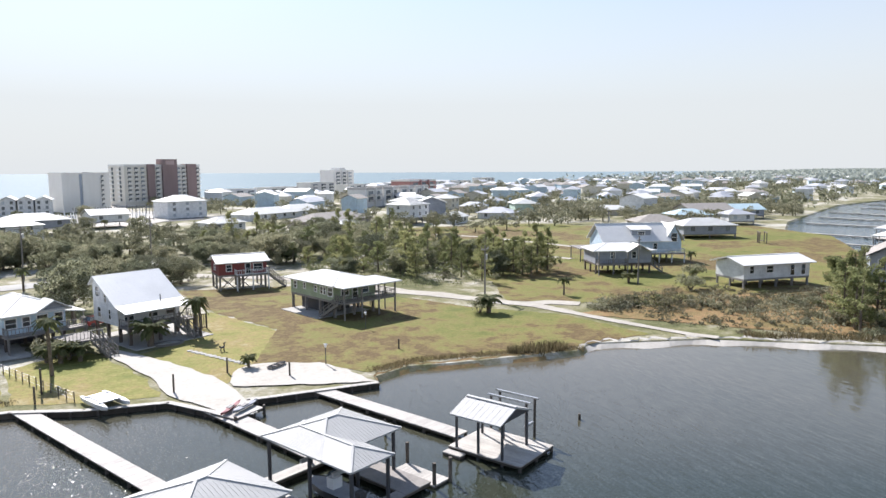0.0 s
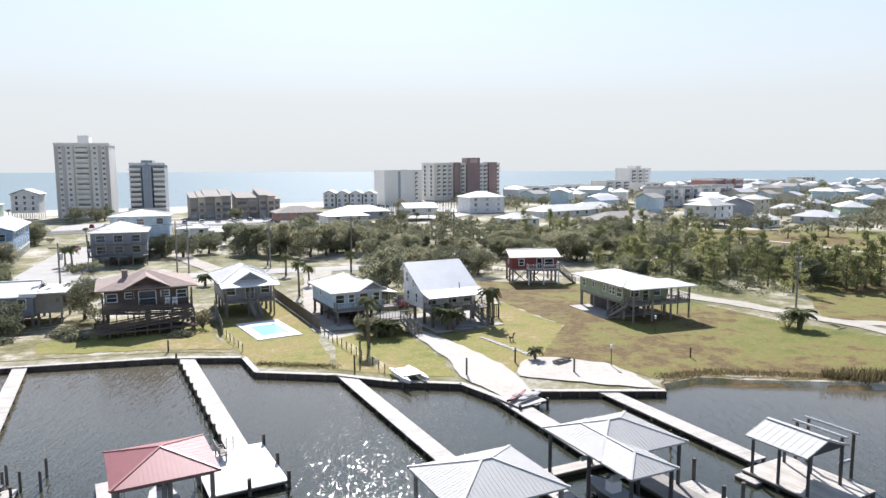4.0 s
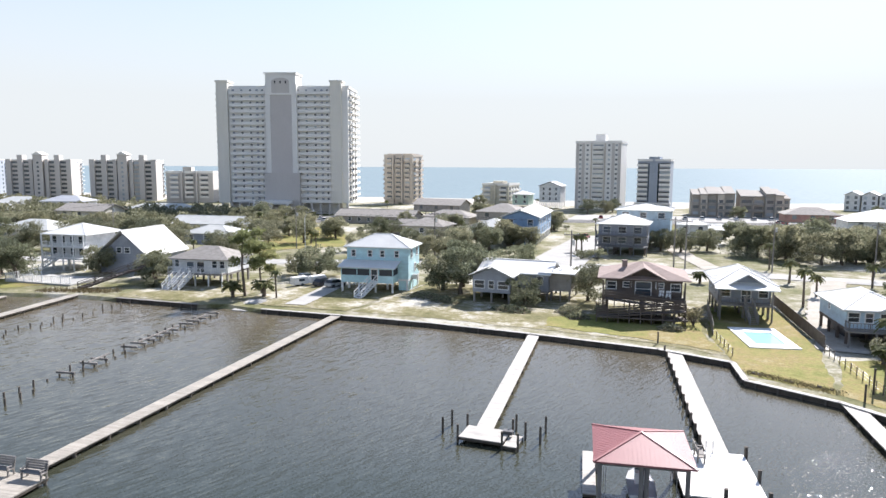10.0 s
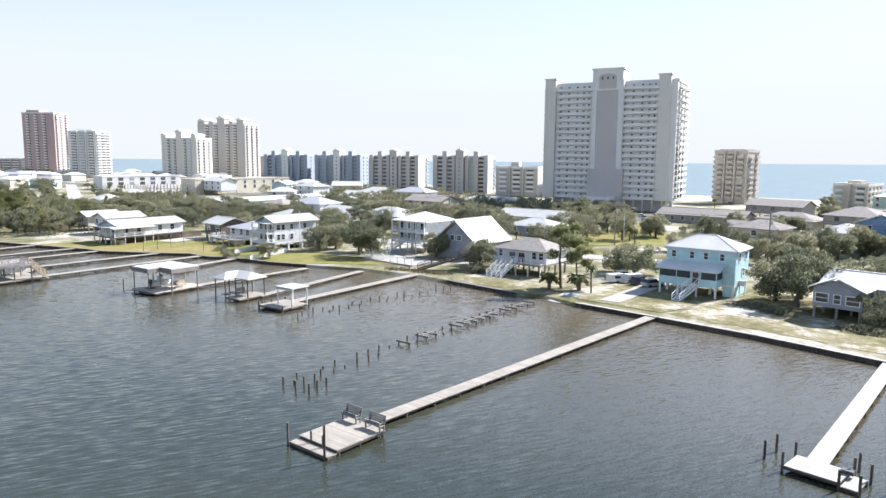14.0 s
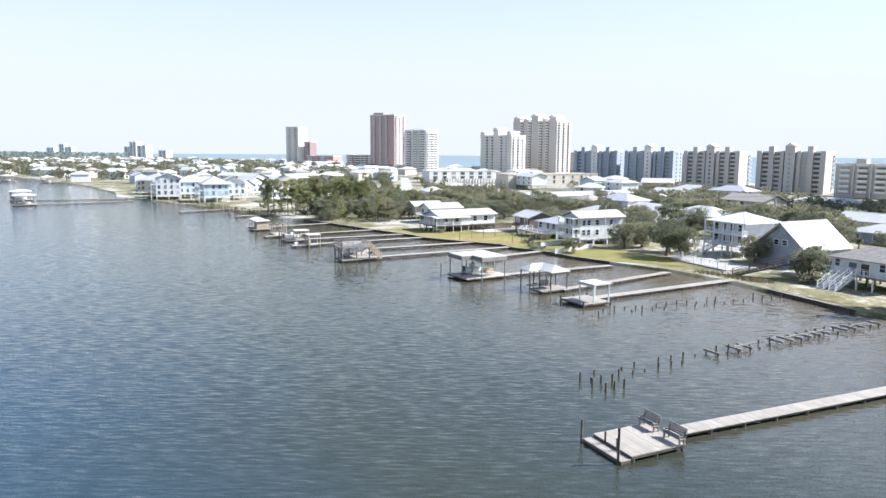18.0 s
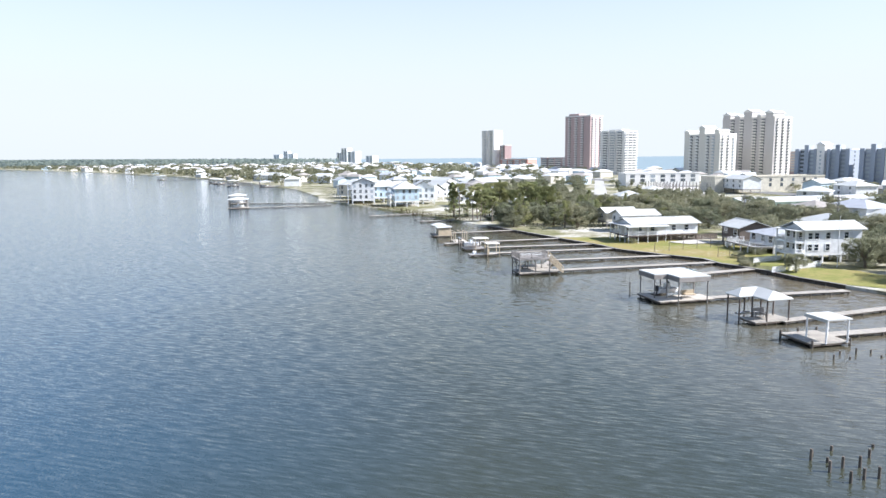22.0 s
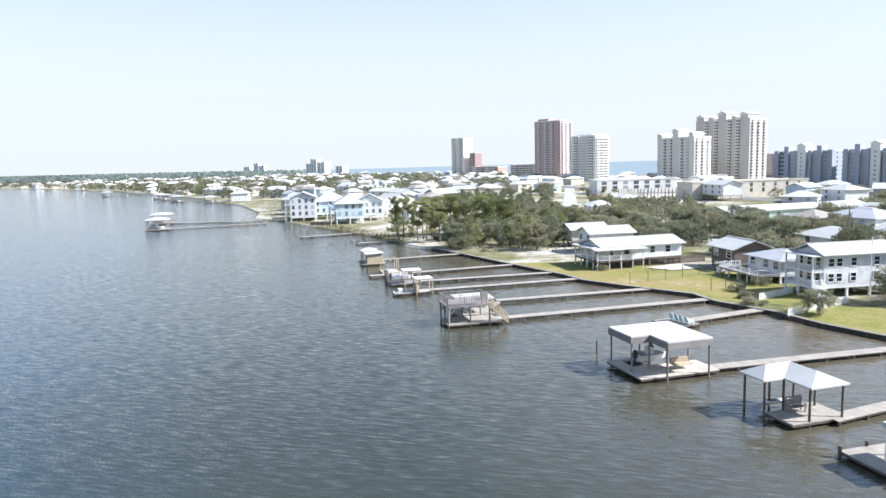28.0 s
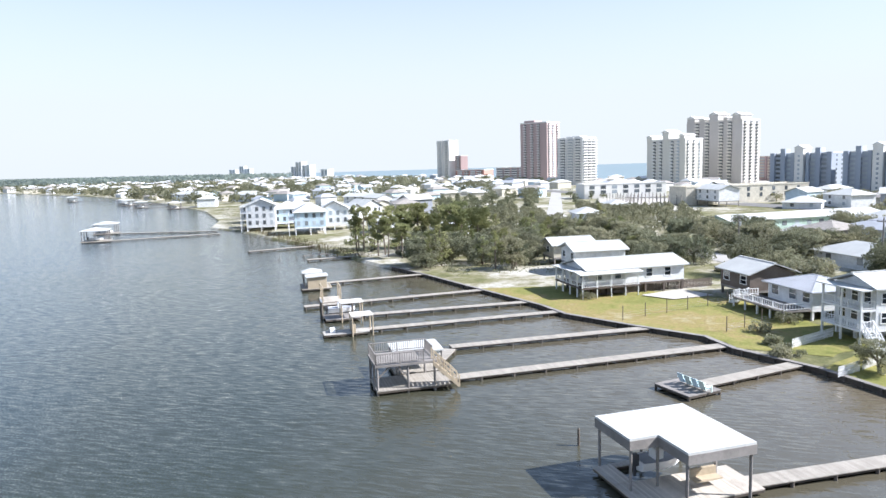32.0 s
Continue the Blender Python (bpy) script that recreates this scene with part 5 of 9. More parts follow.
# fences
def picket_fence(pts, height, label, material, board=0.14, gap=0.02, name="fence"):
    for p, q in zip(pts, pts[1:]):
        d = Vector((q[0] - p[0], q[1] - p[1], 0))
        f = thing(name, p[0], p[1], GZ, math.degrees(math.atan2(d.y, d.x)), label, "fence")
        n = int(d.length / (board + gap))
        me = cached(("picket", height, board, material.name), lambda: Mesh().box(0, -0.012, 0.05, board, 0.012, height).data("board", material))
        if n <= 300:
            for i in range(n):
                part("board", me, None, f, at=(i * (board + gap), 0, 0))
        rl = Mesh().box(0, 0.013, 0.3, d.length, 0.07, 0.38).box(0, 0.013, height - 0.4, d.length, 0.07, height - 0.32)
        part("rail", rl, material, f)


picket_fence([(2.9, 104), (7.4, 80.5)], 1.5, "tall weathered board fence beside the lawn", BROWNWOOD)
picket_fence([(-5.2, 97), (-3.6, 82)], 1.5, "weathered board fence between yards", GREYWOOD)
picket_fence([(-119.7, 52.4), (-121.4, 55.4)], 1.0, "white picket fence by the garden", WHITE, 0.08, 0.1)
picket_fence([(-129.2, 53.4), (-133.3, 60.0)], 1.0, "white picket fence across the lawn", WHITE, 0.08, 0.1)
picket_fence([(-159.6, 40.6), (-164.4, 60)], 1.3, "brown board fence below the long white house", BROWNWOOD, 0.2, 0.05)
picket_fence([(-121.6, 55.7), (-126.3, 63.4)], 1.0, "white picket fence beside the garden path", WHITE, 0.08, 0.1)


def wire_fence(pts, label, height=0.9, step=1.6):
    for p, q in zip(pts, pts[1:]):
        d = Vector((q[0] - p[0], q[1] - p[1], 0))
        f = thing("wire_fence", p[0], p[1], GZ, math.degrees(math.atan2(d.y, d.x)), label, "fence")
        n = max(1, int(d.length / step))
        posts(f, [(d.length * i / n, 0) for i in range(n + 1)], height, 0.05, BROWNWOOD, "fence_post", -0.2)
        w = Mesh()
        for z in (0.3, 0.6, 0.85):
            w.beam((0, 0, z), (d.length, 0, z), 0.012, 0.012)
        part("wire", w, GALV, f)


wire_fence([(-3.6, 82), (-1.3, 73.6)], "low wire fence with wooden posts")
wire_fence([(7.3, 79.2), (9.6, 70), (11.6, 62)], "low post and wire fence by the lawn", 0.9, 1.3)
wire_fence([(-143.8, 40.5), (-151.5, 56.5)], "tall thin fence round a lawn", 1.8, 3.0)
wire_fence([(-136.6, 50), (-141, 58)], "tall thin fence round a lawn", 1.8, 3.0)


# ---------------- piers and boathouses ----------------
def boathouse(x, y, yaw, label):
    return thing("boathouse", x, y, 0, yaw, label, "boathouse", "boathouses on the lagoon")


def boat(x, y, z, yaw, L=4.6, hull=None, label="white motorboat on a lift", name="motorboat"):
    b = thing(name, x, y, z, yaw, label, "boat")
    m = Mesh()
    secs = [(-L / 2, 0.8, 0.0), (0, 0.85, 0.0), (L * 0.3, 0.6, 0.05), (L / 2, 0.03, 0.25)]
    ring = []
    for px, w, k in secs:
        i = len(m.v)
        m.v.extend([(px, -w, 0.75), (px, -w * 0.7, 0.15 + k), (px, 0, k), (px, w * 0.7, 0.15 + k), (px, w, 0.75)])
        ring.append(i)
    for a, c in zip(ring, ring[1:]):
        for k in range(4):
            m.f.append((a + k, c + k, c + k + 1, a + k + 1))
    m.f.append(tuple(ring[0] + k for k in range(5)))
    part("hull", m, hull or WHITE, b)
    part("deck", Mesh().face(*[(px, -w * 0.96, 0.7) for px, w, k in secs], *[(px, w * 0.96, 0.7) for px, w, k in reversed(secs)]), GREYSIDE, b)
    part("console", Mesh().box(-0.5, -0.35, 0.7, 0.1, 0.35, 1.35), WHITE, b)
    part("windshield", Mesh().hexa([(0.1, -0.35, 1.35), (0.14, -0.35, 1.35), (0.14, 0.35, 1.35), (0.1, 0.35, 1.35), (-0.1, -0.3, 1.7), (-0.06, -0.3, 1.7), (-0.06, 0.3, 1.7), (-0.1, 0.3, 1.7)]), GLASS, b)
    part("outboard_motor", Mesh().box(-L / 2 - 0.4, -0.2, 0.4, -L / 2, 0.2, 1.1).box(-L / 2 - 0.25, -0.06, -0.3, -L / 2 - 0.1, 0.06, 0.4), DARKTRIM, b)
    return b


def ladder(parent, x, y, z=0.95, turn=0):
    m = Mesh()
    for k in (-0.22, 0.22):
        m.cyl(k, 0, -0.3, z + 0.9, 0.03, 6)
    for i in range(6):
        m.box(-0.22, -0.02, 0.1 + i * 0.28, 0.22, 0.02, 0.14 + i * 0.28)
    part("ladder", m, GALV, parent, at=(x, y, 0), turn=turn)


def bench(x, y, z, yaw, label="grey wooden bench at the end of a pier"):
    b = thing("bench", x, y, z, yaw, label, "bench", "benches on piers")
    part("seat", Mesh().box(-0.8, -0.25, 0.4, 0.8, 0.25, 0.46), GREYWOOD, b)
    bk = Mesh()
    for i in range(4):
        bk.hexa([(-0.8, 0.24 + i * 0.03, 0.52 + i * 0.15), (0.8, 0.24 + i * 0.03, 0.52 + i * 0.15), (0.8, 0.29 + i * 0.03, 0.52 + i * 0.15), (-0.8, 0.29 + i * 0.03, 0.52 + i * 0.15),
                 (-0.8, 0.26 + i * 0.03, 0.64 + i * 0.15), (0.8, 0.26 + i * 0.03, 0.64 + i * 0.15), (0.8, 0.31 + i * 0.03, 0.64 + i * 0.15), (-0.8, 0.31 + i * 0.03, 0.64 + i * 0.15)])
    part("backrest", bk, GREYWOOD, b)
    for x_ in (-0.7, 0.7):
        part("leg", cached("bleg", lambda: Mesh().box(-0.04, -0.22, 0, 0.04, -0.12, 0.62).box(-0.04, 0.2, 0, 0.04, 0.3, 0.9).box(-0.05, -0.25, 0.6, 0.05, 0.28, 0.65).data("leg", GREYWOOD)), None, b, at=(x_, 0, 0))
    return b


def shore_line(x):
    return next(y0 + (y1 - y0) * (x - x0) / (x1 - x0) for (x0, y0, _), (x1, y1, _) in zip(SHORE, SHORE[1:]) if x0 <= x <= x1)


# long pier with a square deck
pier(-48.2, 76, -40.5, 26.6, 1.35)
d = thing("pier_deck", -39.8, 23.6, 0, 11, "square bleached deck at the end of a long pier", "deck")
platform(d, -2.0, -1.9, 1.9, 2.6)
platform(d, -2.0, -2.75, 1.9, -1.96, 0.75, name="step")
posts(d, [(-2.1, -2.8)], 2.1, 0.08)
posts(d, [(1.7, -2.82)], 2.9, 0.08)
posts(d, [(-0.7, -1.93), (0.5, -1.93)], 1.6, 0.07)
posts(d, [(-1.9, 2.4), (1.8, 2.4), (1.8, 0.2), (1.8, -1.7), (-1.9, -1.7), (-1.9, 0.2)], 0.86, 0.1)
bench(-41.34, 25.49, 0.95, 11, "grey wooden bench with slatted back on a deck")
bench(-38.98, 25.95, 0.95, 11, "grey wooden bench with slatted back on a deck")

# T-headed pier
pier(-22.4, 75.6, -17.1, 45.2, 1.3)
d = thing("pier_deck", -16.4, 44.3, 0, 4, "small bleached T-head deck with mooring posts", "deck")
platform(d, -1.9, -1.2, 1.3, 1.1)
platform(d, 1.35, -1.2, 2.3, 0.9, 0.75, name="step")
posts(d, [(-2.0, -1.1), (-2.0, 1.1), (1.4, 1.3), (2.4, 1.0), (2.4, -1.2), (1.3, -1.3)], 1.8, 0.085)
part("bait_box", Mesh().box(0.9, 0.3, 0.95, 1.6, 0.75, 1.2), DARKTRIM, d)
for i, (x, y) in enumerate([(-19.9, 44.0), (-19.9, 45.7), (-15.2, 46.8), (-12.9, 45.2), (-13.1, 47.3), (27.8, 40.4), (-108.5, 27.5)]):
    single("mooring_post", cached("moor", lambda: Mesh().cyl(0, 0, -1.5, 1.7, 0.09, 8).cyl(0, 0, 1.7, 1.78, 0.09, 8, 0.03).data("mooring_post", PILE)), None, "dark wooden mooring post standing in the water", "post", group="mooring posts", at=(x, y, 0))

# pier with the red-roofed boathouse
p = pier(-7.3, 74.9, -1.2, 46.8, 1.5)
posts(p, [(0.9, 2 + i * 2.2) for i in range(12)], 1.5, 0.1)
d = boathouse(-3.4, 42.4, 13, "boathouse with a faded red metal hip roof and a white deck")
platform(d, 0.1, -1.9, 4.8, 4.8, material=plain("white_deck", (0.7, 0.69, 0.66), 0.8, 0.06))
platform(d, -5.7, -2.6, -4.9, 3.6, 0.8, name="side_walk")
posts(d, [(0.3, -2.0), (4.8, -2.0), (4.9, 1.0), (4.9, 4.6), (2.4, -2.0)], 1.6)
posts(d, [(-4.8, -3.8), (-4.8, 1.1), (-2.5, -3.8), (-2.2, -3.8), (0.0, -3.8), (0.0, 1.1)], 3.5, 0.13, GREYWOOD, "post")
m, s = hip_roof(2.8, 2.85, 0.85, 0.1)
r = part("roof", m, REDROOF, d, at=(-2.37, -1.35, 3.42))
part("standing_seams", s, REDROOF, r)
part("beam", Mesh().box(-4.9, -3.9, 3.2, 0.1, -3.7, 3.4).box(-4.9, 1.0, 3.2, 0.1, 1.2, 3.4).box(-4.9, -3.7, 3.2, -4.7, 1.0, 3.4).box(-0.1, -3.7, 3.2, 0.1, 1.0, 3.4), GREYWOOD, d)
for x, y in ((-4.4, -2.5), (-4.4, 0.2), (-0.4, -2.5), (-0.4, 0.2)):
    part("lift_cable", cached("cable", lambda: Mesh().cyl(0, 0, 0.2, 3.3, 0.02, 5).data("lift_cable", GALV)), None, d, at=(x, y, 0))
part("lift_cradle", Mesh().box(-4.5, -2.6, 0.2, -0.3, -2.4, 0.4).box(-4.5, 0.1, 0.2, -0.3, 0.3, 0.4), GALV, d)
ladder(d, 2.6, 4.6)
bench(-2.4, 46.2, 0.95, 103, "dark wooden bench beside the red boathouse")
boat(-5.4, 40.8, 0.5, 103, 4.2, label="small white boat on a lift under the red roof")

# pier to the large pale boathouse
pier(7.5, 64.6, 12.1, 41.0, 1.45)
d = boathouse(11.6, 33.1, 10.5, "boathouse with a broad pale metal hip roof")
pier(12.1, 41.0, 12.6, 36.0, 1.45, label="last stretch of a wooden pier at a boathouse")
platform(d, 1.6, -3.2, 3.6, 3.6)
platform(d, -3.4, 2.6, 1.55, 3.6, name="back_walk")
m, s = hip_roof(3.28, 2.98, 1.0, 0.1)
r = part("roof", m, BOATROOF, d, at=(0, 0, 3.62))
part("standing_seams", s, BOATROOF, r)
posts(d, [(-2.9, -2.7), (-2.9, 2.7), (0, -2.7), (0, 2.7), (2.9, -2.7), (2.9, 2.7)], 3.64, 0.13, GREYWOOD, "post")
boat(10.4, 32.3, 0.7, 101, 5.0, label="white boat lifted under the pale boathouse roof")

# pier to the L-shaped boathouse
pier(19.3, 56.6, 21.0, 45.6, 1.7)
pier(21.0, 45.6, 21.9, 39.2, 1.7, label="wooden pier reaching a boathouse")
d = boathouse(20.99, 35.37, 10, "L-shaped boathouse with ribbed pale metal hip roofs")
m, s = hip_roof(3.28, 2.86, 1.0, 0.1)
r = part("roof", m, BOATROOF, d, at=(0.2, 1.0, 3.66))
part("standing_seams", s, BOATROOF, r)
m, s = hip_roof(1.69, 4.12, 0.59, 0.1)
r = part("front_roof", m, BOATROOF, d, at=(-1.4, -0.26, 3.657))
part("standing_seams", s, BOATROOF, r)
posts(d, [(-2.8, -4.1), (-2.8, -0.5), (-2.8, 3.4), (0.0, -4.1), (0.4, 3.4), (3.2, 3.4), (3.2, -1.4), (0.1, -1.4)], 3.68, 0.12, DARKTRIM, "post")
platform(d, 1.2, -4.4, 3.4, 3.8, material=GREYWOOD)
platform(d, 3.45, -4.6, 4.9, -1.0, 0.7, name="low_deck")
platform(d, -3.2, 2.9, 1.15, 3.9, name="back_walk")
platform(d, -3.2, -4.4, 1.15, -3.6, material=GREYWOOD, name="front_walk")
platform(d, -4.6, -0.6, -3.25, 2.2, name="landing")
posts(d, [(3.6, -4.5), (4.9, -4.7), (4.9, -1.0), (3.5, 3.0)], 2.1)
part("lift_beam", Mesh().box(-2.8, 0.2, 2.9, 0.3, 0.4, 3.1), GALV, d)
part("lift_beam", Mesh().box(-2.8, -2.6, 2.9, 0.3, -2.4, 3.1), GALV, d)
ladder(d, 3.4, 1.2, turn=90)
boat(19.8, 34.4, 0.6, 100, 4.4, DARKTRIM, "dark covered boat on a lift under the roof")

# pier to the small gabled boathouse
pier(28.4, 54.4, 31.6, 36.2, 1.5, label="broad bleached pier leading to a small boathouse")
d = boathouse(32.3, 32.86, 13, "open gabled boathouse with a ribbed green-white metal roof")
platform(d, -2.2, -2.9, 2.2, 2.9, material=DECK_X)
platform(d, -2.9, 1.4, -2.25, 2.9, 0.75, name="step")
m, s = gable_roof(2.05, 2.05, 0.72, 0.1)
r = part("roof", m, BOATROOF, d, at=(-0.47, 0.5, 3.32), turn=90)
part("standing_seams", s, BOATROOF, r)
posts(d, [(-2.05, -1.4), (-2.05, 0.5), (-2.05, 2.3), (1.1, -1.4), (1.1, 0.5), (1.1, 2.3)], 3.4, 0.1, DARKTRIM, "post")
part("truss", Mesh().face((-2.3, -1.45, 3.36), (1.36, -1.45, 3.36), (-0.47, -1.45, 4.0)).face((1.36, -1.41, 3.36), (-2.3, -1.41, 3.36), (-0.47, -1.41, 4.0)), DARKTRIM, d)
posts(d, [(2.4, -0.6), (2.4, 2.4), (3.6, -0.6), (3.6, 2.4)], 3.4, 0.1, PILE, "lift_post")
part("lift_beam", Mesh().box(2.32, -0.9, 3.4, 2.48, 2.7, 3.52), GALV, d)
part("lift_beam", Mesh().box(3.52, -0.9, 3.4, 3.68, 2.7, 3.52), GALV, d)
for y_ in (-0.6, 2.2):
    part("lift_arm", Mesh().box(2.4, y_, 1.6, 3.5, y_ + 0.15, 1.75), GALV, d)
posts(d, [(-2.1, -2.8), (2.1, -2.8), (2.1, 2.8), (-2.1, 2.8), (0, -2.8)], 0.9)

single("mooring_post", Mesh().cyl(0, 0, -1.5, 0.95, 0.11, 8), PILE, "short dark post standing in open water", "post", group="mooring posts", at=(41.3, 33.3, 0))
# small dock and beached boats by the drive
d = thing("landing_dock", 21.2, 51.0, 0, 20, "low wooden landing at the foot of the drive", "dock")
platform(d, -1.6, -1.2, 1.4, 1.6, 1.1)
posts(d, [(-1.6, -1.2), (1.4, -1.2)], 1.3)


def kayak(x, y, z, yaw, material, label):
    m = Mesh()
    secs = [(-1.6, 0.03, 0.15), (-0.9, 0.28, 0.02), (0.9, 0.28, 0.02), (1.6, 0.03, 0.15)]
    idx = []
    for px, w, k in secs:
        i = len(m.v)
        m.v.extend([(px, -w, 0.3), (px, 0, k), (px, w, 0.3), (px, 0, 0.36)])
        idx.append(i)
    for a, c in zip(idx, idx[1:]):
        for k in range(4):
            m.f.append((a + k, c + k, c + (k + 1) % 4, a + (k + 1) % 4))
    k_ = thing("kayak", x, y, z, yaw, label, "kayak")
    part("hull", m, material, k_)
    part("cockpit", Mesh().box(-0.45, -0.18, 0.345, 0.35, 0.18, 0.38), DARKTRIM, k_)


kayak(20.6, 51.4, 1.1, 40, REDROOF, "red kayak lying on a small landing")
kayak(21.6, 51.0, 1.1, 30, GREYSIDE, "grey kayak lying on a small landing")
c = thing("catamaran", 13.4, 59.7, 1.0, -78, "small white catamaran hauled onto the seawall", "boat")
for k in (-0.9, 0.9):
    m = Mesh()
    secs = [(-2.2, 0.12, 0.1), (-1.2, 0.22, 0), (1.2, 0.22, 0), (2.3, 0.02, 0.25)]
    idx = []
    for px, w, q in secs:
        i = len(m.v)
        m.v.extend([(px, k - w, 0.5), (px, k, q), (px, k + w, 0.5)])
        idx.append(i)
    for a, b_ in zip(idx, idx[1:]):
        for j in range(3):
            m.f.append((a + j, b_ + j, b_ + (j + 1) % 3, a + (j + 1) % 3))
    part("hull", m, WHITE, c)
part("trampoline", Mesh().box(-1.3, -0.72, 0.5, 0.9, 0.72, 0.56), GREYSIDE, c)
for x in (0.9, -1.4):
    part("crossbeam", Mesh().box(x, -1.0, 0.48, x + 0.1, 1.0, 0.6), GALV, c)
rw = thing("rowboat", 29.0, 60.4, GZ, 25, "grey rowing boat lying on white sand", "boat")
rw.scale *= 0.7
m = Mesh()
secs = [(-1.6, 0.5, 0.05), (0, 0.6, 0), (1.3, 0.4, 0.1), (1.9, 0.02, 0.35)]
idx = []
for px, w, q in secs:
    i = len(m.v)
    m.v.extend([(px, -w, 0.5), (px, -w * 0.6, q), (px, w * 0.6, q), (px, w, 0.5)])
    idx.append(i)
for a, b_ in zip(idx, idx[1:]):
    for j in range(3):
        m.f.append((a + j, b_ + j, b_ + j + 1, a + j + 1))
m.f.append(tuple(idx[0] + j for j in range(4)))
part("hull", m, GREYWOOD, rw)
part("thwart", Mesh().box(-0.6, -0.55, 0.4, -0.3, 0.55, 0.44).box(0.5, -0.5, 0.4, 0.75, 0.5, 0.44), BROWNWOOD, rw)

# westward boathouses
def flat_boathouse(x, y, yaw, w, d, zt, label, notch=True):
    b = boathouse(x, y, yaw, label)
    rf = Mesh()
    if notch:
        rf.box(-w / 2, -d / 2 + 1.9, zt, w / 2, d / 2, zt + 0.14)
        rf.box(-w / 2, -d / 2, zt, w / 2 - 2.8, -d / 2 + 1.898, zt + 0.14)
    else:
        a, b_, c_ = w / 2, d / 2, 0.8
        q = (b_ - c_) / 2
        eave = [(-a, -b_), (0, -b_), (0, -c_), (a, -c_), (a, b_), (-a, b_)]
        top_ = [(-a / 2, -b_ + 1.3), (-a / 2, q), (a - 1.3, q)]
        A, B, C, D, E, F = [(x_, y_, 0.0) for x_, y_ in eave]
        P, Q, R = [(x_, y_, 0.75) for x_, y_ in top_]
        rf.face(A, B, P).face(B, C, Q, P).face(C, D, R, Q).face(D, E, R).face(E, F, Q, R).face(F, A, P, Q)
        for p_, q_ in zip(eave, eave[1:] + eave[:1]):
            rf.face((*p_, 0.0), (*p_, -0.12), (*q_, -0.12), (*q_, 0.0))
        rf.face(*[(x_, y_, -0.12) for x_, y_ in eave])
    part("roof", rf, AGEDROOF, b, at=(0, 0, 0 if notch else zt))
    if notch:
        fa = Mesh()
        for a0, a1 in (((-w / 2, -d / 2), (w / 2 - 2.8, -d / 2)), ((w / 2 - 2.8, -d / 2), (w / 2 - 2.8, -d / 2 + 1.9)), ((w / 2 - 2.8, -d / 2 + 1.9), (w / 2, -d / 2 + 1.9)), ((w / 2, -d / 2 + 1.9), (w / 2, d / 2)), ((w / 2, d / 2), (-w / 2, d / 2)), ((-w / 2, d / 2), (-w / 2, -d / 2))):
            fa.beam((*a0, zt - 0.28), (*a1, zt - 0.28), 0.06, 0.56)
        part("fascia", fa, GREYWOOD, b)
    return b


d = flat_boathouse(-101.95, 31.65, 15.5, 6.8, 6.4, 4.05, "boathouse with a notched flat white roof and tan deck")
platform(d, -0.6, -3.5, 2.8, 4.4, material=NEWDECK)
platform(d, -3.2, -3.5, -0.65, -2.2, material=NEWDECK, name="front_walk")
platform(d, -3.6, -2.15, -3.0, 1.0, 0.8, name="side_walk")
posts(d, [(-3.2, -3.0), (0.4, -3.0), (-3.2, 0), (-3.2, 3.0), (0.4, -1.2), (3.2, -1.2), (3.2, 3.0), (0.2, 3.0)], 4.05, 0.09, GREYWOOD, "post")
part("swing_bench", Mesh().box(0.8, 0.6, 1.4, 1.0, 2.4, 1.9).box(0.9, 0.6, 1.35, 1.6, 2.4, 1.45), PALEWOOD, d)
boat(-103.4, 31.4, 1.1, 104, 3.0, label="white boat lifted under a flat roof")
pier(-105.9, 56.6, -101.3, 35.6, 1.4)
d = flat_boathouse(-90.2, 37.9, 16, 5.2, 5.2, 3.5, "open boathouse with a pale hip roof", False)
platform(d, -0.3, -2.1, 2.4, 2.9)
platform(d, -0.9, 1.7, -0.35, 2.9, name="back_walk")
posts(d, [(-2.3, -2.3), (-2.3, 0), (-2.3, 2.3), (-0.2, -2.3), (-0.2, 2.3), (2.3, -0.6), (2.3, 2.3), (-0.2, -0.6)], 3.45, 0.09, BROWNWOOD, "post")
kayak(-91.6, 37.2, 0.9, 104, WHITE, "pale skiff hanging on a lift under the boathouse")
bench(-89.8, 38.0, 0.95, 106, "grey wooden bench on a boathouse deck")
pier(-97.8, 62.5, -88.4, 39.8, 1.3)
d = boathouse(-81.2, 40.0, 14, "low dock with a small white shade roof")
platform(d, -2.4, -2.2, 2.4, 2.2)
part("roof", Mesh().box(-0.4, -1.0, 3.3, 2.8, 1.9, 3.45).box(-0.4, -1.0, 3.1, 2.8, -0.9, 3.299), AGEDROOF, d)
posts(d, [(-0.2, -0.8), (2.5, -0.8), (-0.2, 1.7), (2.5, 1.7)], 3.3, 0.09, WHITE, "post", 0.9)
posts(d, [(-2.3, -2.2), (2.3, -2.2), (-2.3, 2.2), (2.3, 2.2), (-2.4, 0)], 1.3)
pier(-90.0, 69.5, -82.4, 42.0, 1.5)

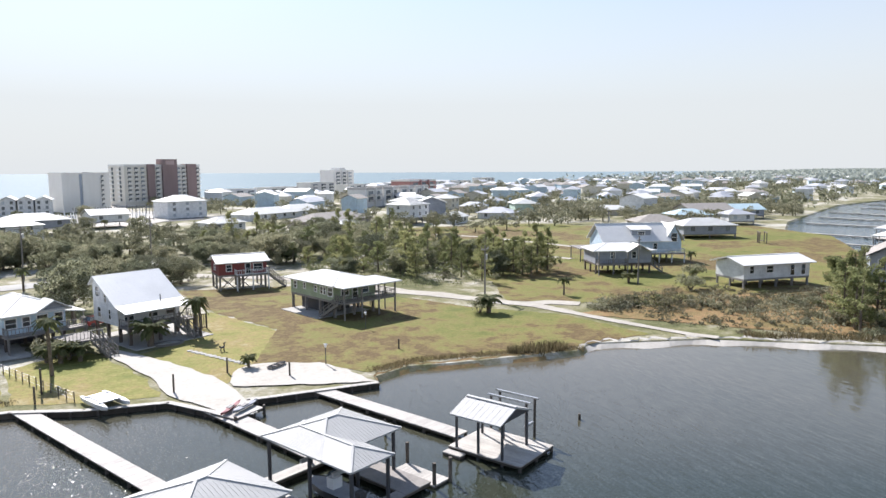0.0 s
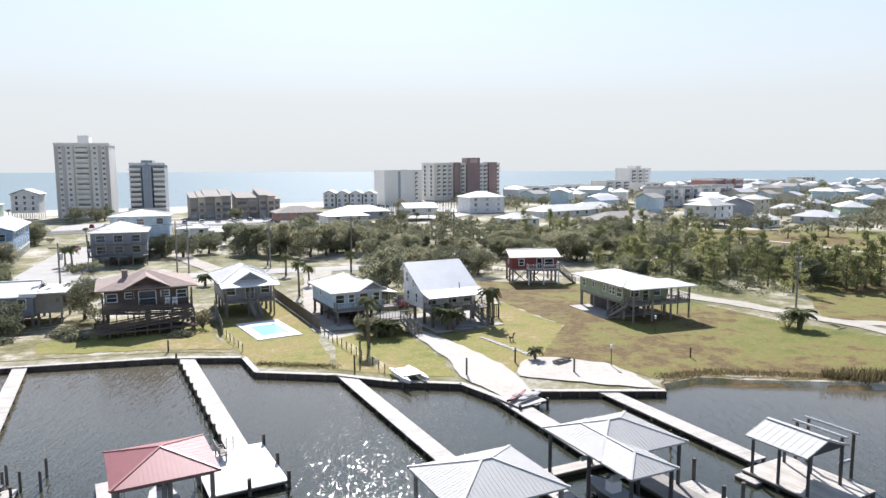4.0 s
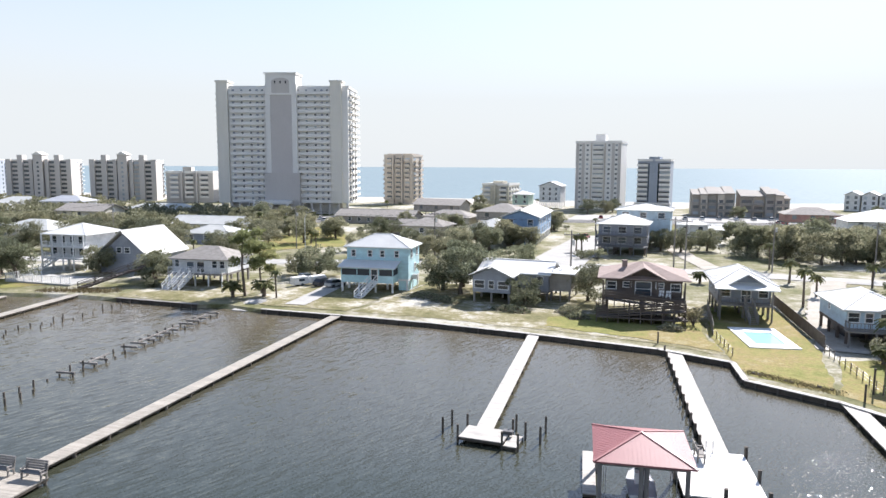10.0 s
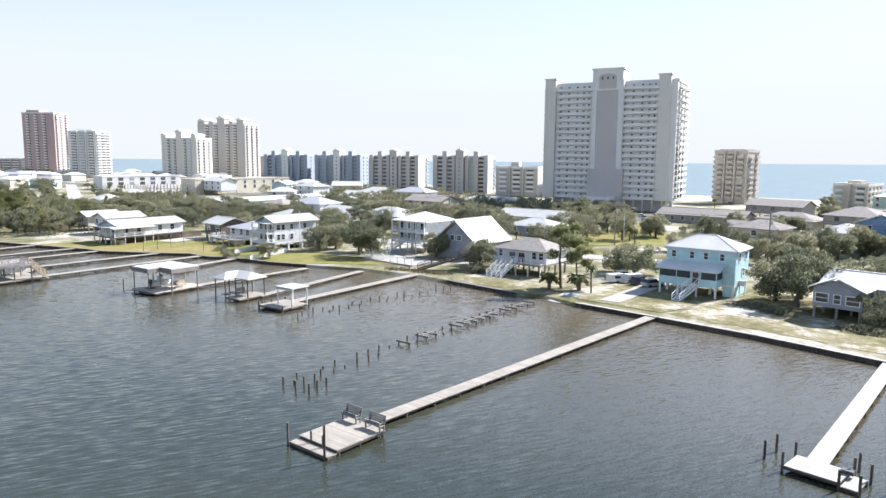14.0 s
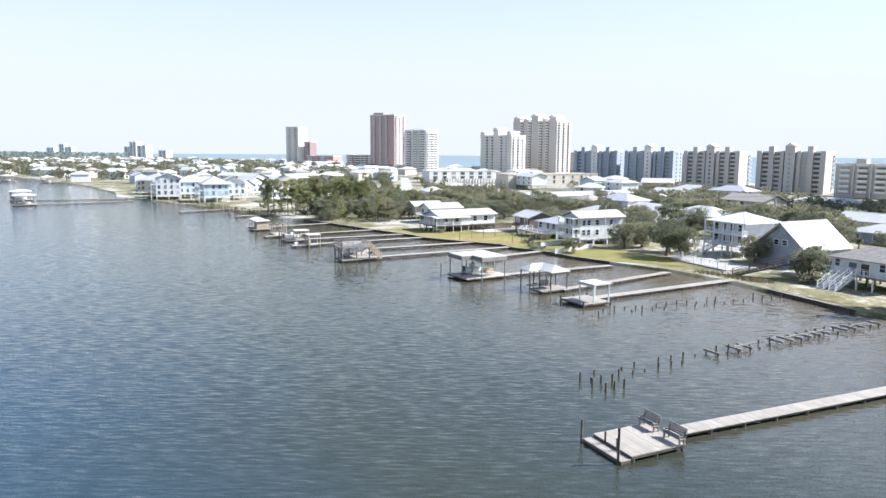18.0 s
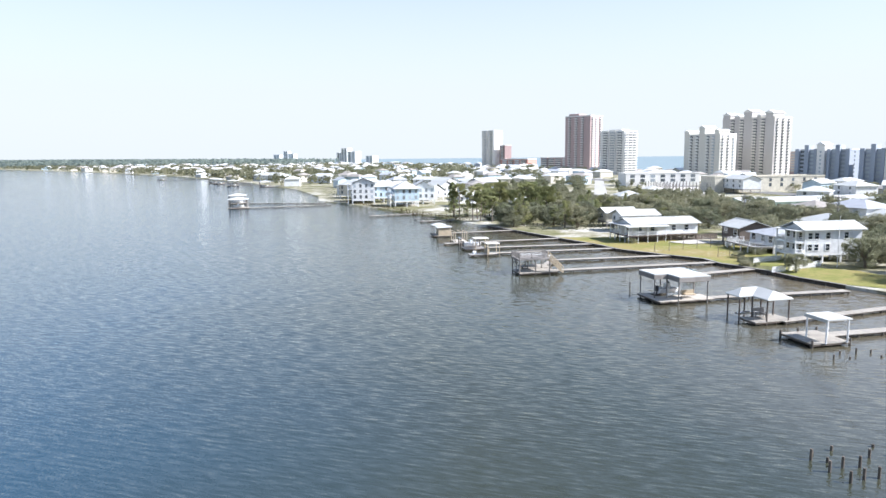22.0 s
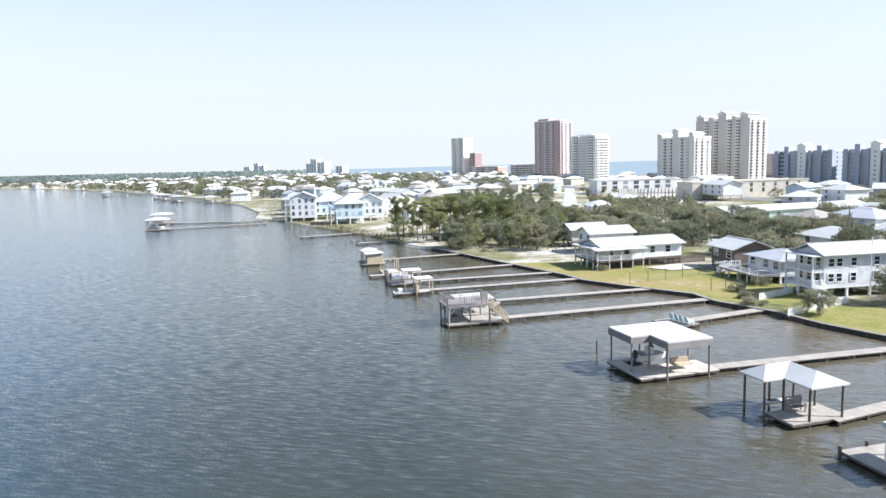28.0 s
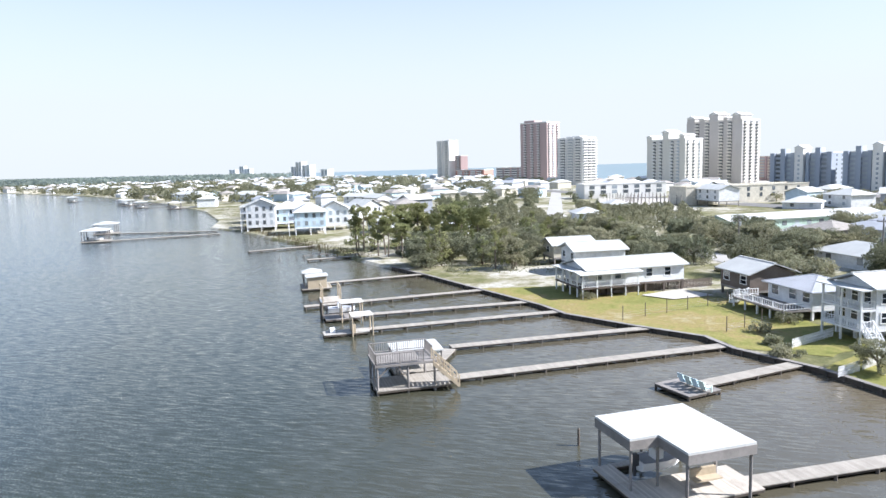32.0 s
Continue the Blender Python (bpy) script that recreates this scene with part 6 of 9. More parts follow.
# dock with pastel chairs
pier(-125.4, 53.8, -119.6, 40.6, 1.5)
d = thing("pier_deck", -118.9, 39.0, 0, 24, "grey square dock with pastel chairs", "deck")
platform(d, -2.0, -1.8, 2.0, 1.8, material=GREYWOOD)
posts(d, [(-1.9, -1.7), (1.9, -1.7), (1.9, 1.7), (-1.9, 1.7)], 0.9)
PASTEL = [plain("pastel_blue_chair", (0.56, 0.7, 0.75), 0.6), plain("pastel_green_chair", (0.62, 0.72, 0.66), 0.6)]
for i in range(4):
    a = thing("adirondack_chair", -119.6 + 0.75 * i, 39.0 + 0.3 * i, 0.95, 24 + 180, "pastel slatted garden chair on a dock", "chair", "pastel chairs on the dock")
    part("seat", Mesh().hexa([(-0.3, -0.45, 0.35), (0.3, -0.45, 0.35), (0.3, 0.25, 0.22), (-0.3, 0.25, 0.22), (-0.3, -0.45, 0.4), (0.3, -0.45, 0.4), (0.3, 0.25, 0.27), (-0.3, 0.25, 0.27)]), PASTEL[i % 2], a)
    part("backrest", Mesh().hexa([(-0.3, 0.2, 0.25), (0.3, 0.2, 0.25), (0.3, 0.26, 0.25), (-0.3, 0.26, 0.25), (-0.3, 0.5, 1.0), (0.3, 0.5, 1.0), (0.3, 0.56, 1.0), (-0.3, 0.56, 1.0)]), PASTEL[i % 2], a)
    part("armrest", Mesh().box(-0.42, -0.4, 0.55, -0.3, 0.4, 0.6).box(0.3, -0.4, 0.55, 0.42, 0.4, 0.6).box(-0.4, -0.4, 0, -0.32, -0.3, 0.55).box(0.32, -0.4, 0, 0.4, -0.3, 0.55), PASTEL[i % 2], a)

# two-storey dock with a wooden stair
pier(-132.0, 49.6, -123.6, 18.6, 1.5)
d = boathouse(-122.4, 15.4, 14, "two-storey open dock with a railed upper deck and stair")
platform(d, -2.6, -3.2, 1.4, 3.4)
part("upper_deck", Mesh().box(-2.8, -3.3, 3.0, 1.4, 2.2, 3.2), GREYWOOD, d)
for a0, a1 in (((-2.7, -3.2), (1.3, -3.2)), ((-2.7, -3.2), (-2.7, 2.1)), ((1.3, -3.2), (1.3, 1.0)), ((-2.7, 2.1), (0, 2.1))):
    railing(d, (*a0, 3.2), (*a1, 3.2), 0.95, GREYWOOD, 0.2)
posts(d, [(-2.6, -3.1), (-0.6, -3.1), (1.2, -3.1), (-2.6, -0.4), (1.2, -0.4), (-2.6, 2.0), (1.2, 2.0)], 3.0, 0.11, GREYWOOD, "post")
brc = Mesh()
for x in (-2.6, 1.2):
    brc.beam((x, -3.1, 2.0), (x, -2.0, 3.0), 0.08, 0.14)
    brc.beam((x, -0.4, 2.0), (x, -1.5, 3.0), 0.08, 0.14)
brc.beam((-0.6, -3.1, 2.0), (0.4, -3.1, 3.0), 0.08, 0.14)
brc.beam((-0.6, -3.1, 2.0), (-1.6, -3.1, 3.0), 0.08, 0.14)
part("brace", brc, GREYWOOD, d)
st = thing("dock_stair", -121.9, 18.0, 0.95, 14, "pale new wooden stair on a dock", "stair")
stairs(st, 0.3, -0.6, 2.25, 0.2, 2.2, 1.2, PALEWOOD)
pier(-140.0, 42.5, -134.6, 19.4, 1.4)
d = boathouse(-127.6, 15.8, 14, "low open shelter with a flat pale roof behind the two-storey dock")
platform(d, -1.9, -2.4, 1.9, 2.4)
part("roof", Mesh().hexa([(-1.8, -2.4, 2.9), (1.8, -2.4, 2.75), (1.8, 2.4, 2.75), (-1.8, 2.4, 2.9), (-1.8, -2.4, 3.02), (1.8, -2.4, 2.87), (1.8, 2.4, 2.87), (-1.8, 2.4, 3.02)]), AGEDROOF, d)
posts(d, [(-1.6, -2.2), (1.6, -2.2), (-1.6, 2.2), (1.6, 2.2)], 2.78, 0.09, GREYWOOD, "post")
pier(-133.6, 19.3, -129.3, 18.0, 1.3, label="short cross walk to a pier head shelter")
for x0, y0, x1, y1 in ((-150.6, 35.2, -142.8, 5.2), (-157.6, 32.6, -152.2, 8.4), (-168.0, 26.6, -158.9, -0.6), (-185.6, 17.6, -177.6, -3.8), (-238, -10, -229, -26.6), (-214, 1.5, -210, -9)):
    pier(x0, y0, x1, y1, 1.4)
for x, y, lab in ((-268.4, -81.8, "large open boathouse with a white roof"), (-295, -91, "large open boathouse with a white roof"), (-600, -258, "far boathouse with a white roof"), (-516, -182, "far boathouse with a white roof"), (-505, -174, "far boathouse with a white roof"), (-470, -152, "far boathouse with a white roof"), (-448, -124, "far boathouse with a white roof")):
    d = boathouse(x, y, 14, lab)
    platform(d, -3.7, -3.7, 3.7, 3.7)
    m, s = hip_roof(3.7, 3.7, 0.8)
    part("roof", m, AGEDROOF, d, at=(0, 0, 4.0))
    posts(d, [(a * 3.2, b_ * 3.2) for a in (-1, 0, 1) for b_ in (-1, 1)], 4.02, 0.12, GREYWOOD, "post")
    boat(x, y, 1.0, 100, 4.0, label="boat lifted under a dock roof")
    if x < -300:
        pier(x, y + 3.6, x - 8, shore_line(x - 8) + 1, 1.6, label="grey pier on the far shore")
# cluttered small docks
d = boathouse(-175.4, -1.6, 14, "tan wooden dock hut with a white roof beside a hipped shelter")
platform(d, -3.6, -2.4, 2.4, 2.2)
part("hut_wall", Mesh().box(-0.6, -1.4, 0.95, 2.2, 1.6, 2.7), PALEWOOD, d)
part("hut_roof", Mesh().hexa([(-0.9, -1.7, 2.75), (2.5, -1.7, 2.75), (2.5, 1.9, 2.9), (-0.9, 1.9, 2.9), (-0.9, -1.7, 2.87), (2.5, -1.7, 2.87), (2.5, 1.9, 3.02), (-0.9, 1.9, 3.02)]), AGEDROOF, d)
m, s = hip_roof(1.5, 1.7, 0.5)
part("shelter_roof", m, AGEDROOF, d, at=(-2.4, -0.4, 3.0))
posts(d, [(-3.6, -1.8), (-1.2, -1.8), (-3.6, 1.0), (-1.2, 1.0)], 3.02, 0.09, GREYWOOD, "post")
d = thing("pier_deck", -163.6, 2.4, 0, 14, "tan wooden dock with an open arbour frame", "deck")
platform(d, -2.2, -1.4, 2.2, 1.6, material=NEWDECK)
posts(d, [(-2.0, -1.2), (2.0, -1.2), (-2.0, 1.4), (2.0, 1.4), (0, 1.4), (0, -1.2)], 3.0, 0.08, PALEWOOD, "post")
for y_ in (-1.2, 0.1, 1.4):
    part("rafter", Mesh().box(-2.3, y_ - 0.06, 3.0, 2.3, y_ + 0.06, 3.15), PALEWOOD, d)
d = boathouse(-151.8, 5.8, 14, "weathered boat lift dock with a small flat shade roof")
platform(d, -2.0, -2.4, 2.0, 2.0, material=GREYWOOD)
part("roof", Mesh().box(0.2, -0.6, 3.0, 2.6, 2.4, 3.12), STUCCO_C, d)
posts(d, [(0.4, -0.4), (2.4, -0.4), (0.4, 2.2), (2.4, 2.2)], 3.0, 0.08, PALEWOOD, "post")
posts(d, [(-2.9, -2.6), (-2.9, 1.4), (-1.0, -2.6), (-1.0, 1.4)], 2.7, 0.14)
part("lift_beam", Mesh().box(-3.0, -2.7, 2.6, -0.9, -2.5, 2.8), GALV, d)
boat(-153.6, 5.4, 1.0, 104, 3.6, label="small white boat on an open lift")
d = boathouse(-142.8, 7.2, 14, "narrow white dock with a boxy tan shelter")
platform(d, -1.0, -2.6, 1.0, 2.8, material=DECK)
part("roof", Mesh().box(-1.0, 0.6, 2.9, 1.3, 3.2, 3.02), STUCCO_C, d)
posts(d, [(-0.9, 0.7), (1.2, 0.7), (-0.9, 3.1), (1.2, 3.1)], 2.9, 0.08, PALEWOOD, "post")
part("counter", Mesh().box(-0.9, 0.7, 0.96, 1.2, 1.1, 1.9), PALEWOOD, d)
part("locker", Mesh().box(-0.8, -1.8, 0.96, 0.2, -1.2, 1.4), WHITE, d)
pier(-280.5, -49.0, -267.4, -77.8, 1.6)
pier(-291.0, -53.0, -292.6, -87.0, 1.6)

# old pilings of lost piers
def old_piles(x0, y0, x1, y1, n, caps, seed):
    rnd = random.Random(seed)
    dx, dy = (x1 - x0) / n, (y1 - y0) / n
    L = math.hypot(dx, dy)
    me = [cached(("oldpile", k), lambda k=k: Mesh().cyl(0, 0, -1.5, 0.7 + 0.13 * k, 0.1, 7, 0.09).data("old_piling", PILE)) for k in range(4)]
    for i in range(n + 1):
        for s_ in (-0.7, 0.7):
            if rnd.random() < 0.82:
                single("old_piling", me[rnd.randrange(4)], None, "weathered dark piling of a vanished pier", "piling", group="old pilings", at=(x0 + dx * i - s_ * dy / L + rnd.uniform(-0.15, 0.15), y0 + dy * i + s_ * dx / L, 0))
        if caps and i > n * 0.3 and rnd.random() < 0.8:
            b = Mesh().beam((-0.95, 0, 0.85), (0.95, 0, 0.85), 0.14, 0.2)
            single("pile_cap", b, GREYWOOD, "grey cross timber on old pilings", "timber", group="old pier timbers", at=(x0 + dx * i, y0 + dy * i, 0), turn=math.degrees(math.atan2(dx, -dy)))
            if rnd.random() < 0.75 and i < n:
                single("old_stringer", Mesh().beam((0, 0, 1.0), (L, 0, 1.0), 0.1, 0.14), GREYWOOD, "grey loose stringer of a broken pier", "timber", group="old pier timbers", at=(x0 + dx * i, y0 + dy * i, 0), turn=math.degrees(math.atan2(dy, dx)))


old_piles(-53.3, 26.6, -63.0, 67.0, 27, True, 3)
old_piles(-75.6, 38.6, -79.4, 70.5, 20, False, 5)
old_piles(-199, -2, -205, 8, 6, False, 7)
old_piles(-214, -16, -219, -6, 6, True, 9)
end_pile = cached(("oldpile", 3), lambda: Mesh().cyl(0, 0, -1.5, 1.1, 0.1, 7, 0.09).data("old_piling", PILE))
for x, y in ((-53.0, 25.9), (-51.3, 26.2), (-51.9, 27.3), (-49.9, 26.7), (-52.0, 28.4), (-50.3, 27.7), (-50.5, 28.7)):
    single("old_piling", end_pile, None, "weathered dark piling of a vanished pier", "piling", group="old pilings", at=(x, y, 0.15))
d = thing("boat_ramp", -62.0, 73.0, 0.5, 10, "short concrete boat ramp at the water", "ramp")
part("slab", Mesh().hexa([(-1.3, -2.4, -0.2), (1.3, -2.4, -0.2), (1.3, 2.4, 0.4), (-1.3, 2.4, 0.4), (-1.3, -2.4, 0.1), (1.3, -2.4, 0.1), (1.3, 2.4, 0.72), (-1.3, 2.4, 0.72)]), CONCRETE, d)

# row of piers across the far bay
for x0, y0, x1, y1 in ((187, 83, 187.4, 61), (211, 94, 210.3, 68), (248.5, 103, 250.5, 78), (282, 112, 280, 88), (318, 122, 311, 97), (361, 125, 360, 110), (400, 138, 398, 114), (440, 146, 438, 124)):
    pier(x0, y0, x1, y1, 1.6, label="grey pier reaching far out over the lagoon")
for x, y in ((187.4, 58.4), (210.2, 65.4), (250.6, 75), (398, 111)):
    d = boathouse(x, y, 6, "small far boathouse with a pale hip roof")
    platform(d, -3, -3, 3, 3)
    m, s = hip_roof(3.3, 3.3, 1.2)
    part("roof", m, METALROOF, d, at=(0, 0, 3.6))
    posts(d, [(-2.7, -2.7), (2.7, -2.7), (2.7, 2.7), (-2.7, 2.7)], 3.6, 0.12, GREYWOOD, "post")


# ---------------- tall buildings along the beach ----------------
def tower(name, label, x, y, yaw, w, d, n, sh, wall, bays, sides=0, slab=None, bay_w=None, roof_boxes=(), z=GZ, category="apartment tower", crown=1.0, fins=True):
    """An apartment block: body, roof parapet, and on each storey a balcony and a window band per bay. bays: centres along the front."""
    claim(x, y, w, d, 3)
    slab = slab or STUCCO_W
    t = thing(name, x, y, z, yaw, label, category)
    H = n * sh
    part("wall", Mesh().box(-w / 2, -d / 2, -0.3, w / 2, d / 2, H), wall, t)
    par = Mesh()
    for x0, y0, x1, y1 in ((-w / 2 - 0.2, -d / 2 - 0.2, w / 2 + 0.2, -d / 2 + 0.2), (-w / 2 - 0.2, d / 2 - 0.2, w / 2 + 0.2, d / 2 + 0.2), (-w / 2 - 0.2, -d / 2 + 0.2, -w / 2 + 0.2, d / 2 - 0.2), (w / 2 - 0.2, -d / 2 + 0.2, w / 2 + 0.2, d / 2 - 0.2)):
        par.box(x0, y0, H + 0.003, x1, y1, H + crown)
    part("parapet", par, slab, t)
    for x0, x1, y0, y1, h in roof_boxes:
        part("roof_house", Mesh().box(x0, y0, H + 0.004, x1, y1, H + h), wall, t)
    bw = bay_w or (w / max(1, len(bays)) * 0.72)

    def balcony():
        m = Mesh().box(-bw / 2, -1.3, -0.12, bw / 2, -0.004, 0.08)
        m.box(-bw / 2, -1.3, 0.08, bw / 2, -1.22, 0.85)
        return m.data("balcony", slab)

    def opening():
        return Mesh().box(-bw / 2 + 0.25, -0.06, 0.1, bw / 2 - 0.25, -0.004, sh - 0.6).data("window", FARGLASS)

    bal, win = cached(("bal", round(bw, 2), slab.name), balcony), cached(("bwin", round(bw, 2), round(sh, 2)), opening)
    far = math.hypot(x, y) > 360
    if far:
        bm_, wm_ = Mesh(), Mesh()
        for k in range(1, n):
            z_ = k * sh
            bm_.box(-bw / 2, -1.3, z_ - 0.12, bw / 2, -0.004, z_ + 0.08).box(-bw / 2, -1.3, z_ + 0.08, bw / 2, -1.22, z_ + 0.85)
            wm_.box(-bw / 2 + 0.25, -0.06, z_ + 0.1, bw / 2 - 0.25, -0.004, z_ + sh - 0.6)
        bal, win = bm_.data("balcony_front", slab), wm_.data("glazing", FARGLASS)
        for bx in bays:
            if name != "motel":
                tagged(part("balcony_front", bal, None, t, at=(bx, -d / 2, 0)), kind="stuff")
            tagged(part("glazing", win, None, t, at=(bx, -d / 2, 0)), kind="stuff")
        for i in range(sides):
            yy = -d / 2 + d * (i + 0.5) / sides
            for sx, turn in ((w / 2, 90), (-w / 2, -90)):
                tagged(part("balcony_front", bal, None, t, at=(sx, yy, 0), turn=turn), kind="stuff")
                tagged(part("glazing", win, None, t, at=(sx, yy, 0), turn=turn), kind="stuff")
    else:
        for k in range(1, n):
            for bx in bays:
                if name != "motel":
                    part("balcony", bal, None, t, at=(bx, -d / 2, k * sh))
                part("window", win, None, t, at=(bx, -d / 2, k * sh))
        if sides:
            sw = d / sides * 0.62
            sb = cached(("sbal", round(sw, 2), slab.name), lambda: Mesh().box(-sw / 2, -1.1, -0.12, sw / 2, -0.004, 0.08).box(-sw / 2, -1.1, 0.08, sw / 2, -1.03, 0.85).data("balcony", slab))
            so = cached(("swin", round(sw, 2), round(sh, 2)), lambda: Mesh().box(-sw / 2 + 0.3, -0.06, 0.2, sw / 2 - 0.3, -0.004, sh - 0.7).data("window", FARGLASS))
            for k in range(1, n):
                for i in range(sides):
                    yy = -d / 2 + d * (i + 0.5) / sides
                    for sx, turn in ((w / 2, 90), (-w / 2, -90)):
                        part("balcony", sb, None, t, at=(sx, yy, k * sh), turn=turn)
                        part("window", so, None, t, at=(sx, yy, k * sh), turn=turn)
    if fins and len(bays) > 1:
        fin = cached(("fin", round(H, 1), wall.name), lambda: Mesh().box(-0.35, -1.45, 0, 0.35, -0.003, H + 0.8).data("pier_wall", wall))
        for a, b in zip(bays, bays[1:]):
            part("pier_wall", fin, None, t, at=((a + b) / 2, -d / 2, 0))
    return t


def big_tower():
    """The tall slab with a central spine and railed galleries on every storey."""
    n, sh, w, d = 21, 2.225, 49.0, 20.0
    x, y, yaw = -165.8, 221.0, 22.0
    claim(x, y, 60, 60, 4)
    t = thing("apartment_tower", x, y, GZ, yaw, "tall grey-beige apartment tower with a broad central spine", "apartment tower")
    H = n * sh
    part("wall", Mesh().box(-w / 2, -d / 2 + 0.8, 4.2, w / 2, d / 2, H).box(-w / 2 + 3, -d / 2 + 4, -0.3, w / 2 - 3, d / 2 - 2, 4.2), STUCCO_W, t)
    for x0, x1, ztop in ((-w / 2, -w / 2 + 4.2, H + 2.2), (w / 2 - 6.4, w / 2 - 2.2, H + 2.2)):
        part("end_pier", Mesh().box(x0, -d / 2 - 0.4, 4.2, x1, -d / 2 + 6, ztop).box(x0 - 0.3, -d / 2 - 0.7, ztop, x1 + 0.3, -d / 2 + 6.3, ztop + 0.5), STUCCO_C, t)
    for k in (-1, 1):
        part("spine_edge", Mesh().box(k * 4.9 - 0.9, -d / 2 - 1.3, 15.5, k * 4.9 + 0.9, -d / 2 + 4, H + 1.2), STUCCO_W, t)
    part("spine", Mesh().box(-4.0, -d / 2 - 1.0, 15.5, 4.0, -d / 2 + 4, H - 2.6), plain("spine_render", (0.52, 0.49, 0.47), 0.9, 0.04, scale=0.1), t)
    part("spine_head", Mesh().box(-5.6, -d / 2 - 1.5, H - 2.6, 5.6, -d / 2 + 8, H + 4.9).box(-6.0, -d / 2 - 1.9, H + 4.9, 6.0, -d / 2 + 8.4, H + 5.4), STUCCO_W, t)
    arch = [(3.3 * math.cos(a), H + 2.0 + 1.5 * math.sin(a)) for a in (math.pi * k / 12 for k in range(13))]
    panel = Mesh()
    for (x0, z0), (x1, z1) in zip(arch, arch[1:]):
        panel.face((x1, -d / 2 - 1.51, H - 2.0), (x0, -d / 2 - 1.51, H - 2.0), (x0, -d / 2 - 1.51, z0), (x1, -d / 2 - 1.51, z1))
    part("arched_panel", panel, STUCCO, t, "darker arched panel")
    for i in range(3):
        part("spine_opening", cached("so", lambda: Mesh().box(-0.28, -0.05, 0, 0.28, -0.014, 1.0).data("spine_opening", DARKTRIM)), None, t, at=(-2 + 2 * i, -d / 2 - 1.5, H + 1.4))
    part("podium", Mesh().box(-6.6, -d / 2 - 1.9, 0, 6.6, -d / 2 + 4, 15.5), STUCCO, t)
    part("entrance_canopy", Mesh().box(-9, -d / 2 - 9, 4.2, 4, -d / 2 - 1.95, 5.4), STUCCO_W, t)
    posts(t, [(-8.6, -d / 2 - 8.6), (3.6, -d / 2 - 8.6), (-2.5, -d / 2 - 8.6)], 4.2, 0.5, STUCCO_W, "column", -0.2)
    posts(t, [(-w / 2 + 1 + 3.4 * i, -d / 2 + 0.4) for i in range(15)], 4.2, 0.5, STUCCO, "column", -0.2)
    bw = 13.2
    gal = Mesh().box(-bw / 2, -0.2, -0.12, bw / 2, 0.8, 0.08).box(-bw / 2, -0.2, 0.08, bw / 2, -0.12, 1.0).data("gallery", STUCCO_W)
    door = Mesh().box(-0.45, -0.06, 0.1, 0.45, -0.004, 1.75).data("door", GREYSIDE)
    win = Mesh().box(-0.36, -0.06, 0.7, 0.36, -0.004, 1.75).data("window", FARGLASS)
    for k in range(2, n):
        for c in (-12.9, 11.4):
            g = part("gallery", gal, None, t, at=(c, -d / 2, k * sh))
            for px in (-5.6, 3.4):
                part("door", door, None, g, at=(px, 0.8, 0))
            for px in (-2.4, 0.9, 5.4):
                part("window", win, None, g, at=(px, 0.8, 0))
    sb = Mesh().box(-2.2, -1.4, -0.12, 2.2, -0.004, 0.08).box(-2.2, -1.4, 0.08, 2.2, -1.32, 0.9).data("balcony", STUCCO_W)
    so = Mesh().box(-1.9, -0.06, 0.1, 1.9, -0.004, 1.75).data("window", FARGLASS)
    for k in range(2, n):
        for yy in (-5.0, 1.2, 7.2):
            for sx, turn in ((w / 2, 90), (-w / 2, -90)):
                part("balcony", sb, None, t, at=(sx, yy, k * sh), turn=turn)
                part("side_window", so, None, t, at=(sx, yy, k * sh), turn=turn)
    part("roof_deck", Mesh().box(-w / 2 - 0.3, -d / 2 + 1.5, H, w / 2 + 0.3, d / 2 + 0.3, H + 0.9), STUCCO_W, t)


big_tower()
tower("apartment_tower", "slim tan tower with arched bays", -157, 299, 5, 14.5, 13, 10, 2.25, STUCCO_T, (-4.6, 0, 4.6), 2, STUCCO_T, 3.0, [(-6, 6, -5, 5, 1.4)])
tw = tower("apartment_tower", "white fourteen-storey tower with grey bands and a roof house", -62.8, 306, 0, 19.4, 14, 14, 2.02, STUCCO_W, (0,), 0, STUCCO_W, 4.8, [(-2.0, 2.0, -3, 3, 4.0)])
for bx in (-9.0, -6.4, -2.9, 2.9, 6.4, 9.0):
    part("band", Mesh().box(bx - (0.25 if abs(bx) < 4 else 0.6), -7.2, 0, bx + (0.25 if abs(bx) < 4 else 0.6), -7.004, 28.2), STUCCO_T if abs(bx) < 4 else STUCCO, tw, "grey wall band")
small_pane = Mesh().box(-0.45, -7.06, 0.7, 0.45, -7.004, 1.5).data("window", FARGLASS)
for k in range(1, 14):
    for bx in (-7.7, -4.6, 4.6, 7.7):
        part("window", small_pane, None, tw, at=(bx, 0, k * 2.02))
tw = tower("apartment_tower", "narrow white tower with a blue glazed centre strip", -41.2, 318, 0, 13.6, 12, 10, 2.07, STUCCO_B, (-4.7, 4.7), 0, STUCCO_W, 4.5, [(-2.2, 2.2, -5.9, 4, 2.0)])
part("centre_bay", Mesh().box(-1.7, -7.0, 2.6, 1.7, -6.004, 20.2), STUCCO_B, tw, "blue-grey projecting centre bay")
for bx in (-2.05, 2.05):
    part("glass_strip", Mesh().box(bx - 0.33, -6.5, 2.6, bx + 0.33, -6.004, 19.9), GLASS, tw, "dark blue glass strip")
part("podium", Mesh().box(-7.6, -8.6, 2.2, 7.6, -6.1, 2.9).box(-7.4, -8.4, 0, -7.0, -8.0, 2.197).box(-2.4, -8.4, 0, -2.0, -8.0, 2.197).box(2.0, -8.4, 0, 2.4, -8.0, 2.197).box(7.0, -8.4, 0, 7.4, -8.0, 2.197), STUCCO_W, tw)
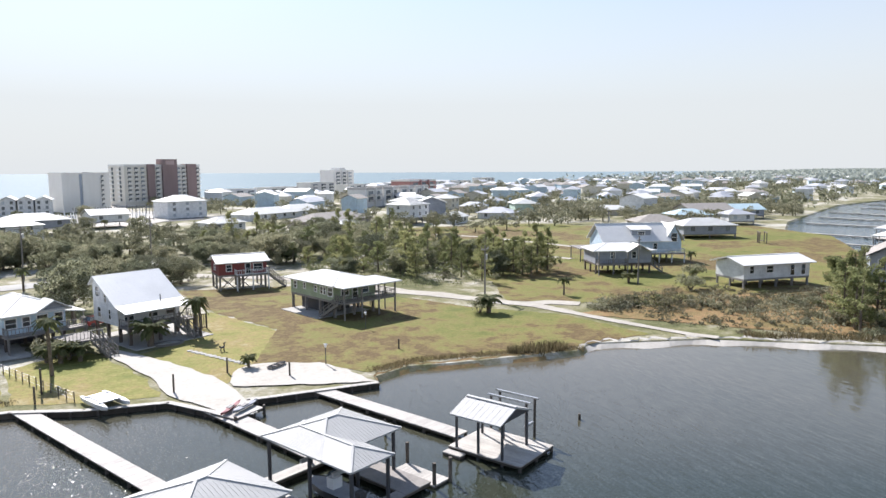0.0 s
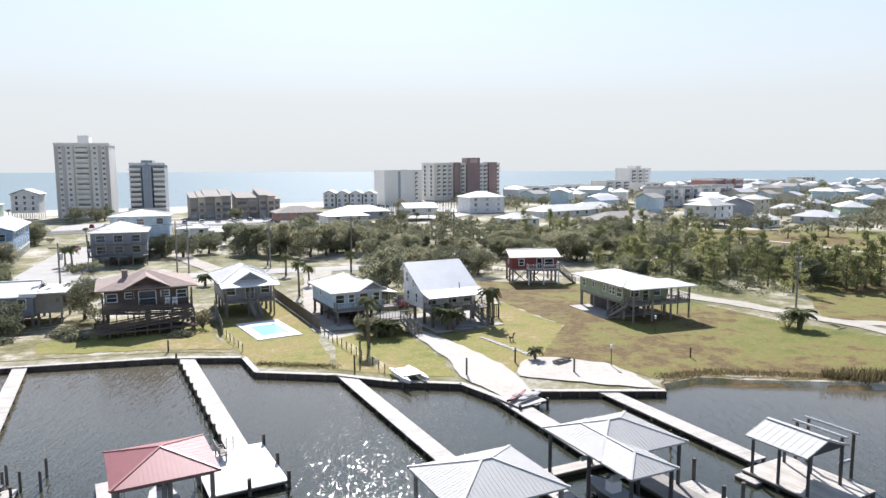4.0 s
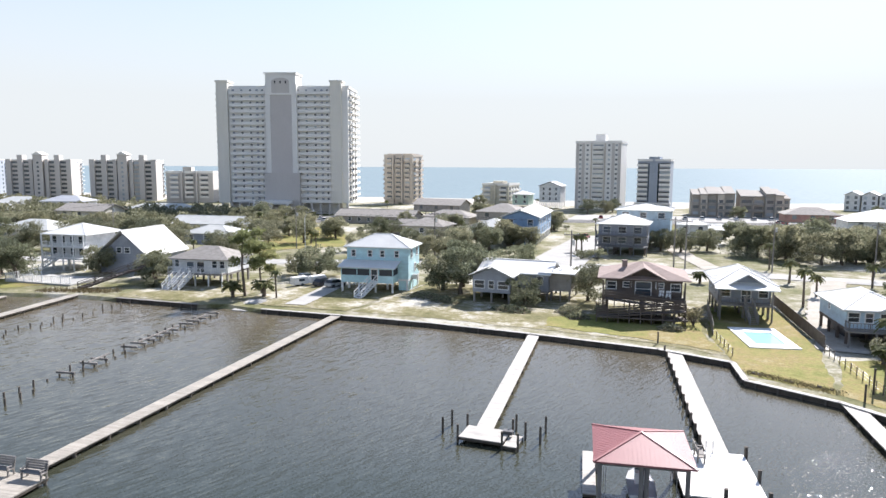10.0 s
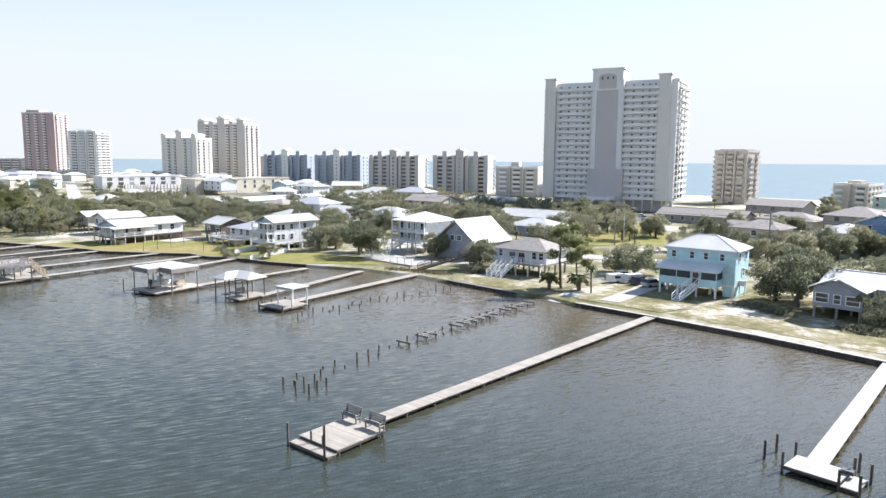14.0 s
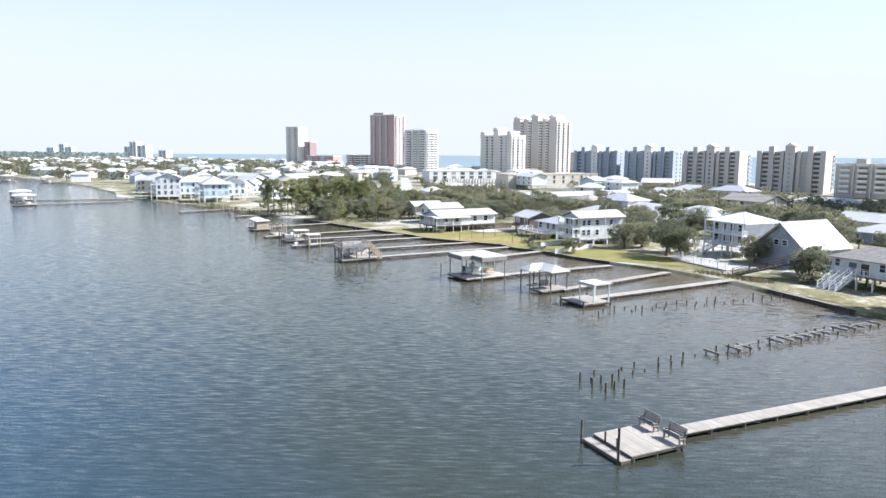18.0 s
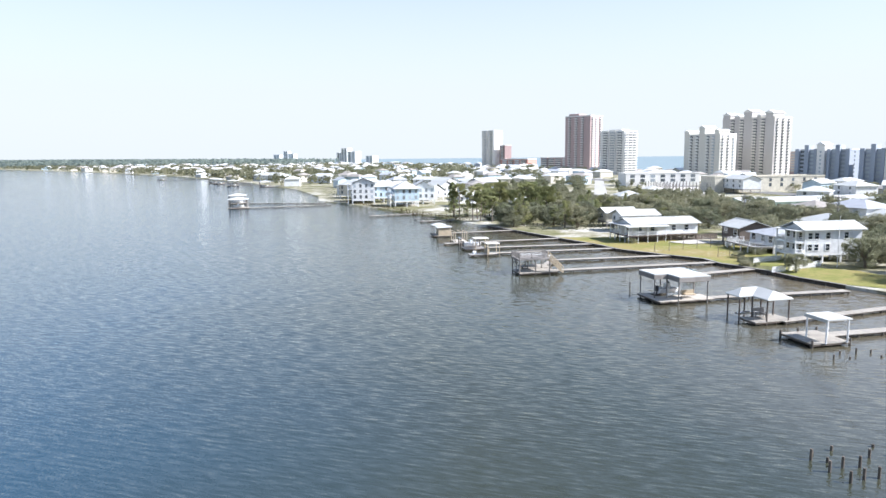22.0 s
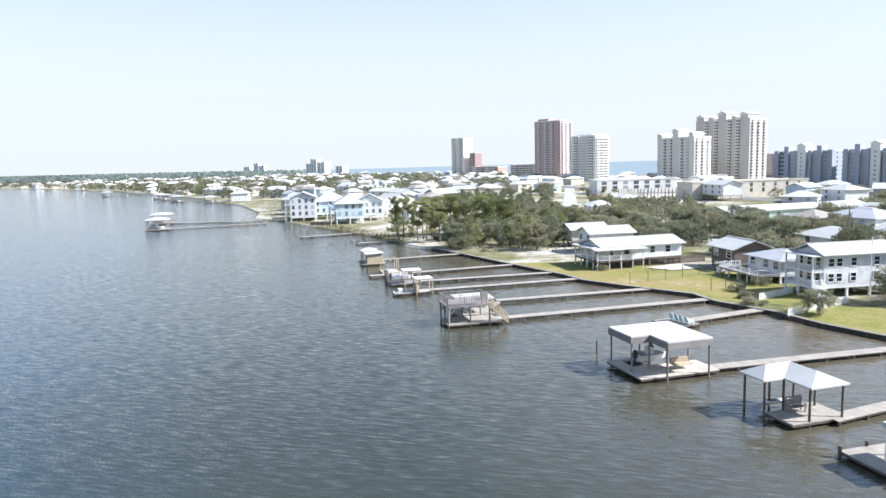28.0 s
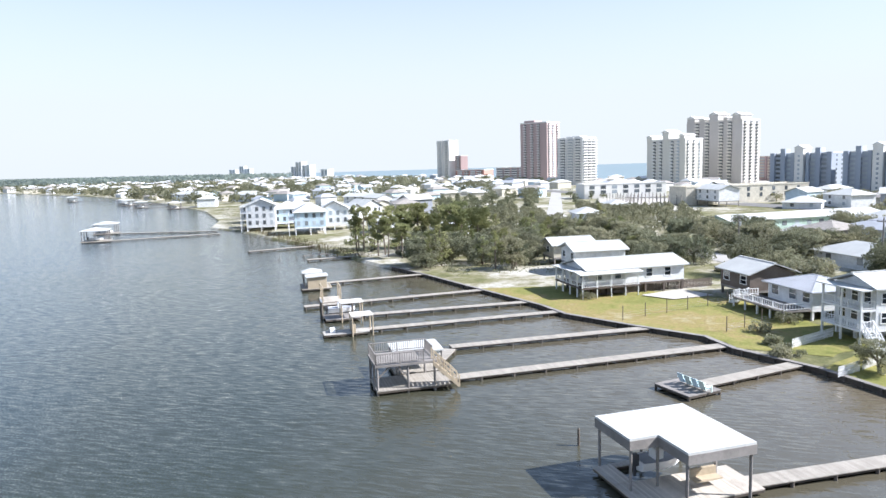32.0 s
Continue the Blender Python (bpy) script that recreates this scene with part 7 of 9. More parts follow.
def gable_caps(t, H, spots, wall, cap):
    """Roof turrets with small gabled caps: x0, x1, y0, y1, height."""
    for x0, x1, y0, y1, h in spots:
        part("turret", Mesh().box(x0, y0, H + 0.004, x1, y1, H + h), wall, t)
        xm, e = (x0 + x1) / 2, 0.5
        rise = (x1 - x0) * 0.28
        m = Mesh()
        for sx, xe in ((-1, x0 - e), (1, x1 + e)):
            q = [(xe, y0 - e, H + h), (xe, y1 + e, H + h), (xm, y1 + e, H + h + rise), (xm, y0 - e, H + h + rise)]
            q = q if sx > 0 else [q[1], q[0], q[3], q[2]]
            m.hexa(q + [(a, b, c + 0.3) for a, b, c in q])
        m.face((x0, y0 - 0.1, H + h), (x1, y0 - 0.1, H + h), (xm, y0 - 0.1, H + h + rise))
        part("turret_cap", m, cap, t)


ws = tower("apartment_tower", "plain white block with a dark central slot", 76, 361, 14, 22, 13, 8, 2.18, STUCCO_W, (7.6,), 0, STUCCO_W, 1.8, crown=0.7, fins=False)
# strip lies on the wall face; the slot's shade is only its colour
part("slot", Mesh().box(-3.2, -6.56, 0, -1.9, -6.504, 17.6), STUCCO_B, ws, "flat blue-grey strip coloured as a shaded slot")
part("stair_shaft", Mesh().box(-1.9, -7.3, 0, 1.4, -6.505, 18.4), STUCCO_W, ws)
rb = tower("apartment_tower", "broad cream condominium with brick-red shafts", 125, 407, 12, 45, 17, 9, 2.36, STUCCO_C, (-19.6, -15.8, -12.2, -3.4, 9.3, 12.2, 21.2), 2, STUCCO_W, 2.4, fins=False)
for x0, x1, hh in ((-9.8, -5.8, 22.4), (-1.0, 7.6, 25.2), (13.9, 19.6, 22.6)):
    part("shaft", Mesh().box(x0, -10.1, 0, x1, -3, hh), STUCCO_R, rb, "brick-red stair shaft")
part("crest", Mesh().box(0.8, -10.2, 22.2, 5.8, -10.104, 24.4), STUCCO_P, rb)
for k in range(4):
    hh = house("condominium", "white three-storey beach condominium with a pale gable", 38.5 + 6.2 * k, 345 - 2.0 * k, -14, 5.8, 11, 0.0, 3, "gable", 1.7, WHITESIDE, METALROOF, (), ridge="y", seams=False, category="condominium", panes=[("f", a, 0.7 + 2.2 * q, 1.1, 1.3) for a in (-1.6, 1.4) for q in range(3)])
hr = tower("apartment_tower", "broad beige high-rise with gabled roof turrets", -576, 236, 33, 46, 22, 20, 2.25, STUCCO, (-13.5, -5.0, 6.5, 13.5), 3, STUCCO_C, 3.6, fins=False)
gable_caps(hr, 45.0, ((-22, -15.5, -11.6, 2, 3.4), (-11.5, -7, -11.6, 0, 2.2), (-3, 4, -11.8, 2, 5.0), (8.5, 11.5, -11.6, 0, 2.2), (15.5, 22, -11.6, 2, 3.6)), STUCCO, STUCCO_W)
hr = tower("apartment_tower", "cream high-rise with gabled turrets", -556, 193, 30, 34, 18, 14, 2.3, STUCCO_C, (-10, -4, 6, 11), 3, STUCCO_W, 2.8, fins=False)
gable_caps(hr, 32.2, ((-16.5, -12, -9.6, 2, 2.6), (-2, 3.5, -9.8, 2, 5.4), (12.5, 16.5, -9.6, 2, 2.8)), STUCCO_C, STUCCO_W)


def bay_condo(cx, cy, yaw, wall, label):
    """A beach condominium: projecting wall piers, recessed balcony stacks between them, a taller gabled stair tower in the middle."""
    n, sh, w, d = 9, 2.2, 31.0, 15.0
    H = n * sh
    claim(cx, cy, w, w, 3)
    t = thing("condominium", cx, cy, GZ, yaw, label, "condominium", "bay-fronted condominiums on the beach")
    part("wall", Mesh().box(-w / 2, -d / 2, -0.3, w / 2, d / 2, H), wall, t)
    part("roof_deck", Mesh().box(-w / 2 - 0.2, -d / 2 - 0.2, H + 0.003, w / 2 + 0.2, d / 2 + 0.2, H + 0.5), STUCCO_W, t)
    for x0, x1, extra in ((-15.5, -13.2, 0.0), (-10.0, -7.6, 2.2), (-4.6, -3.0, 0.0), (3.0, 4.6, 0.0), (7.6, 10.0, 2.2), (13.2, 15.5, 0.0)):
        part("wall_pier", Mesh().box(x0, -d / 2 - 1.6, -0.3, x1, -d / 2 - 0.004 if not extra else -d / 2 + 4, H + 0.7 + extra), wall, t)
    part("stair_tower", Mesh().box(-2.2, -d / 2 - 2.6, -0.3, 2.2, -d / 2 + 5, H + 3.0), STUCCO_W if wall is STUCCO_B else wall, t)
    part("tower_cap", Mesh().hexa([(-2.7, -d / 2 - 3.1, H + 3.003), (2.7, -d / 2 - 3.1, H + 3.003), (2.7, -d / 2 + 5.5, H + 3.003), (-2.7, -d / 2 + 5.5, H + 3.003), (-0.1, -d / 2 - 3.1, H + 4.5), (0.1, -d / 2 - 3.1, H + 4.5), (0.1, -d / 2 + 5.5, H + 4.5), (-0.1, -d / 2 + 5.5, H + 4.5)]), STUCCO_W, t)
    slit = Mesh()
    for k in range(n):
        slit.box(-0.5, -d / 2 - 2.66, k * sh + 0.6, 0.5, -d / 2 - 2.604, k * sh + 1.7)
    tagged(part("stair_window", slit, FARGLASS, t), kind="stuff")
    for x0, x1 in ((-13.2, -10.0), (-7.6, -4.6), (4.6, 7.6), (10.0, 13.2)):
        bal, gl = Mesh(), Mesh()
        for k in range(n):
            z = k * sh
            bal.box(x0, -d / 2 - 1.2, z - 0.1, x1, -d / 2 - 0.004, z + 0.08).box(x0, -d / 2 - 1.2, z + 0.08, x1, -d / 2 - 1.12, z + 0.75)
            gl.box(x0 + 0.1, -d / 2 - 0.06, z + 0.1, x1 - 0.1, -d / 2 - 0.004, z + sh - 0.35)
        tagged(part("balcony_front", bal, STUCCO_B if wall is STUCCO_B else STUCCO, t), kind="stuff")
        tagged(part("glazing", gl, FARGLASS, t), kind="stuff")
    end = Mesh()
    for k in range(1, n):
        for y_ in (-4.5, 1.0):
            end.box(w / 2 + 0.004, y_, k * sh + 0.5, w / 2 + 0.06, y_ + 1.3, k * sh + 1.6)
        end.box(w / 2 + 0.004, d / 2 - 2.6, k * sh, w / 2 + 1.1, d / 2, k * sh + 0.8)
    tagged(part("end_opening", end, FARGLASS, t), kind="stuff")


# on the two western blocks the blue-grey puts facade shade into the render
for cx, cy in ((-414, 212), (-380, 230), (-342, 246), (-291, 254)):
    bay_condo(cx, cy, 34, STUCCO_B if cx < -360 else STUCCO, "%s condominium with balcony stacks and a gabled stair tower" % ("blue-grey" if cx < -360 else "grey-beige"))
tower("condominium", "beige five-storey block with a stair tower", -252, 258, 30, 22, 12, 6, 2.35, STUCCO, (-7, 0, 7), 0, STUCCO_W, 4, [(-3, 1, -6, 0, 3)], category="condominium")
tower("condominium", "white block behind the tall tower", -236, 282, 30, 10, 14, 8, 2.2, STUCCO_W, (-2.5, 2.5), 2, STUCCO_W, 3, category="condominium")
tower("apartment_tower", "dull red high-rise with pale wall strips", -712, 122, 45, 30, 20, 24, 2.3, STUCCO_P, (-9.5, -1.5, 6), 3, STUCCO_W, 3.0, [(-12, 0, -8, 4, 3)], fins=False)
tower("apartment_tower", "white high-rise with stacked balconies", -648, 143, 40, 26, 18, 17, 2.25, STUCCO_W, (-8, 0, 8), 3, STUCCO_W, 5.5, [(-8, 8, -6, 4, 2)])
tower("apartment_tower", "very tall pale slab in the distance", -1108, 46, 40, 28, 18, 24, 2.3, STUCCO_W, (-7, 7), 0, STUCCO_W, 6)
tower("apartment_tower", "dark narrow block in the distance", -1090, 66, 40, 12, 14, 14, 2.3, STUCCO_R, (0,), 0, STUCCO, 6)
tower("office_block", "brick block with pale bands", -617, 290, 33, 18, 14, 8, 2.3, STUCCO_P, (-8, 0, 8), 2, STUCCO_T, 5, category="building")
tower("condominium", "low terracotta apartment block in the distance", -985, 78, 42, 52, 18, 5, 2.4, plain("terracotta_render", (0.5, 0.27, 0.22), 0.9, 0.06), (-18, -6, 6, 18), 0, STUCCO_W, 9, category="condominium", fins=False)
tower("parking_garage", "red-brown open parking garage of five decks", -800, 112, 40, 44, 20, 6, 2.4, STUCCO_P, (-16, -5, 5, 16), 0, STUCCO_W, 9, category="building")
tower("motel", "long three-storey yellow-white motel with white roof", -356, 150, 101, 58, 13, 3, 2.4, CREAM, tuple(-24 + 6 * i for i in range(9)), 0, CREAM, 1.8, category="motel", crown=0.5, fins=False)
tower("motel", "low white building with dark window bands", -424, 118, 96, 44, 14, 3, 2.4, STUCCO_W, tuple(-18 + 6 * i for i in range(7)), 0, STUCCO_W, 3.2, category="motel", crown=0.4, fins=False)
tower("apartment_block", "four-storey cream block with side balconies", -112, 314, 0, 13, 16, 4, 2.3, CREAM, (-4, 4), 4, STUCCO_W, 3.4, [(-3, 2, -3, 3, 2)], category="apartment block")
def shed_condo(cx, cy, yaw, strips, label):
    """A beach condominium of stepped strips, each under its own shed roof; strips: width, setback, eave, ridge, with decks."""
    w = sum(q[0] for q in strips)
    claim(cx, cy, w, 18, 2)
    t = thing("condominium", cx, cy, GZ, yaw, label, "condominium")
    x = -w / 2
    for k, (sw, back, eave, ridge, decks) in enumerate(strips):
        y0, y1, a, b = -8 + back, 8, x + 0.01, x + sw - 0.01
        part("wall", Mesh().hexa([(a, y0, -0.2), (b, y0, -0.2), (b, y1, -0.2), (a, y1, -0.2), (a, y0, eave), (b, y0, eave), (b, y1, ridge), (a, y1, ridge)]), (TAUPE, STUCCO_T)[k % 2], t)
        part("roof", Mesh().hexa([(a - 0.1, y0 - 1.3, eave - 0.2), (b + 0.1, y0 - 1.3, eave - 0.2), (b + 0.1, y1 + 0.4, ridge + 0.1), (a - 0.1, y1 + 0.4, ridge + 0.1),
                                  (a - 0.1, y0 - 1.3, eave + 0.1), (b + 0.1, y0 - 1.3, eave + 0.1), (b + 0.1, y1 + 0.4, ridge + 0.4), (a - 0.1, y1 + 0.4, ridge + 0.4)]), SHINGLE, t)
        for f in range(4):
            z = 2.3 * f
            if z + 2.0 > eave:
                continue
            part("window", Mesh().box(a + 0.5, y0 - 0.06, z + (0.15 if decks else 0.7), b - 0.5, y0 - 0.004, z + 1.8), FARGLASS, t)
            if decks and f:
                part("deck", Mesh().box(a, y0 - 1.6, z - 0.1, b, y0 - 0.07, z + 0.08).box(a, y0 - 1.6, z + 0.08, b, y0 - 1.52, z + 0.75), TAUPE, t)
        x += sw
    return t


shed_condo(-15.6, 283, 8, ((3.0, 1.5, 8.2, 9.4, False), (2.4, 0.0, 8.4, 9.9, True), (3.6, 1.0, 8.6, 10.4, False), (2.4, 0.0, 8.6, 10.2, True), (3.6, 0.6, 8.8, 10.6, False)), "taupe and tan beach condominium with stepped shed roofs")
shed_condo(2.0, 286, 8, ((4.4, 2.0, 7.8, 9.4, True), (4.0, 2.6, 7.8, 9.2, True), (3.2, 0.4, 8.8, 10.6, False), (2.8, 0.0, 8.4, 9.9, True), (2.2, 1.0, 7.2, 8.8, False)), "dark taupe beach condominium with deep decks and shed roofs")
house("beach_house", "small green beach house with white trim", -96.4, 300, 0, 7.4, 8, 1.2, 2, "hip", 1.5, MINT, METALROOF, [("f", a, b, 1.2, 1.3) for a in (-2, 2) for b in (0.7, 2.9)], pile_mat=WHITE)
house("beach_house", "tall white beach house on stilts with arched carport", -82.2, 298, 0, 9.4, 9, 3.0, 3, "gable", 2.0, WHITESIDE, GREYROOF, [("f", a, b, 1.0, 1.3) for a in (-2.8, 0, 2.8) for b in (0.7, 2.8, 4.9)], pile_mat=WHITE, ridge="y")
hb_ = house("condominium", "blue three-storey condominium with white balconies", -53.4, 171, 9, 8.6, 26, 2.0, 2, "gable", 1.7, BLUESIDE, METALROOF, [("f", a, b, 1.4, 1.6) for a in (-2.4, 2.4) for b in (0.3, 2.5)] + [("r", a, b, 1.4, 1.6) for a in (-10, -5, 0, 5, 10) for b in (0.3, 2.5)], ridge="y", pile_mat=WHITE, category="condominium")
for zz in (2.0, 4.2):
    porch(hb_, -4.2, 4.2, -14.4, -13.02, zz, WHITE, rail_mat=BLUESIDE, posts=zz < 3, roof_z=6.4)
hd = house("condominium", "grey three-storey house with dark stacked decks", -26, 154, 4, 10, 10, 2.0, 2, "hip", 2.0, GREYSIDE, METALROOF, [("f", a, b, 1.8, 1.5) for a in (-3.2, 0, 3.2) for b in (0.4, 2.6)], pile_mat=BROWNWOOD, category="condominium")
for zz in (2.0, 4.2):
    porch(hd, -5.4, 5.4, -7.2, -5.02, zz, DARKGREY, rail_mat=DARKGREY, posts=zz < 3, roof_z=6.3)
house("condominium", "pale three-storey house behind stacked decks", -24, 170, 4, 12, 12, 2.0, 3, "hip", 1.2, PALEBLUE, METALROOF, [("f", a, 4.9, 1.6, 1.4) for a in (-4, 0, 4)], category="condominium")

# ---------------- town between the shore and the beach ----------------
rnd = random.Random(11)
KINDS = [(WHITESIDE, AGEDROOF), (CREAM, AGEDROOF), (PALEBLUE, AGEDROOF), (TAUPE, SHINGLE), (MINT, AGEDROOF), (WHITESIDE, GREYROOF), (GREYSIDE, AGEDROOF), (CREAM, SHINGLE), (WHITESIDE, AGEDROOF), (ROSESIDE, SHINGLE), (GREYSIDE, BLUEROOF)]
NAMES = {"rose_siding": "dull rose", "white_siding": "white", "cream_siding": "cream", "pale_blue_siding": "pale blue", "taupe_siding": "taupe", "mint_siding": "mint", "grey_siding": "grey"}
ROOFS = {"aged_pale_metal_roof": "aged pale metal roof", "pale_metal_roof": "pale metal roof", "brown_grey_shingles": "brown shingle roof", "pale_blue_metal_roof": "pale blue metal roof", "grey_metal_roof": "grey metal roof"}


def town_house(x, y, yaw, w, d, st, kind, stilt=None, roof=None):
    wall, rm = kind
    stilt = rnd.choice((0, 0, 2.2)) if stilt is None else stilt
    roof = roof or rnd.choice(("hip", "gable", "hip"))
    near = abs(x) < 150 and y < 200
    wins = []
    cols = max(2, int(w / (3.2 if near else 5.0)))
    for k in range(st):
        for i in range(cols):
            wins.append(("f", round(-w / 2 + w * (i + 0.5) / cols, 2), 0.8 + 2.2 * k, 1.2, 1.2))
        if near:
            wins.append(("r", 0, 0.8 + 2.2 * k, 1.2, 1.2))
            wins.append(("l", 0, 0.8 + 2.2 * k, 1.2, 1.2))
    lab = "%s %s with a %s" % (NAMES[wall.name], "house on stilts" if stilt else ("two-storey house" if st > 1 else "single-storey house"), ROOFS[rm.name])
    return house("town_house", lab, x, y, yaw, w, d, stilt, st, roof, min(w, d) * 0.2, wall, rm, wins if near else (), group="houses of the beach town", seams=near, pile_step=4.5 if near else 9.0, panes=() if near else wins)


def distant_house(wm, rm, x, y, yaw, w, d, h, rh):
    """Adds a far plain house to the joined walls and roofs of the distant town."""
    m = pose(x, y, GZ, 0, 0, yaw)

    def at(*p):
        return tuple(m @ Vector(p))

    a, b = w / 2, d / 2
    wm.hexa([at(-a, -b, 0), at(a, -b, 0), at(a, b, 0), at(-a, b, 0), at(-a, -b, h), at(a, -b, h), at(a, b, h), at(-a, b, h)])
    e = [at(-a - 0.6, -b - 0.6, h), at(a + 0.6, -b - 0.6, h), at(a + 0.6, b + 0.6, h), at(-a - 0.6, b + 0.6, h)]
    r0, r1 = at(-a * 0.45, 0, h + rh), at(a * 0.45, 0, h + rh)
    if (round(x) + round(y)) % 3 == 0:
        r0, r1 = at(-a - 0.6, 0, h + rh), at(a + 0.6, 0, h + rh)
        rm.face(e[0], e[1], r1, r0).face(e[2], e[3], r0, r1)
        wm.face(at(a, -b, h), at(a, b, h), at(a, 0, h + rh * 0.9)).face(at(-a, b, h), at(-a, -b, h), at(-a, 0, h + rh * 0.9))
    else:
        rm.face(e[0], e[1], r1, r0).face(e[2], e[3], r0, r1).face(e[1], e[2], r1).face(e[3], e[0], r0)


# white timber posts standing in a sandy lot
single("sandy_lot", patch([(46, 262), (70, 246), (96, 280), (84, 316), (62, 318)], GZ + 0.2, 0.5), SAND, "bare sandy lot with rows of white posts", "sand", "structure")
LOT = random.Random(88)
white_pile = Mesh().cyl(0, 0, -0.2, 3.6, 0.2, 6).data("timber_post", WHITE)
for q in range(54):
    row, col = divmod(q, 9)
    single("timber_post", white_pile, None, "white timber post standing in sand", "post", group="posts of an unbuilt house", at=(54 + 3.6 * col - 0.8 * row + LOT.uniform(-0.5, 0.5), 268 + 6.4 * row + 2.2 * col * 0.4 + LOT.uniform(-0.6, 0.6), GZ + LOT.uniform(-0.9, 0)))


# placed houses: x, y, turn, width, depth, storeys, kind
for row in ((-86, 168, 5, 14, 9, 1, 3), (-112, 196, 8, 26, 10, 1, 3), (-72, 150, 5, 10, 9, 1, 7), (-90, 205, 0, 16, 10, 1, 7), (-104, 228, 0, 18, 10, 1, 3), (-72, 205, 0, 14, 12, 1, 3), (-66, 180, 0, 9, 12, 1, 4),
            (-12, 196, 0, 9, 7, 1, 0), (28, 217, 10, 13, 10, 2, 5), (36, 236, 10, 18, 10, 1, 6), (15, 238, 8, 15, 10, 1, 9), (60, 250, 5, 12, 9, 1, 0), (96, 283, 8, 16.5, 12, 3, 0), (75, 188, 10, 10, 8, 1, 0), (-14, 182, 5, 7, 5, 1, 0), (-196, 108, 20, 13, 10, 1, 5), (-199, 98, 20, 8, 8, 1, 3), (118, 252, 20, 26, 11, 1, 0), (120, 205, 20, 30, 12, 1, 3),
            (146, 196, 20, 12, 10, 2, 0), (158, 186, 20, 9, 8, 1, 0), (138, 262, 15, 22, 12, 1, 0), (110, 180, 20, 12, 8, 1, 0), (-120, 130, 10, 12, 9, 1, 6),
            (-140, 150, 10, 20, 10, 1, 0), (-168, 118, 10, 16, 11, 1, 1), (-186, 110, 10, 18, 10, 1, 0), (-186, 148, 10, 16, 10, 1, 7), (-236, 140, 10, 24, 9, 1, 8), (-238, 180, 20, 16, 10, 2, 5),
            (-262, 168, 20, 16, 10, 1, 0), (-280, 190, 20, 20, 12, 1, 8), (-200, 190, 15, 24, 9, 1, 0), (-178, 92, 10, 14, 9, 1, 0), (-206, 100, 10, 14, 9, 1, 8),
            (-251, 22, -20, 14, 9, 1, 0), (-292, 70, 0, 12, 9, 1, 0), (-330, 90, 0, 13, 9, 1, 8)):
    town_house(*row[:6], KINDS[row[6]])
# white houses on the point: tall, steep-roofed, on stilts
for i, (x, y, yw, w, d, st, stilt, kd) in enumerate(((-287, -37, 8, 7, 9, 3, 1.5, 0), (-294, -30, 12, 8, 9, 2, 2.0, 2), (-272, -19, 12, 12, 9, 2, 2.2, 2), (-283, -13, 8, 9, 9, 2, 2.0, 0), (-300, -40, 14, 9, 8, 2, 1.5, 0), (-312, -30, 12, 10, 9, 2, 1.5, 8),
                                                      (-306, -12, 50, 10, 9, 1, 2.0, 0), (-322, -46, 55, 11, 9, 2, 1.5, 1), (-336, -34, 30, 11, 9, 1, 1.5, 0), (-330, -8, 40, 11, 9, 2, 0, 8), (-268, 4, 20, 9, 8, 1, 1.6, 0), (-350, -52, 55, 12, 9, 2, 0, 0))):
    wall, rm = KINDS[kd]
    hp = house("stilt_house", "%s house on stilts with a steep pale roof" % NAMES[wall.name], x, y, yw, w, d, stilt, st, "hip" if i % 3 else "gable", min(w, d) * 0.3, wall, rm, (), group="houses on the point", seams=False, pile_mat=WHITE, pile_step=4.5,
               panes=[("f", round(-w / 2 + w * (q + 0.5) / 3, 2), 0.6 + 2.2 * k, 1.1, 1.3) for q in range(3) for k in range(st)] + [(sd, round(-d / 2 + d * (q + 0.5) / 4, 2), 0.6 + 2.2 * k, 0.9, 1.3) for sd in ("r", "l") for q in range(4) for k in range(st)])
    if i in (0, 2, 3):
        porch(hp, -w / 2, w / 2, -d / 2 - 1.8, -d / 2 - 0.02, stilt + 2.2 * (st - 1), WHITE, rail_mat=WHITE, roof_z=stilt + 2.2 * st, step=4.0)
house("motel", "long low mint motel with a white metal roof", -249.7, 117.8, 105, 50, 10, 0.0, 1, "gable", 1.3, MINT, AGEDROOF, (), seams=False, category="motel", sh=2.6, panes=[("f", -20 + 4 * q, 0.8, 1.4, 1.2) for q in range(11)])
# waterside houses past the fields
for row in ((178, 117, -36, 13, 10, 1, 3), (177, 101, -33, 15, 9, 1, 6), (213, 127, -33, 13, 9, 1, 10), (226, 117, -33, 9, 8, 1, 5), (252, 130, -33, 16, 10, 1, 10), (240, 137, -25, 18, 12, 1, 7)):
    town_house(*row[:6], KINDS[row[6]], 1.2)


def blocked(x, y, pad=0.0):
    return any(a - pad < x < b + pad and c - pad < y < e + pad for a, b, c, e in KEEP_OUT)


def shore_y(x):
    for (x0, y0, _), (x1, y1, _) in zip(SHORE, SHORE[1:]):
        if x0 <= x <= x1:
            return y0 + (y1 - y0) * (x - x0) / (x1 - x0 + 1e-6)
    return -1e9


def coast_y(x):
    for (x1, y1), (x0, y0) in zip(COAST, COAST[1:]):
        if x0 <= x <= x1:
            return y0 + (y1 - y0) * (x - x0) / (x1 - x0 + 1e-6)
    return 1e9


# long white clubhouse on the far shore
town_house(-545, -147, 58, 30, 11, 2, KINDS[0], 0, "hip")
town_house(-508, -98, 58, 22, 11, 2, KINDS[0], 0, "hip")
claim(-240, 8, 20, 18)
claim(-364, 106, 90, 36)
for i in range(15):
    claim(-318 - 15 * i, 64 + 2.8 * i, 16, 11)
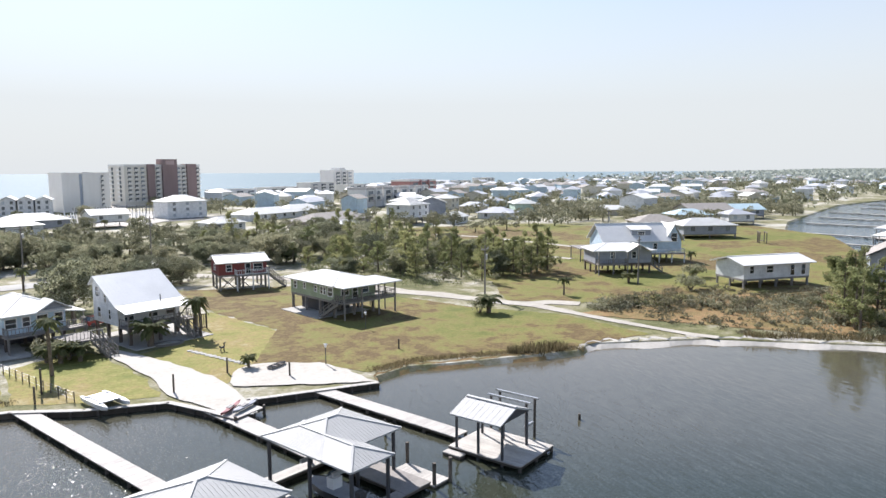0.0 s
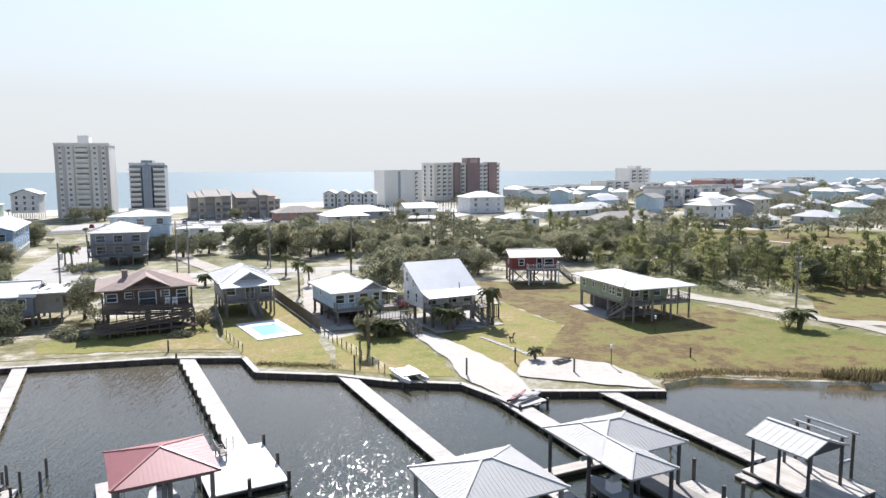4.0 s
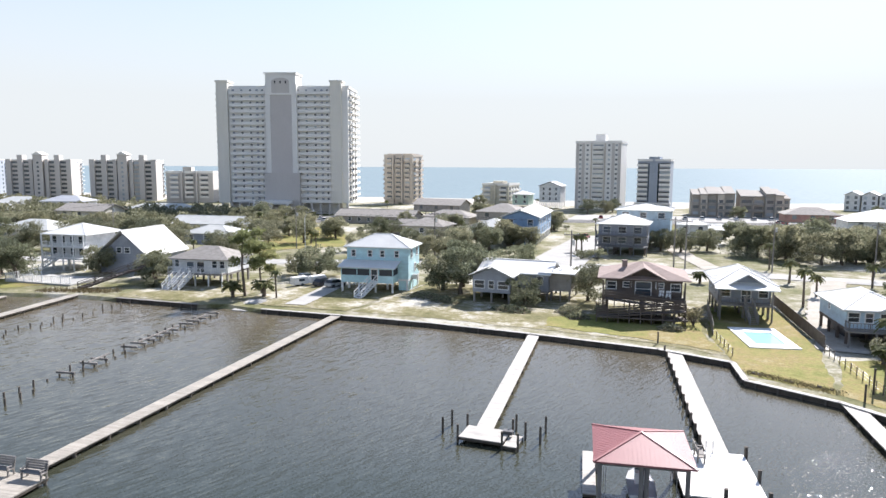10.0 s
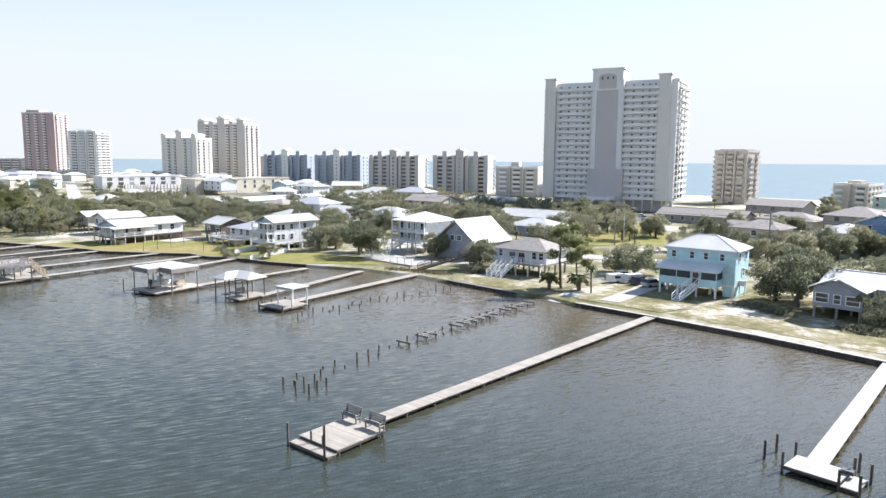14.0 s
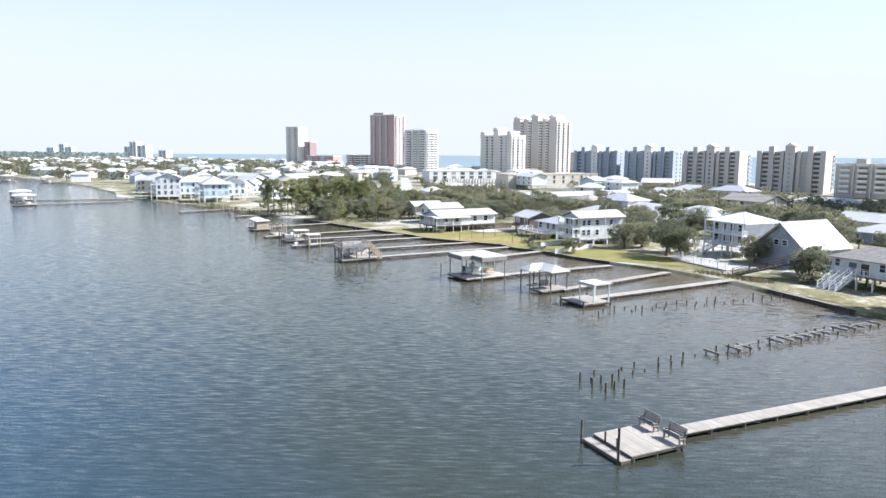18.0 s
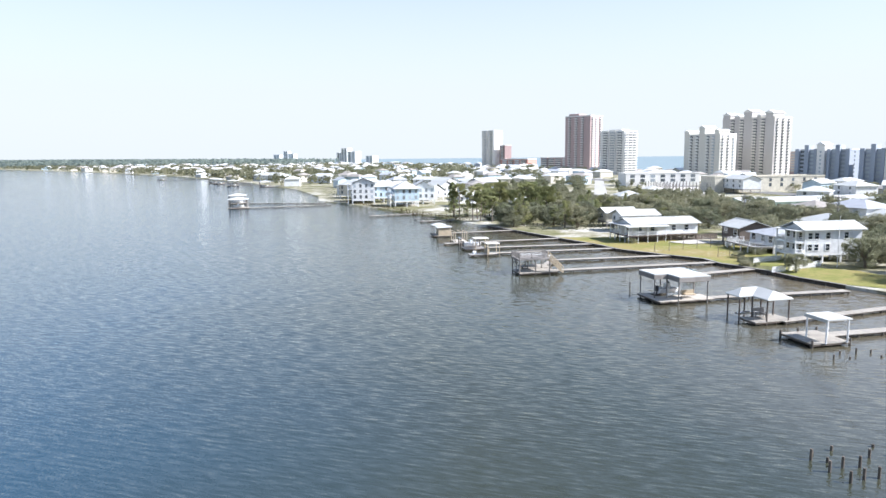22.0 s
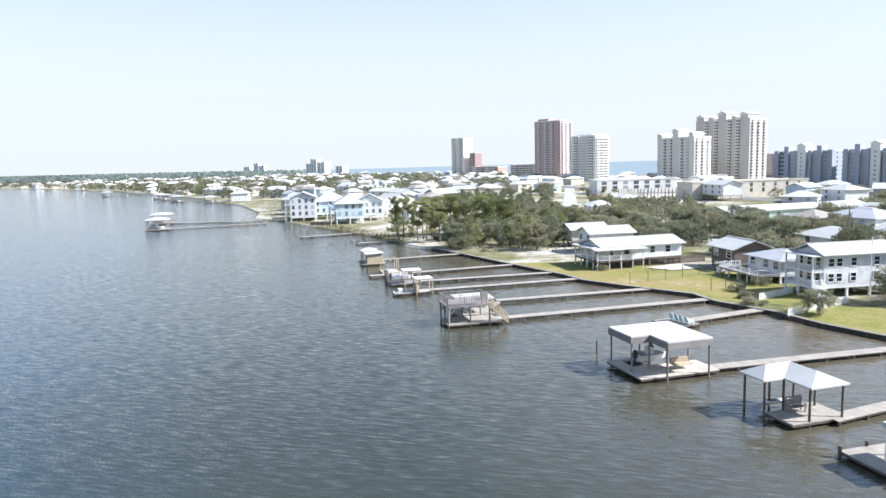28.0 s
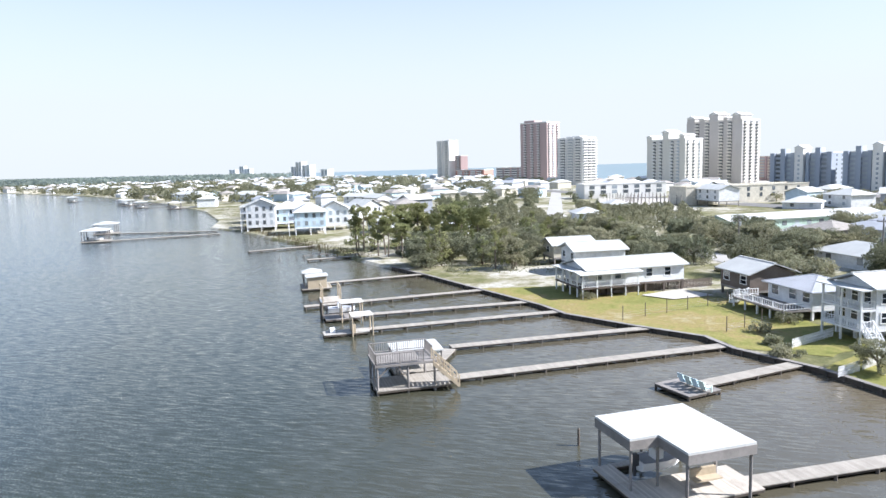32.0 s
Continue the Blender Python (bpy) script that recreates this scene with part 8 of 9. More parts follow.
# the town thins out into the distance on both sides
FARW, FARR = [Mesh() for _ in range(3)], [Mesh() for _ in range(3)]
for zone, num in (((150, 420, 170, 480), 85), ((300, 1100, 200, 700), 210), ((1000, 2400, 300, 1000), 140), ((-700, -300, -120, 200), 110), ((-1500, -600, -700, 100), 190), ((-1400, -480, -640, -130), 150)):
    tries = 0
    done = 0
    while done < num and tries < num * 12:
        tries += 1
        x, y = rnd.uniform(zone[0], zone[1]), rnd.uniform(zone[2], zone[3])
        if y < shore_y(x) + 10 or y > coast_y(x) - 45 or blocked(x, y, 6):
            continue
        if 60 < x < 200 and y < 190:
            continue
        if -440 < x < -190 and 20 < y < 105 and rnd.random() < 0.85:
            continue
        if math.hypot(x, y) > 300 and x > 0 or math.hypot(x, y) > 430:
            k_ = rnd.randrange(3)
            distant_house(FARW[k_], FARR[rnd.choice((0, 0, 0, 1, 2) if x < 0 else (0, 0, 1, 1, 2))], x, y, rnd.choice((10, 30, 55, -60)), rnd.uniform(9, 16) * (0.8 if x < 0 else 1.0), rnd.uniform(7, 11), rnd.choice((2.8, 4.5, 5.0, 6.5) if x > 0 else (2.6, 2.8, 4.6, 5.0)), 1.8)
            claim(x, y, 14, 14)
        else:
            town_house(x, y, rnd.choice((10, 30, 55, -60)), rnd.uniform(9, 17), rnd.uniform(8, 11), rnd.choice((1, 1, 2, 2)), rnd.choice(KINDS[:9]))
        done += 1
for m_, mt, lab in ((FARW[0], WHITESIDE, "white walls of the distant beach town"), (FARW[1], CREAM, "cream walls of the distant beach town"), (FARW[2], PALEBLUE, "pale blue walls of the distant beach town")):
    single("distant_houses", m_, mt, lab, "houses", "stuff")
for m_, mt, lab in ((FARR[0], METALROOF, "pale metal roofs of the distant beach town"), (FARR[1], GREYROOF, "grey metal roofs of the distant beach town"), (FARR[2], SHINGLE, "brown shingle roofs of the distant beach town")):
    single("distant_roofs", m_, mt, lab, "roofs", "stuff")
# beach condominiums past the red block
for i in range(9):
    x = 170 + i * 42
    y = coast_y(x) - 62
    tower("condominium", "white low-rise beach condominium with grey balconies", x, y, 25, 30, 13, rnd.choice((3, 4, 4, 5)), 2.3, STUCCO_W, (-10, 0, 10), 0, STUCCO_W, 6, category="condominium", crown=0.6, fins=False)
tower("condominium", "blue-white stepped condominium in the distance", 308, 514, 25, 30, 14, 6, 2.9, STUCCO_W, (-9, 0, 9), 0, STUCCO_W, 6, [(-3, 5, -5, 4, 3)], category="condominium")
tower("condominium", "rose-coloured condominium block with white balconies", 262, 345, 20, 30, 14, 4, 2.9, plain("rose_render", (0.42, 0.22, 0.2), 0.9, 0.05), (-9, 0, 9), 0, STUCCO_W, 6, category="condominium")
for i in range(4):
    tower("condominium", "terraced white condominium with curved roofs", 196 + i * 15, 300 + i * 6, 20, 13.5, 12, 3, 2.9, STUCCO_W, (-3, 3), 0, STUCCO, 4.5, category="condominium", crown=1.2)
tower("apartment_tower", "grey-brown tower standing beyond the lagoon", 1157, 353, -20, 24, 20, 11, 3.0, STUCCO, (-6, 6), 0, STUCCO, 7)
# off-white walls here stand in for the haze over the farthest towers
for x, y, w, n in ((-1900, -300, 32, 10), (-1960, -330, 24, 13), (-2000, -350, 26, 9), (-1820, -240, 26, 6), (-3300, -820, 44, 10), (-3360, -860, 34, 14), (-3450, -930, 50, 9)):
    tower("apartment_tower", "pale high-rise far along the coast", x, y, 50, w, 20, n, 3.0, STUCCO_W, (-w / 4, w / 4), 0, STUCCO_W, w / 5)


# ---------------- trees and shrubs ----------------
def leaf_cloud(m, centre, radius, count, size, r, flat=0.8):
    """Small leaf cards scattered in a clump."""
    for _ in range(count):
        v = Vector((r.gauss(0, 1), r.gauss(0, 1), r.gauss(0, 1) * flat))
        v = v.normalized() * radius * (0.45 + 0.55 * r.random() ** 0.5)
        c = Vector(centre) + Vector((v.x, v.y, v.z * flat))
        a = Vector((r.gauss(0, 1), r.gauss(0, 1), r.gauss(0, 1))).normalized()
        b = a.orthogonal().normalized()
        q = size * r.uniform(0.6, 1.3)
        m.face(c - a * q, c + b * q * 0.7, c + a * q, c - b * q * 0.7)


def make_tree(kind, seed, thin=1.0):
    """Trunk and crown meshes, about the true size, standing at the origin."""
    r = random.Random(seed)
    wood, leaf = Mesh(), Mesh()
    if kind == "oak":
        H, R = r.uniform(5.0, 6.6), r.uniform(3.4, 4.6)
        base = [(0, 0, -0.3), (0.1, 0.1, 1.0), (r.uniform(-0.3, 0.3), r.uniform(-0.3, 0.3), 2.0)]
        wood.limb(base, (0.34, 0.26, 0.2), 7)
        for i in range(8):
            a = i * 0.785 + r.uniform(-0.3, 0.3)
            rr = R * r.uniform(0.45, 0.9)
            z = H * r.uniform(0.36, 0.9)
            tip = (math.cos(a) * rr, math.sin(a) * rr, z)
            mid = (math.cos(a) * rr * 0.45, math.sin(a) * rr * 0.45, 1.2 + z * 0.45)
            wood.limb([base[2], mid, tip], (0.14, 0.08, 0.03), 5)
            for j in range(8):
                p = [tip[k] * r.uniform(0.55, 1.1) + r.uniform(-0.9, 0.9) for k in range(3)]
                p[2] = min(H, max(1.1, p[2]))
                leaf_cloud(leaf, p, r.uniform(0.6, 1.05), 85, 0.135, r, 0.75)
        for j in range(16):
            a = r.uniform(0, 6.28)
            rr = R * 0.75 * r.random() ** 0.5
            leaf_cloud(leaf, (math.cos(a) * rr, math.sin(a) * rr, H * (1 - 0.3 * (rr / R) ** 2) - r.uniform(0, 0.9)), r.uniform(0.6, 1.0), 75, 0.135, r, 0.7)
    elif kind == "pine":
        H = r.uniform(6, 9.5)
        lean = r.uniform(-0.4, 0.4)
        wood.limb([(0, 0, -0.3), (lean * 0.4, 0, H * 0.5), (lean, 0, H)], (0.2, 0.14, 0.04), 6)
        for i in range(20):
            f = 0.1 + 0.9 * (i + r.random()) / 20
            a = r.uniform(0, 6.28)
            L = (1.12 - f) * 2.5 + 0.35
            b = (lean * f, 0, H * f)
            tip = (b[0] + math.cos(a) * L, math.sin(a) * L, H * f + 0.25 * L)
            wood.limb([b, tip], (0.05, 0.02), 4)
            for q in (0.55, 1.0):
                leaf_cloud(leaf, [b[k] + (tip[k] - b[k]) * q for k in range(3)], r.uniform(0.4, 0.7), 40, 0.15, r, 0.8)
        leaf_cloud(leaf, (lean, 0, H), 0.5, 40, 0.15, r)
    elif kind == "tall_pine":
        H = r.uniform(8.5, 11)
        wood.limb([(0, 0, -0.3), (0.3, 0.1, H * 0.45), (-0.1, 0.2, H * 0.95)], (0.22, 0.16, 0.06), 6)
        for i in range(17):
            f = r.uniform(0.42, 1.0)
            a = r.uniform(0, 6.28)
            L = r.uniform(1.2, 3.0)
            tip = (math.cos(a) * L, math.sin(a) * L, H * f + r.uniform(0, 0.7))
            wood.limb([(0.1, 0.1, H * f - 0.4), tip], (0.07, 0.02), 4)
            for j in range(7):
                leaf_cloud(leaf, [tip[0] * r.uniform(0.45, 1.1), tip[1] * r.uniform(0.45, 1.1), tip[2] + r.uniform(-0.45, 0.35)], r.uniform(0.5, 0.9), 46, 0.14, r, 0.65)
    elif kind == "palm":
        H = r.uniform(3.2, 5.4)
        wood.limb([(0, 0, -0.2), (0.05, 0.05, H * 0.5), (r.uniform(-0.2, 0.2), 0.1, H)], (0.2, 0.15, 0.17), 7)
        fronds(leaf, (0, 0.1, H), 22, 1.25, r)
    elif kind == "palmetto":
        wood.limb([(0, 0, -0.2), (0, 0, 1.3)], (0.22, 0.2), 7)
        fronds(leaf, (0, 0, 1.3), 34, 1.2, r, 0.1, 1.5)
    elif kind == "shrub":
        R = r.uniform(0.9, 1.5)
        for i in range(5):
            a = i * 1.26
            wood.limb([(0, 0, -0.1), (math.cos(a) * R * 0.6, math.sin(a) * R * 0.6, R * 0.9)], (0.05, 0.02), 4)
        for j in range(18):
            a = r.uniform(0, 6.28)
            rr = R * r.random() ** 0.5
            leaf_cloud(leaf, (math.cos(a) * rr, math.sin(a) * rr, r.uniform(0.25, 1.1) * R * 0.9), 0.45, 60, 0.085, r, 0.8)
    else:  # bare scrub
        R = r.uniform(1.4, 2.2)
        for i in range(12):
            a = r.uniform(0, 6.28)
            rr = R * r.uniform(0.3, 0.9)
            tip = (math.cos(a) * rr, math.sin(a) * rr, R * r.uniform(0.7, 1.3))
            wood.limb([(0, 0, -0.1), (tip[0] * 0.4, tip[1] * 0.4, tip[2] * 0.6), tip], (0.06, 0.04, 0.015), 4)
            leaf_cloud(leaf, tip, 0.55, 26, 0.12, r, 0.8)
    return wood, leaf


def fronds(m, top, n, L, r, lo=-0.5, hi=1.0):
    """Arching fan fronds from the top of a palm."""
    for i in range(n):
        a = 2.4 * i + r.uniform(-0.2, 0.2)
        up = r.uniform(lo, hi)
        d = Vector((math.cos(a), math.sin(a), 0))
        side = Vector((-math.sin(a), math.cos(a), 0))
        pts = [Vector(top) + d * L * t + Vector((0, 0, up * L * t * 0.8 - 0.75 * L * t * t)) for t in (0, 0.35, 0.7, 1.0)]
        for k in range(3):
            w0, w1 = (0.05, 0.26, 0.22, 0.02)[k], (0.05, 0.26, 0.22, 0.02)[k + 1]
            for s_ in (-1, 1):
                m.face(pts[k], pts[k + 1], pts[k + 1] + side * s_ * w1 - Vector((0, 0, 0.12)), pts[k] + side * s_ * w0 - Vector((0, 0, 0.08)))


LEAFS = {"oak": OAKLEAF, "pine": PINELEAF, "tall_pine": PINELEAF, "palm": PALMLEAF, "palmetto": PALMLEAF, "shrub": OAKLEAF, "scrub": SCRUBLEAF}
LABELS = {"oak": "spreading grey-green live oak with dark twisted limbs", "pine": "young green pine with a pointed crown", "tall_pine": "tall pine with an open tufted crown", "palm": "slim cabbage palm with a round fan crown",
          "palmetto": "short bushy fan palm", "shrub": "dense dark green evergreen shrub", "scrub": "grey bare-twigged coastal scrub bush"}
CATS = {"oak": "tree", "pine": "tree", "tall_pine": "tree", "palm": "palm tree", "palmetto": "palm tree", "shrub": "shrub", "scrub": "shrub"}
VARIANTS = {"oak": 5, "pine": 4, "tall_pine": 3, "palm": 3, "palmetto": 2, "shrub": 3, "scrub": 3}
TREE_MESH = {}
for k_, nv in VARIANTS.items():
    for v_ in range(nv):
        wd, lf = make_tree(k_, 100 + 17 * v_ + len(k_))
        TREE_MESH[k_, v_] = (wd.data("trunk", BARK), lf.data("crown", LEAFS[k_]))
tree_rnd = random.Random(23)


def tree(kind, x, y, size=1.0, z=GZ, group=""):
    v = tree_rnd.randrange(VARIANTS[kind])
    wd, lf = TREE_MESH[kind, v]
    names = {"oak": "oak_tree", "pine": "pine_tree", "tall_pine": "pine_tree", "palm": "palm_tree", "palmetto": "fan_palm", "shrub": "shrub", "scrub": "scrub_bush"}
    t = thing(names[kind], x, y, z, 0, LABELS[kind], CATS[kind], group or {"oak": "oaks", "pine": "pines", "tall_pine": "pines", "palm": "palms", "palmetto": "palms", "shrub": "shrubs", "scrub": "scrub"}[kind])
    part("trunk", wd, None, t)
    part("crown", lf, None, t)
    t.matrix_world = Matrix.Scale(PLAN, 4) @ pose(x, y, z, 0, 0, tree_rnd.uniform(0, 360)) @ Matrix.Diagonal((size, size, size * tree_rnd.uniform(0.92, 1.08), 1))
    return t


KEEP_OUT += [(-238, -218, 86, 124)]  # open yard before the mint motel

# single trees beside the houses
for k_, x, y, s_ in (("oak", -42.8, 94.2, 1.1), ("oak", -39.0, 92.4, 1.12), ("oak", -41.0, 98.0, 1.1), ("oak", -28.0, 88.9, 0.72), ("oak", -20.9, 95.5, 0.75), ("oak", -66.8, 96.2, 1.0), ("oak", -70.5, 97, 0.8), ("shrub", -18.9, 93, 1.3), ("shrub", -17.6, 88.5, 1.0), ("oak", -34, 106, 1.0), ("oak", -46, 108, 0.9),
                     ("shrub", -6.6, 89, 1.4), ("scrub", -6.0, 86, 1.0), ("palm", 5.7, 125, 1.1), ("palm", 6.6, 104, 0.95), ("palm", 8.8, 113, 0.95), ("palm", 2.9, 140, 0.9), ("palm", 17.5, 126, 1.0), ("palm", 11.7, 71.6, 1.05), ("palm", 27.6, 78.4, 1.25),
                     ("palmetto", 22.1, 76.6, 1.75), ("palmetto", 13.2, 75.8, 1.1), ("palmetto", 14.9, 75.4, 1.1), ("palmetto", 12.2, 77.0, 1.0), ("palmetto", 14.2, 76.8, 1.0), ("palm", 27.9, 77.4, 0.9), ("shrub", 12.6, 78.6, 1.1), ("palmetto", 26.8, 62.0, 0.7), ("oak", 18.8, 97, 1.05),
                     ("tall_pine", -66.6, 77.5, 1.05), ("tall_pine", -65.6, 80, 0.8), ("palmetto", -63.6, 78.0, 1.5), ("palm", -61.4, 78.0, 0.72), ("palmetto", -67.4, 75.8, 1.3), ("oak", -86.5, 79.5, 0.8), ("oak", -90, 83, 0.8), ("shrub", -84, 77, 1.3),
                     ("oak", -103, 83, 0.85), ("oak", -109.6, 72.6, 1.05), ("oak", -113.9, 72.2, 1.1), ("oak", -118, 75.5, 0.9), ("oak", -124.6, 69.6, 0.8), ("oak", -125.6, 74, 0.95), ("oak", -120.6, 56.6, 0.5), ("shrub", -126.6, 50.9, 1.0), ("shrub", -127.8, 51.6, 0.9), ("oak", -187.5, 32.5, 0.95), ("oak", -195.5, 27.5, 1.05), ("oak", -199.5, 21.5, 0.9), ("tall_pine", -206.5, 11.5, 0.85), ("tall_pine", -214, 7.5, 0.9), ("pine", -222, 4.5, 0.8), ("oak", 19.8, 106.5, 1.1), ("oak", -138.5, 77, 0.9),  ("shrub", -126.4, 52.6, 0.5), ("shrub", -135.9, 53.3, 0.9), ("shrub", -157.2, 39.4, 0.9), ("shrub", -139.4, 58.4, 1.0),
                     ("shrub", -130.6, 52.2, 0.95), ("shrub", -165.5, 42.4, 1.1), ("palmetto", 62.1, 65.6, 1.5), ("shrub", 61.2, 66.5, 1.2), ("palm", 79.5, 67.5, 0.8), ("palmetto", 96.5, 68, 1.1), ("tall_pine", 99, 36, 0.75), ("palm", 103, 60, 0.7), ("shrub", 98, 57.5, 1.5), ("shrub", 110, 64, 1.4), ("palm", 112, 66, 0.8),
                     ("palm", -33.5, 146, 1.1), ("palm", -35.5, 149, 1.0), ("oak", -14.5, 158, 1.0), ("oak", -19, 160, 0.9), ("oak", -9.5, 164, 0.9), ("palmetto", -7.6, 118, 1.1), ("palmetto", -14, 116, 1.1), ("shrub", -31.5, 139, 1.5), ("shrub", -29, 140, 1.3)):
    tree(k_, x, y, s_)


def scatter(zone, num, kinds, lo, hi, pad=1.5, seed=1, joined=False):
    """Trees spread over a rectangle, clear of houses and roads; joined: far ones, as one mesh of woods."""
    r = random.Random(seed)
    done = tries = 0
    m = Mesh()
    while done < num and tries < num * 8:
        tries += 1
        x, y = r.uniform(zone[0], zone[1]), r.uniform(zone[2], zone[3])
        if blocked(x, y, pad) or y < shore_y(x) + 2.5 or y > coast_y(x) - 40:
            continue
        if any(near_road(x, y, p, 3.5) for p in ROADS):
            continue
        k, s_ = r.choice(kinds), r.uniform(lo, hi)
        if joined:
            h_, w_ = (7.5, 1.6) if k == "pine" else (6.2, 3.4)
            for _ in range(22):
                a_ = r.uniform(0, 6.28)
                q = w_ * s_ * r.random() ** 0.5
                leaf_cloud(m, (x + q * math.cos(a_), y + q * math.sin(a_), GZ + s_ * r.uniform(0.3, 0.9) * h_ * (1 - 0.35 * (q / w_ / s_) ** 2)), 0.9 * s_, 26, 0.3 * s_, r, 0.75)
            m.limb([(x, y, GZ - 0.2), (x, y, GZ + 0.6 * h_ * s_)], (0.25, 0.1), 5)
        else:
            tree(k, x, y, s_)
        done += 1
    if joined:
        single("woods", m, OAKLEAF if kinds[0] == "oak" else PINELEAF, "dense belt of grey-green coastal oaks", "woods", "stuff")


def near_road(x, y, road, pad):
    pts, half = road[2], road[3]
    half = max(half) if isinstance(half, (list, tuple)) else half
    for (x0, y0), (x1, y1) in zip(pts, pts[1:]):
        dx, dy = x1 - x0, y1 - y0
        t = max(0.0, min(1.0, ((x - x0) * dx + (y - y0) * dy) / (dx * dx + dy * dy)))
        if math.hypot(x - x0 - t * dx, y - y0 - t * dy) < half + pad:
            return True
    return False


scatter((20, 56, 116, 160), 46, ("oak", "oak", "oak", "shrub"), 0.6, 0.88, seed=2)
scatter((62, 98, 84, 130), 120, ("pine", "pine", "scrub", "shrub", "oak"), 0.6, 0.95, pad=0.5, seed=3)
scatter((58, 100, 130, 170), 40, ("oak", "oak", "pine"), 0.75, 1.0, seed=33)
scatter((24, 110, 160, 215), 75, ("oak", "oak", "pine"), 0.6, 0.85, seed=4, joined=True)
scatter((-4, 24, 150, 185), 24, ("oak",), 0.85, 1.1, seed=5)
for seed, zone in enumerate(((73, 80, 56, 62), (79, 88, 50, 58), (86, 96, 43, 53), (94, 110, 37, 48))):
    scatter(zone, 17, ("scrub", "shrub", "shrub", "scrub", "palmetto"), 0.4, 0.72, pad=0.5, seed=6 + 70 * seed)
scatter((72, 92, 31, 54), 12, ("scrub", "shrub", "scrub"), 0.25, 0.45, pad=0.5, seed=66)
scatter((88, 118, 22, 38), 30, ("shrub", "pine", "scrub"), 0.6, 0.9, pad=0.5, seed=16)
scatter((-70, -40, 112, 200), 30, ("oak", "oak", "palm", "shrub"), 0.7, 0.95, seed=7)
scatter((-150, -72, 100, 200), 60, ("oak", "oak", "palm", "shrub"), 0.7, 1.0, seed=8)
scatter((-240, -130, 66, 130), 85, ("oak", "oak", "shrub"), 0.75, 1.05, seed=9)
scatter((-240, -180, 50, 112), 45, ("oak", "oak", "oak", "shrub"), 0.75, 1.0, seed=29)
scatter((-260, -130, 130, 200), 130, ("oak", "oak"), 0.75, 1.05, seed=19, joined=True)
scatter((196, 300, 116, 196), 110, ("oak", "oak"), 0.8, 1.1, seed=61, joined=True)
scatter((84, 100, 20, 36), 22, ("pine", "pine", "shrub"), 0.75, 1.0, pad=0.5, seed=62)
scatter((-440, -250, 150, 215), 90, ("oak", "oak"), 0.7, 1.0, seed=63, joined=True)
scatter((-238, -186, 14, 70), 75, ("oak", "oak", "oak", "pine"), 0.65, 0.92, seed=10)
scatter((-340, -236, 20, 104), 190, ("oak", "oak", "pine"), 0.55, 0.8, seed=20, joined=True)
scatter((-256, -208, 0, 30), 40, ("tall_pine", "pine", "shrub"), 0.8, 1.1, seed=11)
scatter((-440, -310, -20, 110), 110, ("oak", "pine", "oak"), 0.55, 0.8, seed=12, joined=True)
scatter((110, 420, 150, 420), 190, ("oak", "oak"), 0.8, 1.1, seed=13, joined=True)
scatter((380, 1000, 200, 600), 110, ("oak",), 1.0, 1.5, seed=14, joined=True)
scatter((-170, 80, 190, 300), 50, ("palm", "shrub", "oak"), 0.7, 1.0, seed=15)
scatter((-900, -420, -300, 120), 190, ("oak", "oak"), 1.0, 1.4, seed=17, joined=True)


# far woods: tufted belts on the horizon
def far_wood(name, zone, num, size, label, seed, leaf=OAKLEAF):
    r = random.Random(seed)
    m = Mesh()
    done = tries = 0
    while done < num and tries < num * 10:
        tries += 1
        x, y = r.uniform(zone[0], zone[1]), r.uniform(zone[2], zone[3])
        if y < shore_y(x) + 6 or y > coast_y(x) - 60 or blocked(x, y, 4):
            continue
        leaf_cloud(m, (x, y, GZ + size * 0.55), size * 0.75, 12, size * 0.26, r, 0.7)
        done += 1
    single(name, m, leaf, label, "woods", "stuff")


far_wood("far_woods", (-1500, -480, -900, 0), 2000, 5.5, "dark woods along the far lagoon shore", 31)
far_wood("far_woods", (260, 1100, 130, 620), 900, 5.0, "dark tree belts between the houses by the bay", 35)
far_wood("far_woods", (-1100, -540, -480, -160), 900, 6.0, "grey-green woods behind the far shore houses", 34)
# the two farthest belts carry painted haze in their leaf colour
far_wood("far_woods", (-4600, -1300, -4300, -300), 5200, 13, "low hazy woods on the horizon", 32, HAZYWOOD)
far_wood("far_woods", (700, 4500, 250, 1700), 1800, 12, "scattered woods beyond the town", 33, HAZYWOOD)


# low undergrowth between the shrubs
def undergrowth(zone, num, material, label, seed, size=0.9):
    r = random.Random(seed)
    m = Mesh()
    done = tries = 0
    while done < num and tries < num * 10:
        tries += 1
        x, y = r.uniform(zone[0], zone[1]), r.uniform(zone[2], zone[3])
        if y < shore_y(x) + 3 or blocked(x, y, 0.5) or any(near_road(x, y, p, 1.6) for p in ROADS):
            continue
        q = size * r.uniform(0.5, 1.4)
        leaf_cloud(m, (x, y, GZ + q * 0.5), q, 34, 0.13, r, 0.6)
        done += 1
    single("undergrowth", m, material, label, "scrub", "stuff")


undergrowth((72, 108, 24, 60), 420, SCRUBLEAF, "tangled grey-brown scrub behind the beach", 51, 0.5)
for k, zone in enumerate(((72, 80, 55, 62), (79, 88, 49, 58), (86, 96, 42, 53), (94, 110, 36, 48))):
    undergrowth(zone, 55, SCRUBLEAF if k % 2 else OAKLEAF, "dense low thicket along the track", 57 + k, 1.0)
undergrowth((84, 120, 22, 44), 260, OAKLEAF, "dark green scrub thicket by the water", 52, 1.2)
undergrowth((62, 98, 84, 128), 420, PINELEAF, "green thicket below young pines", 53, 1.2)
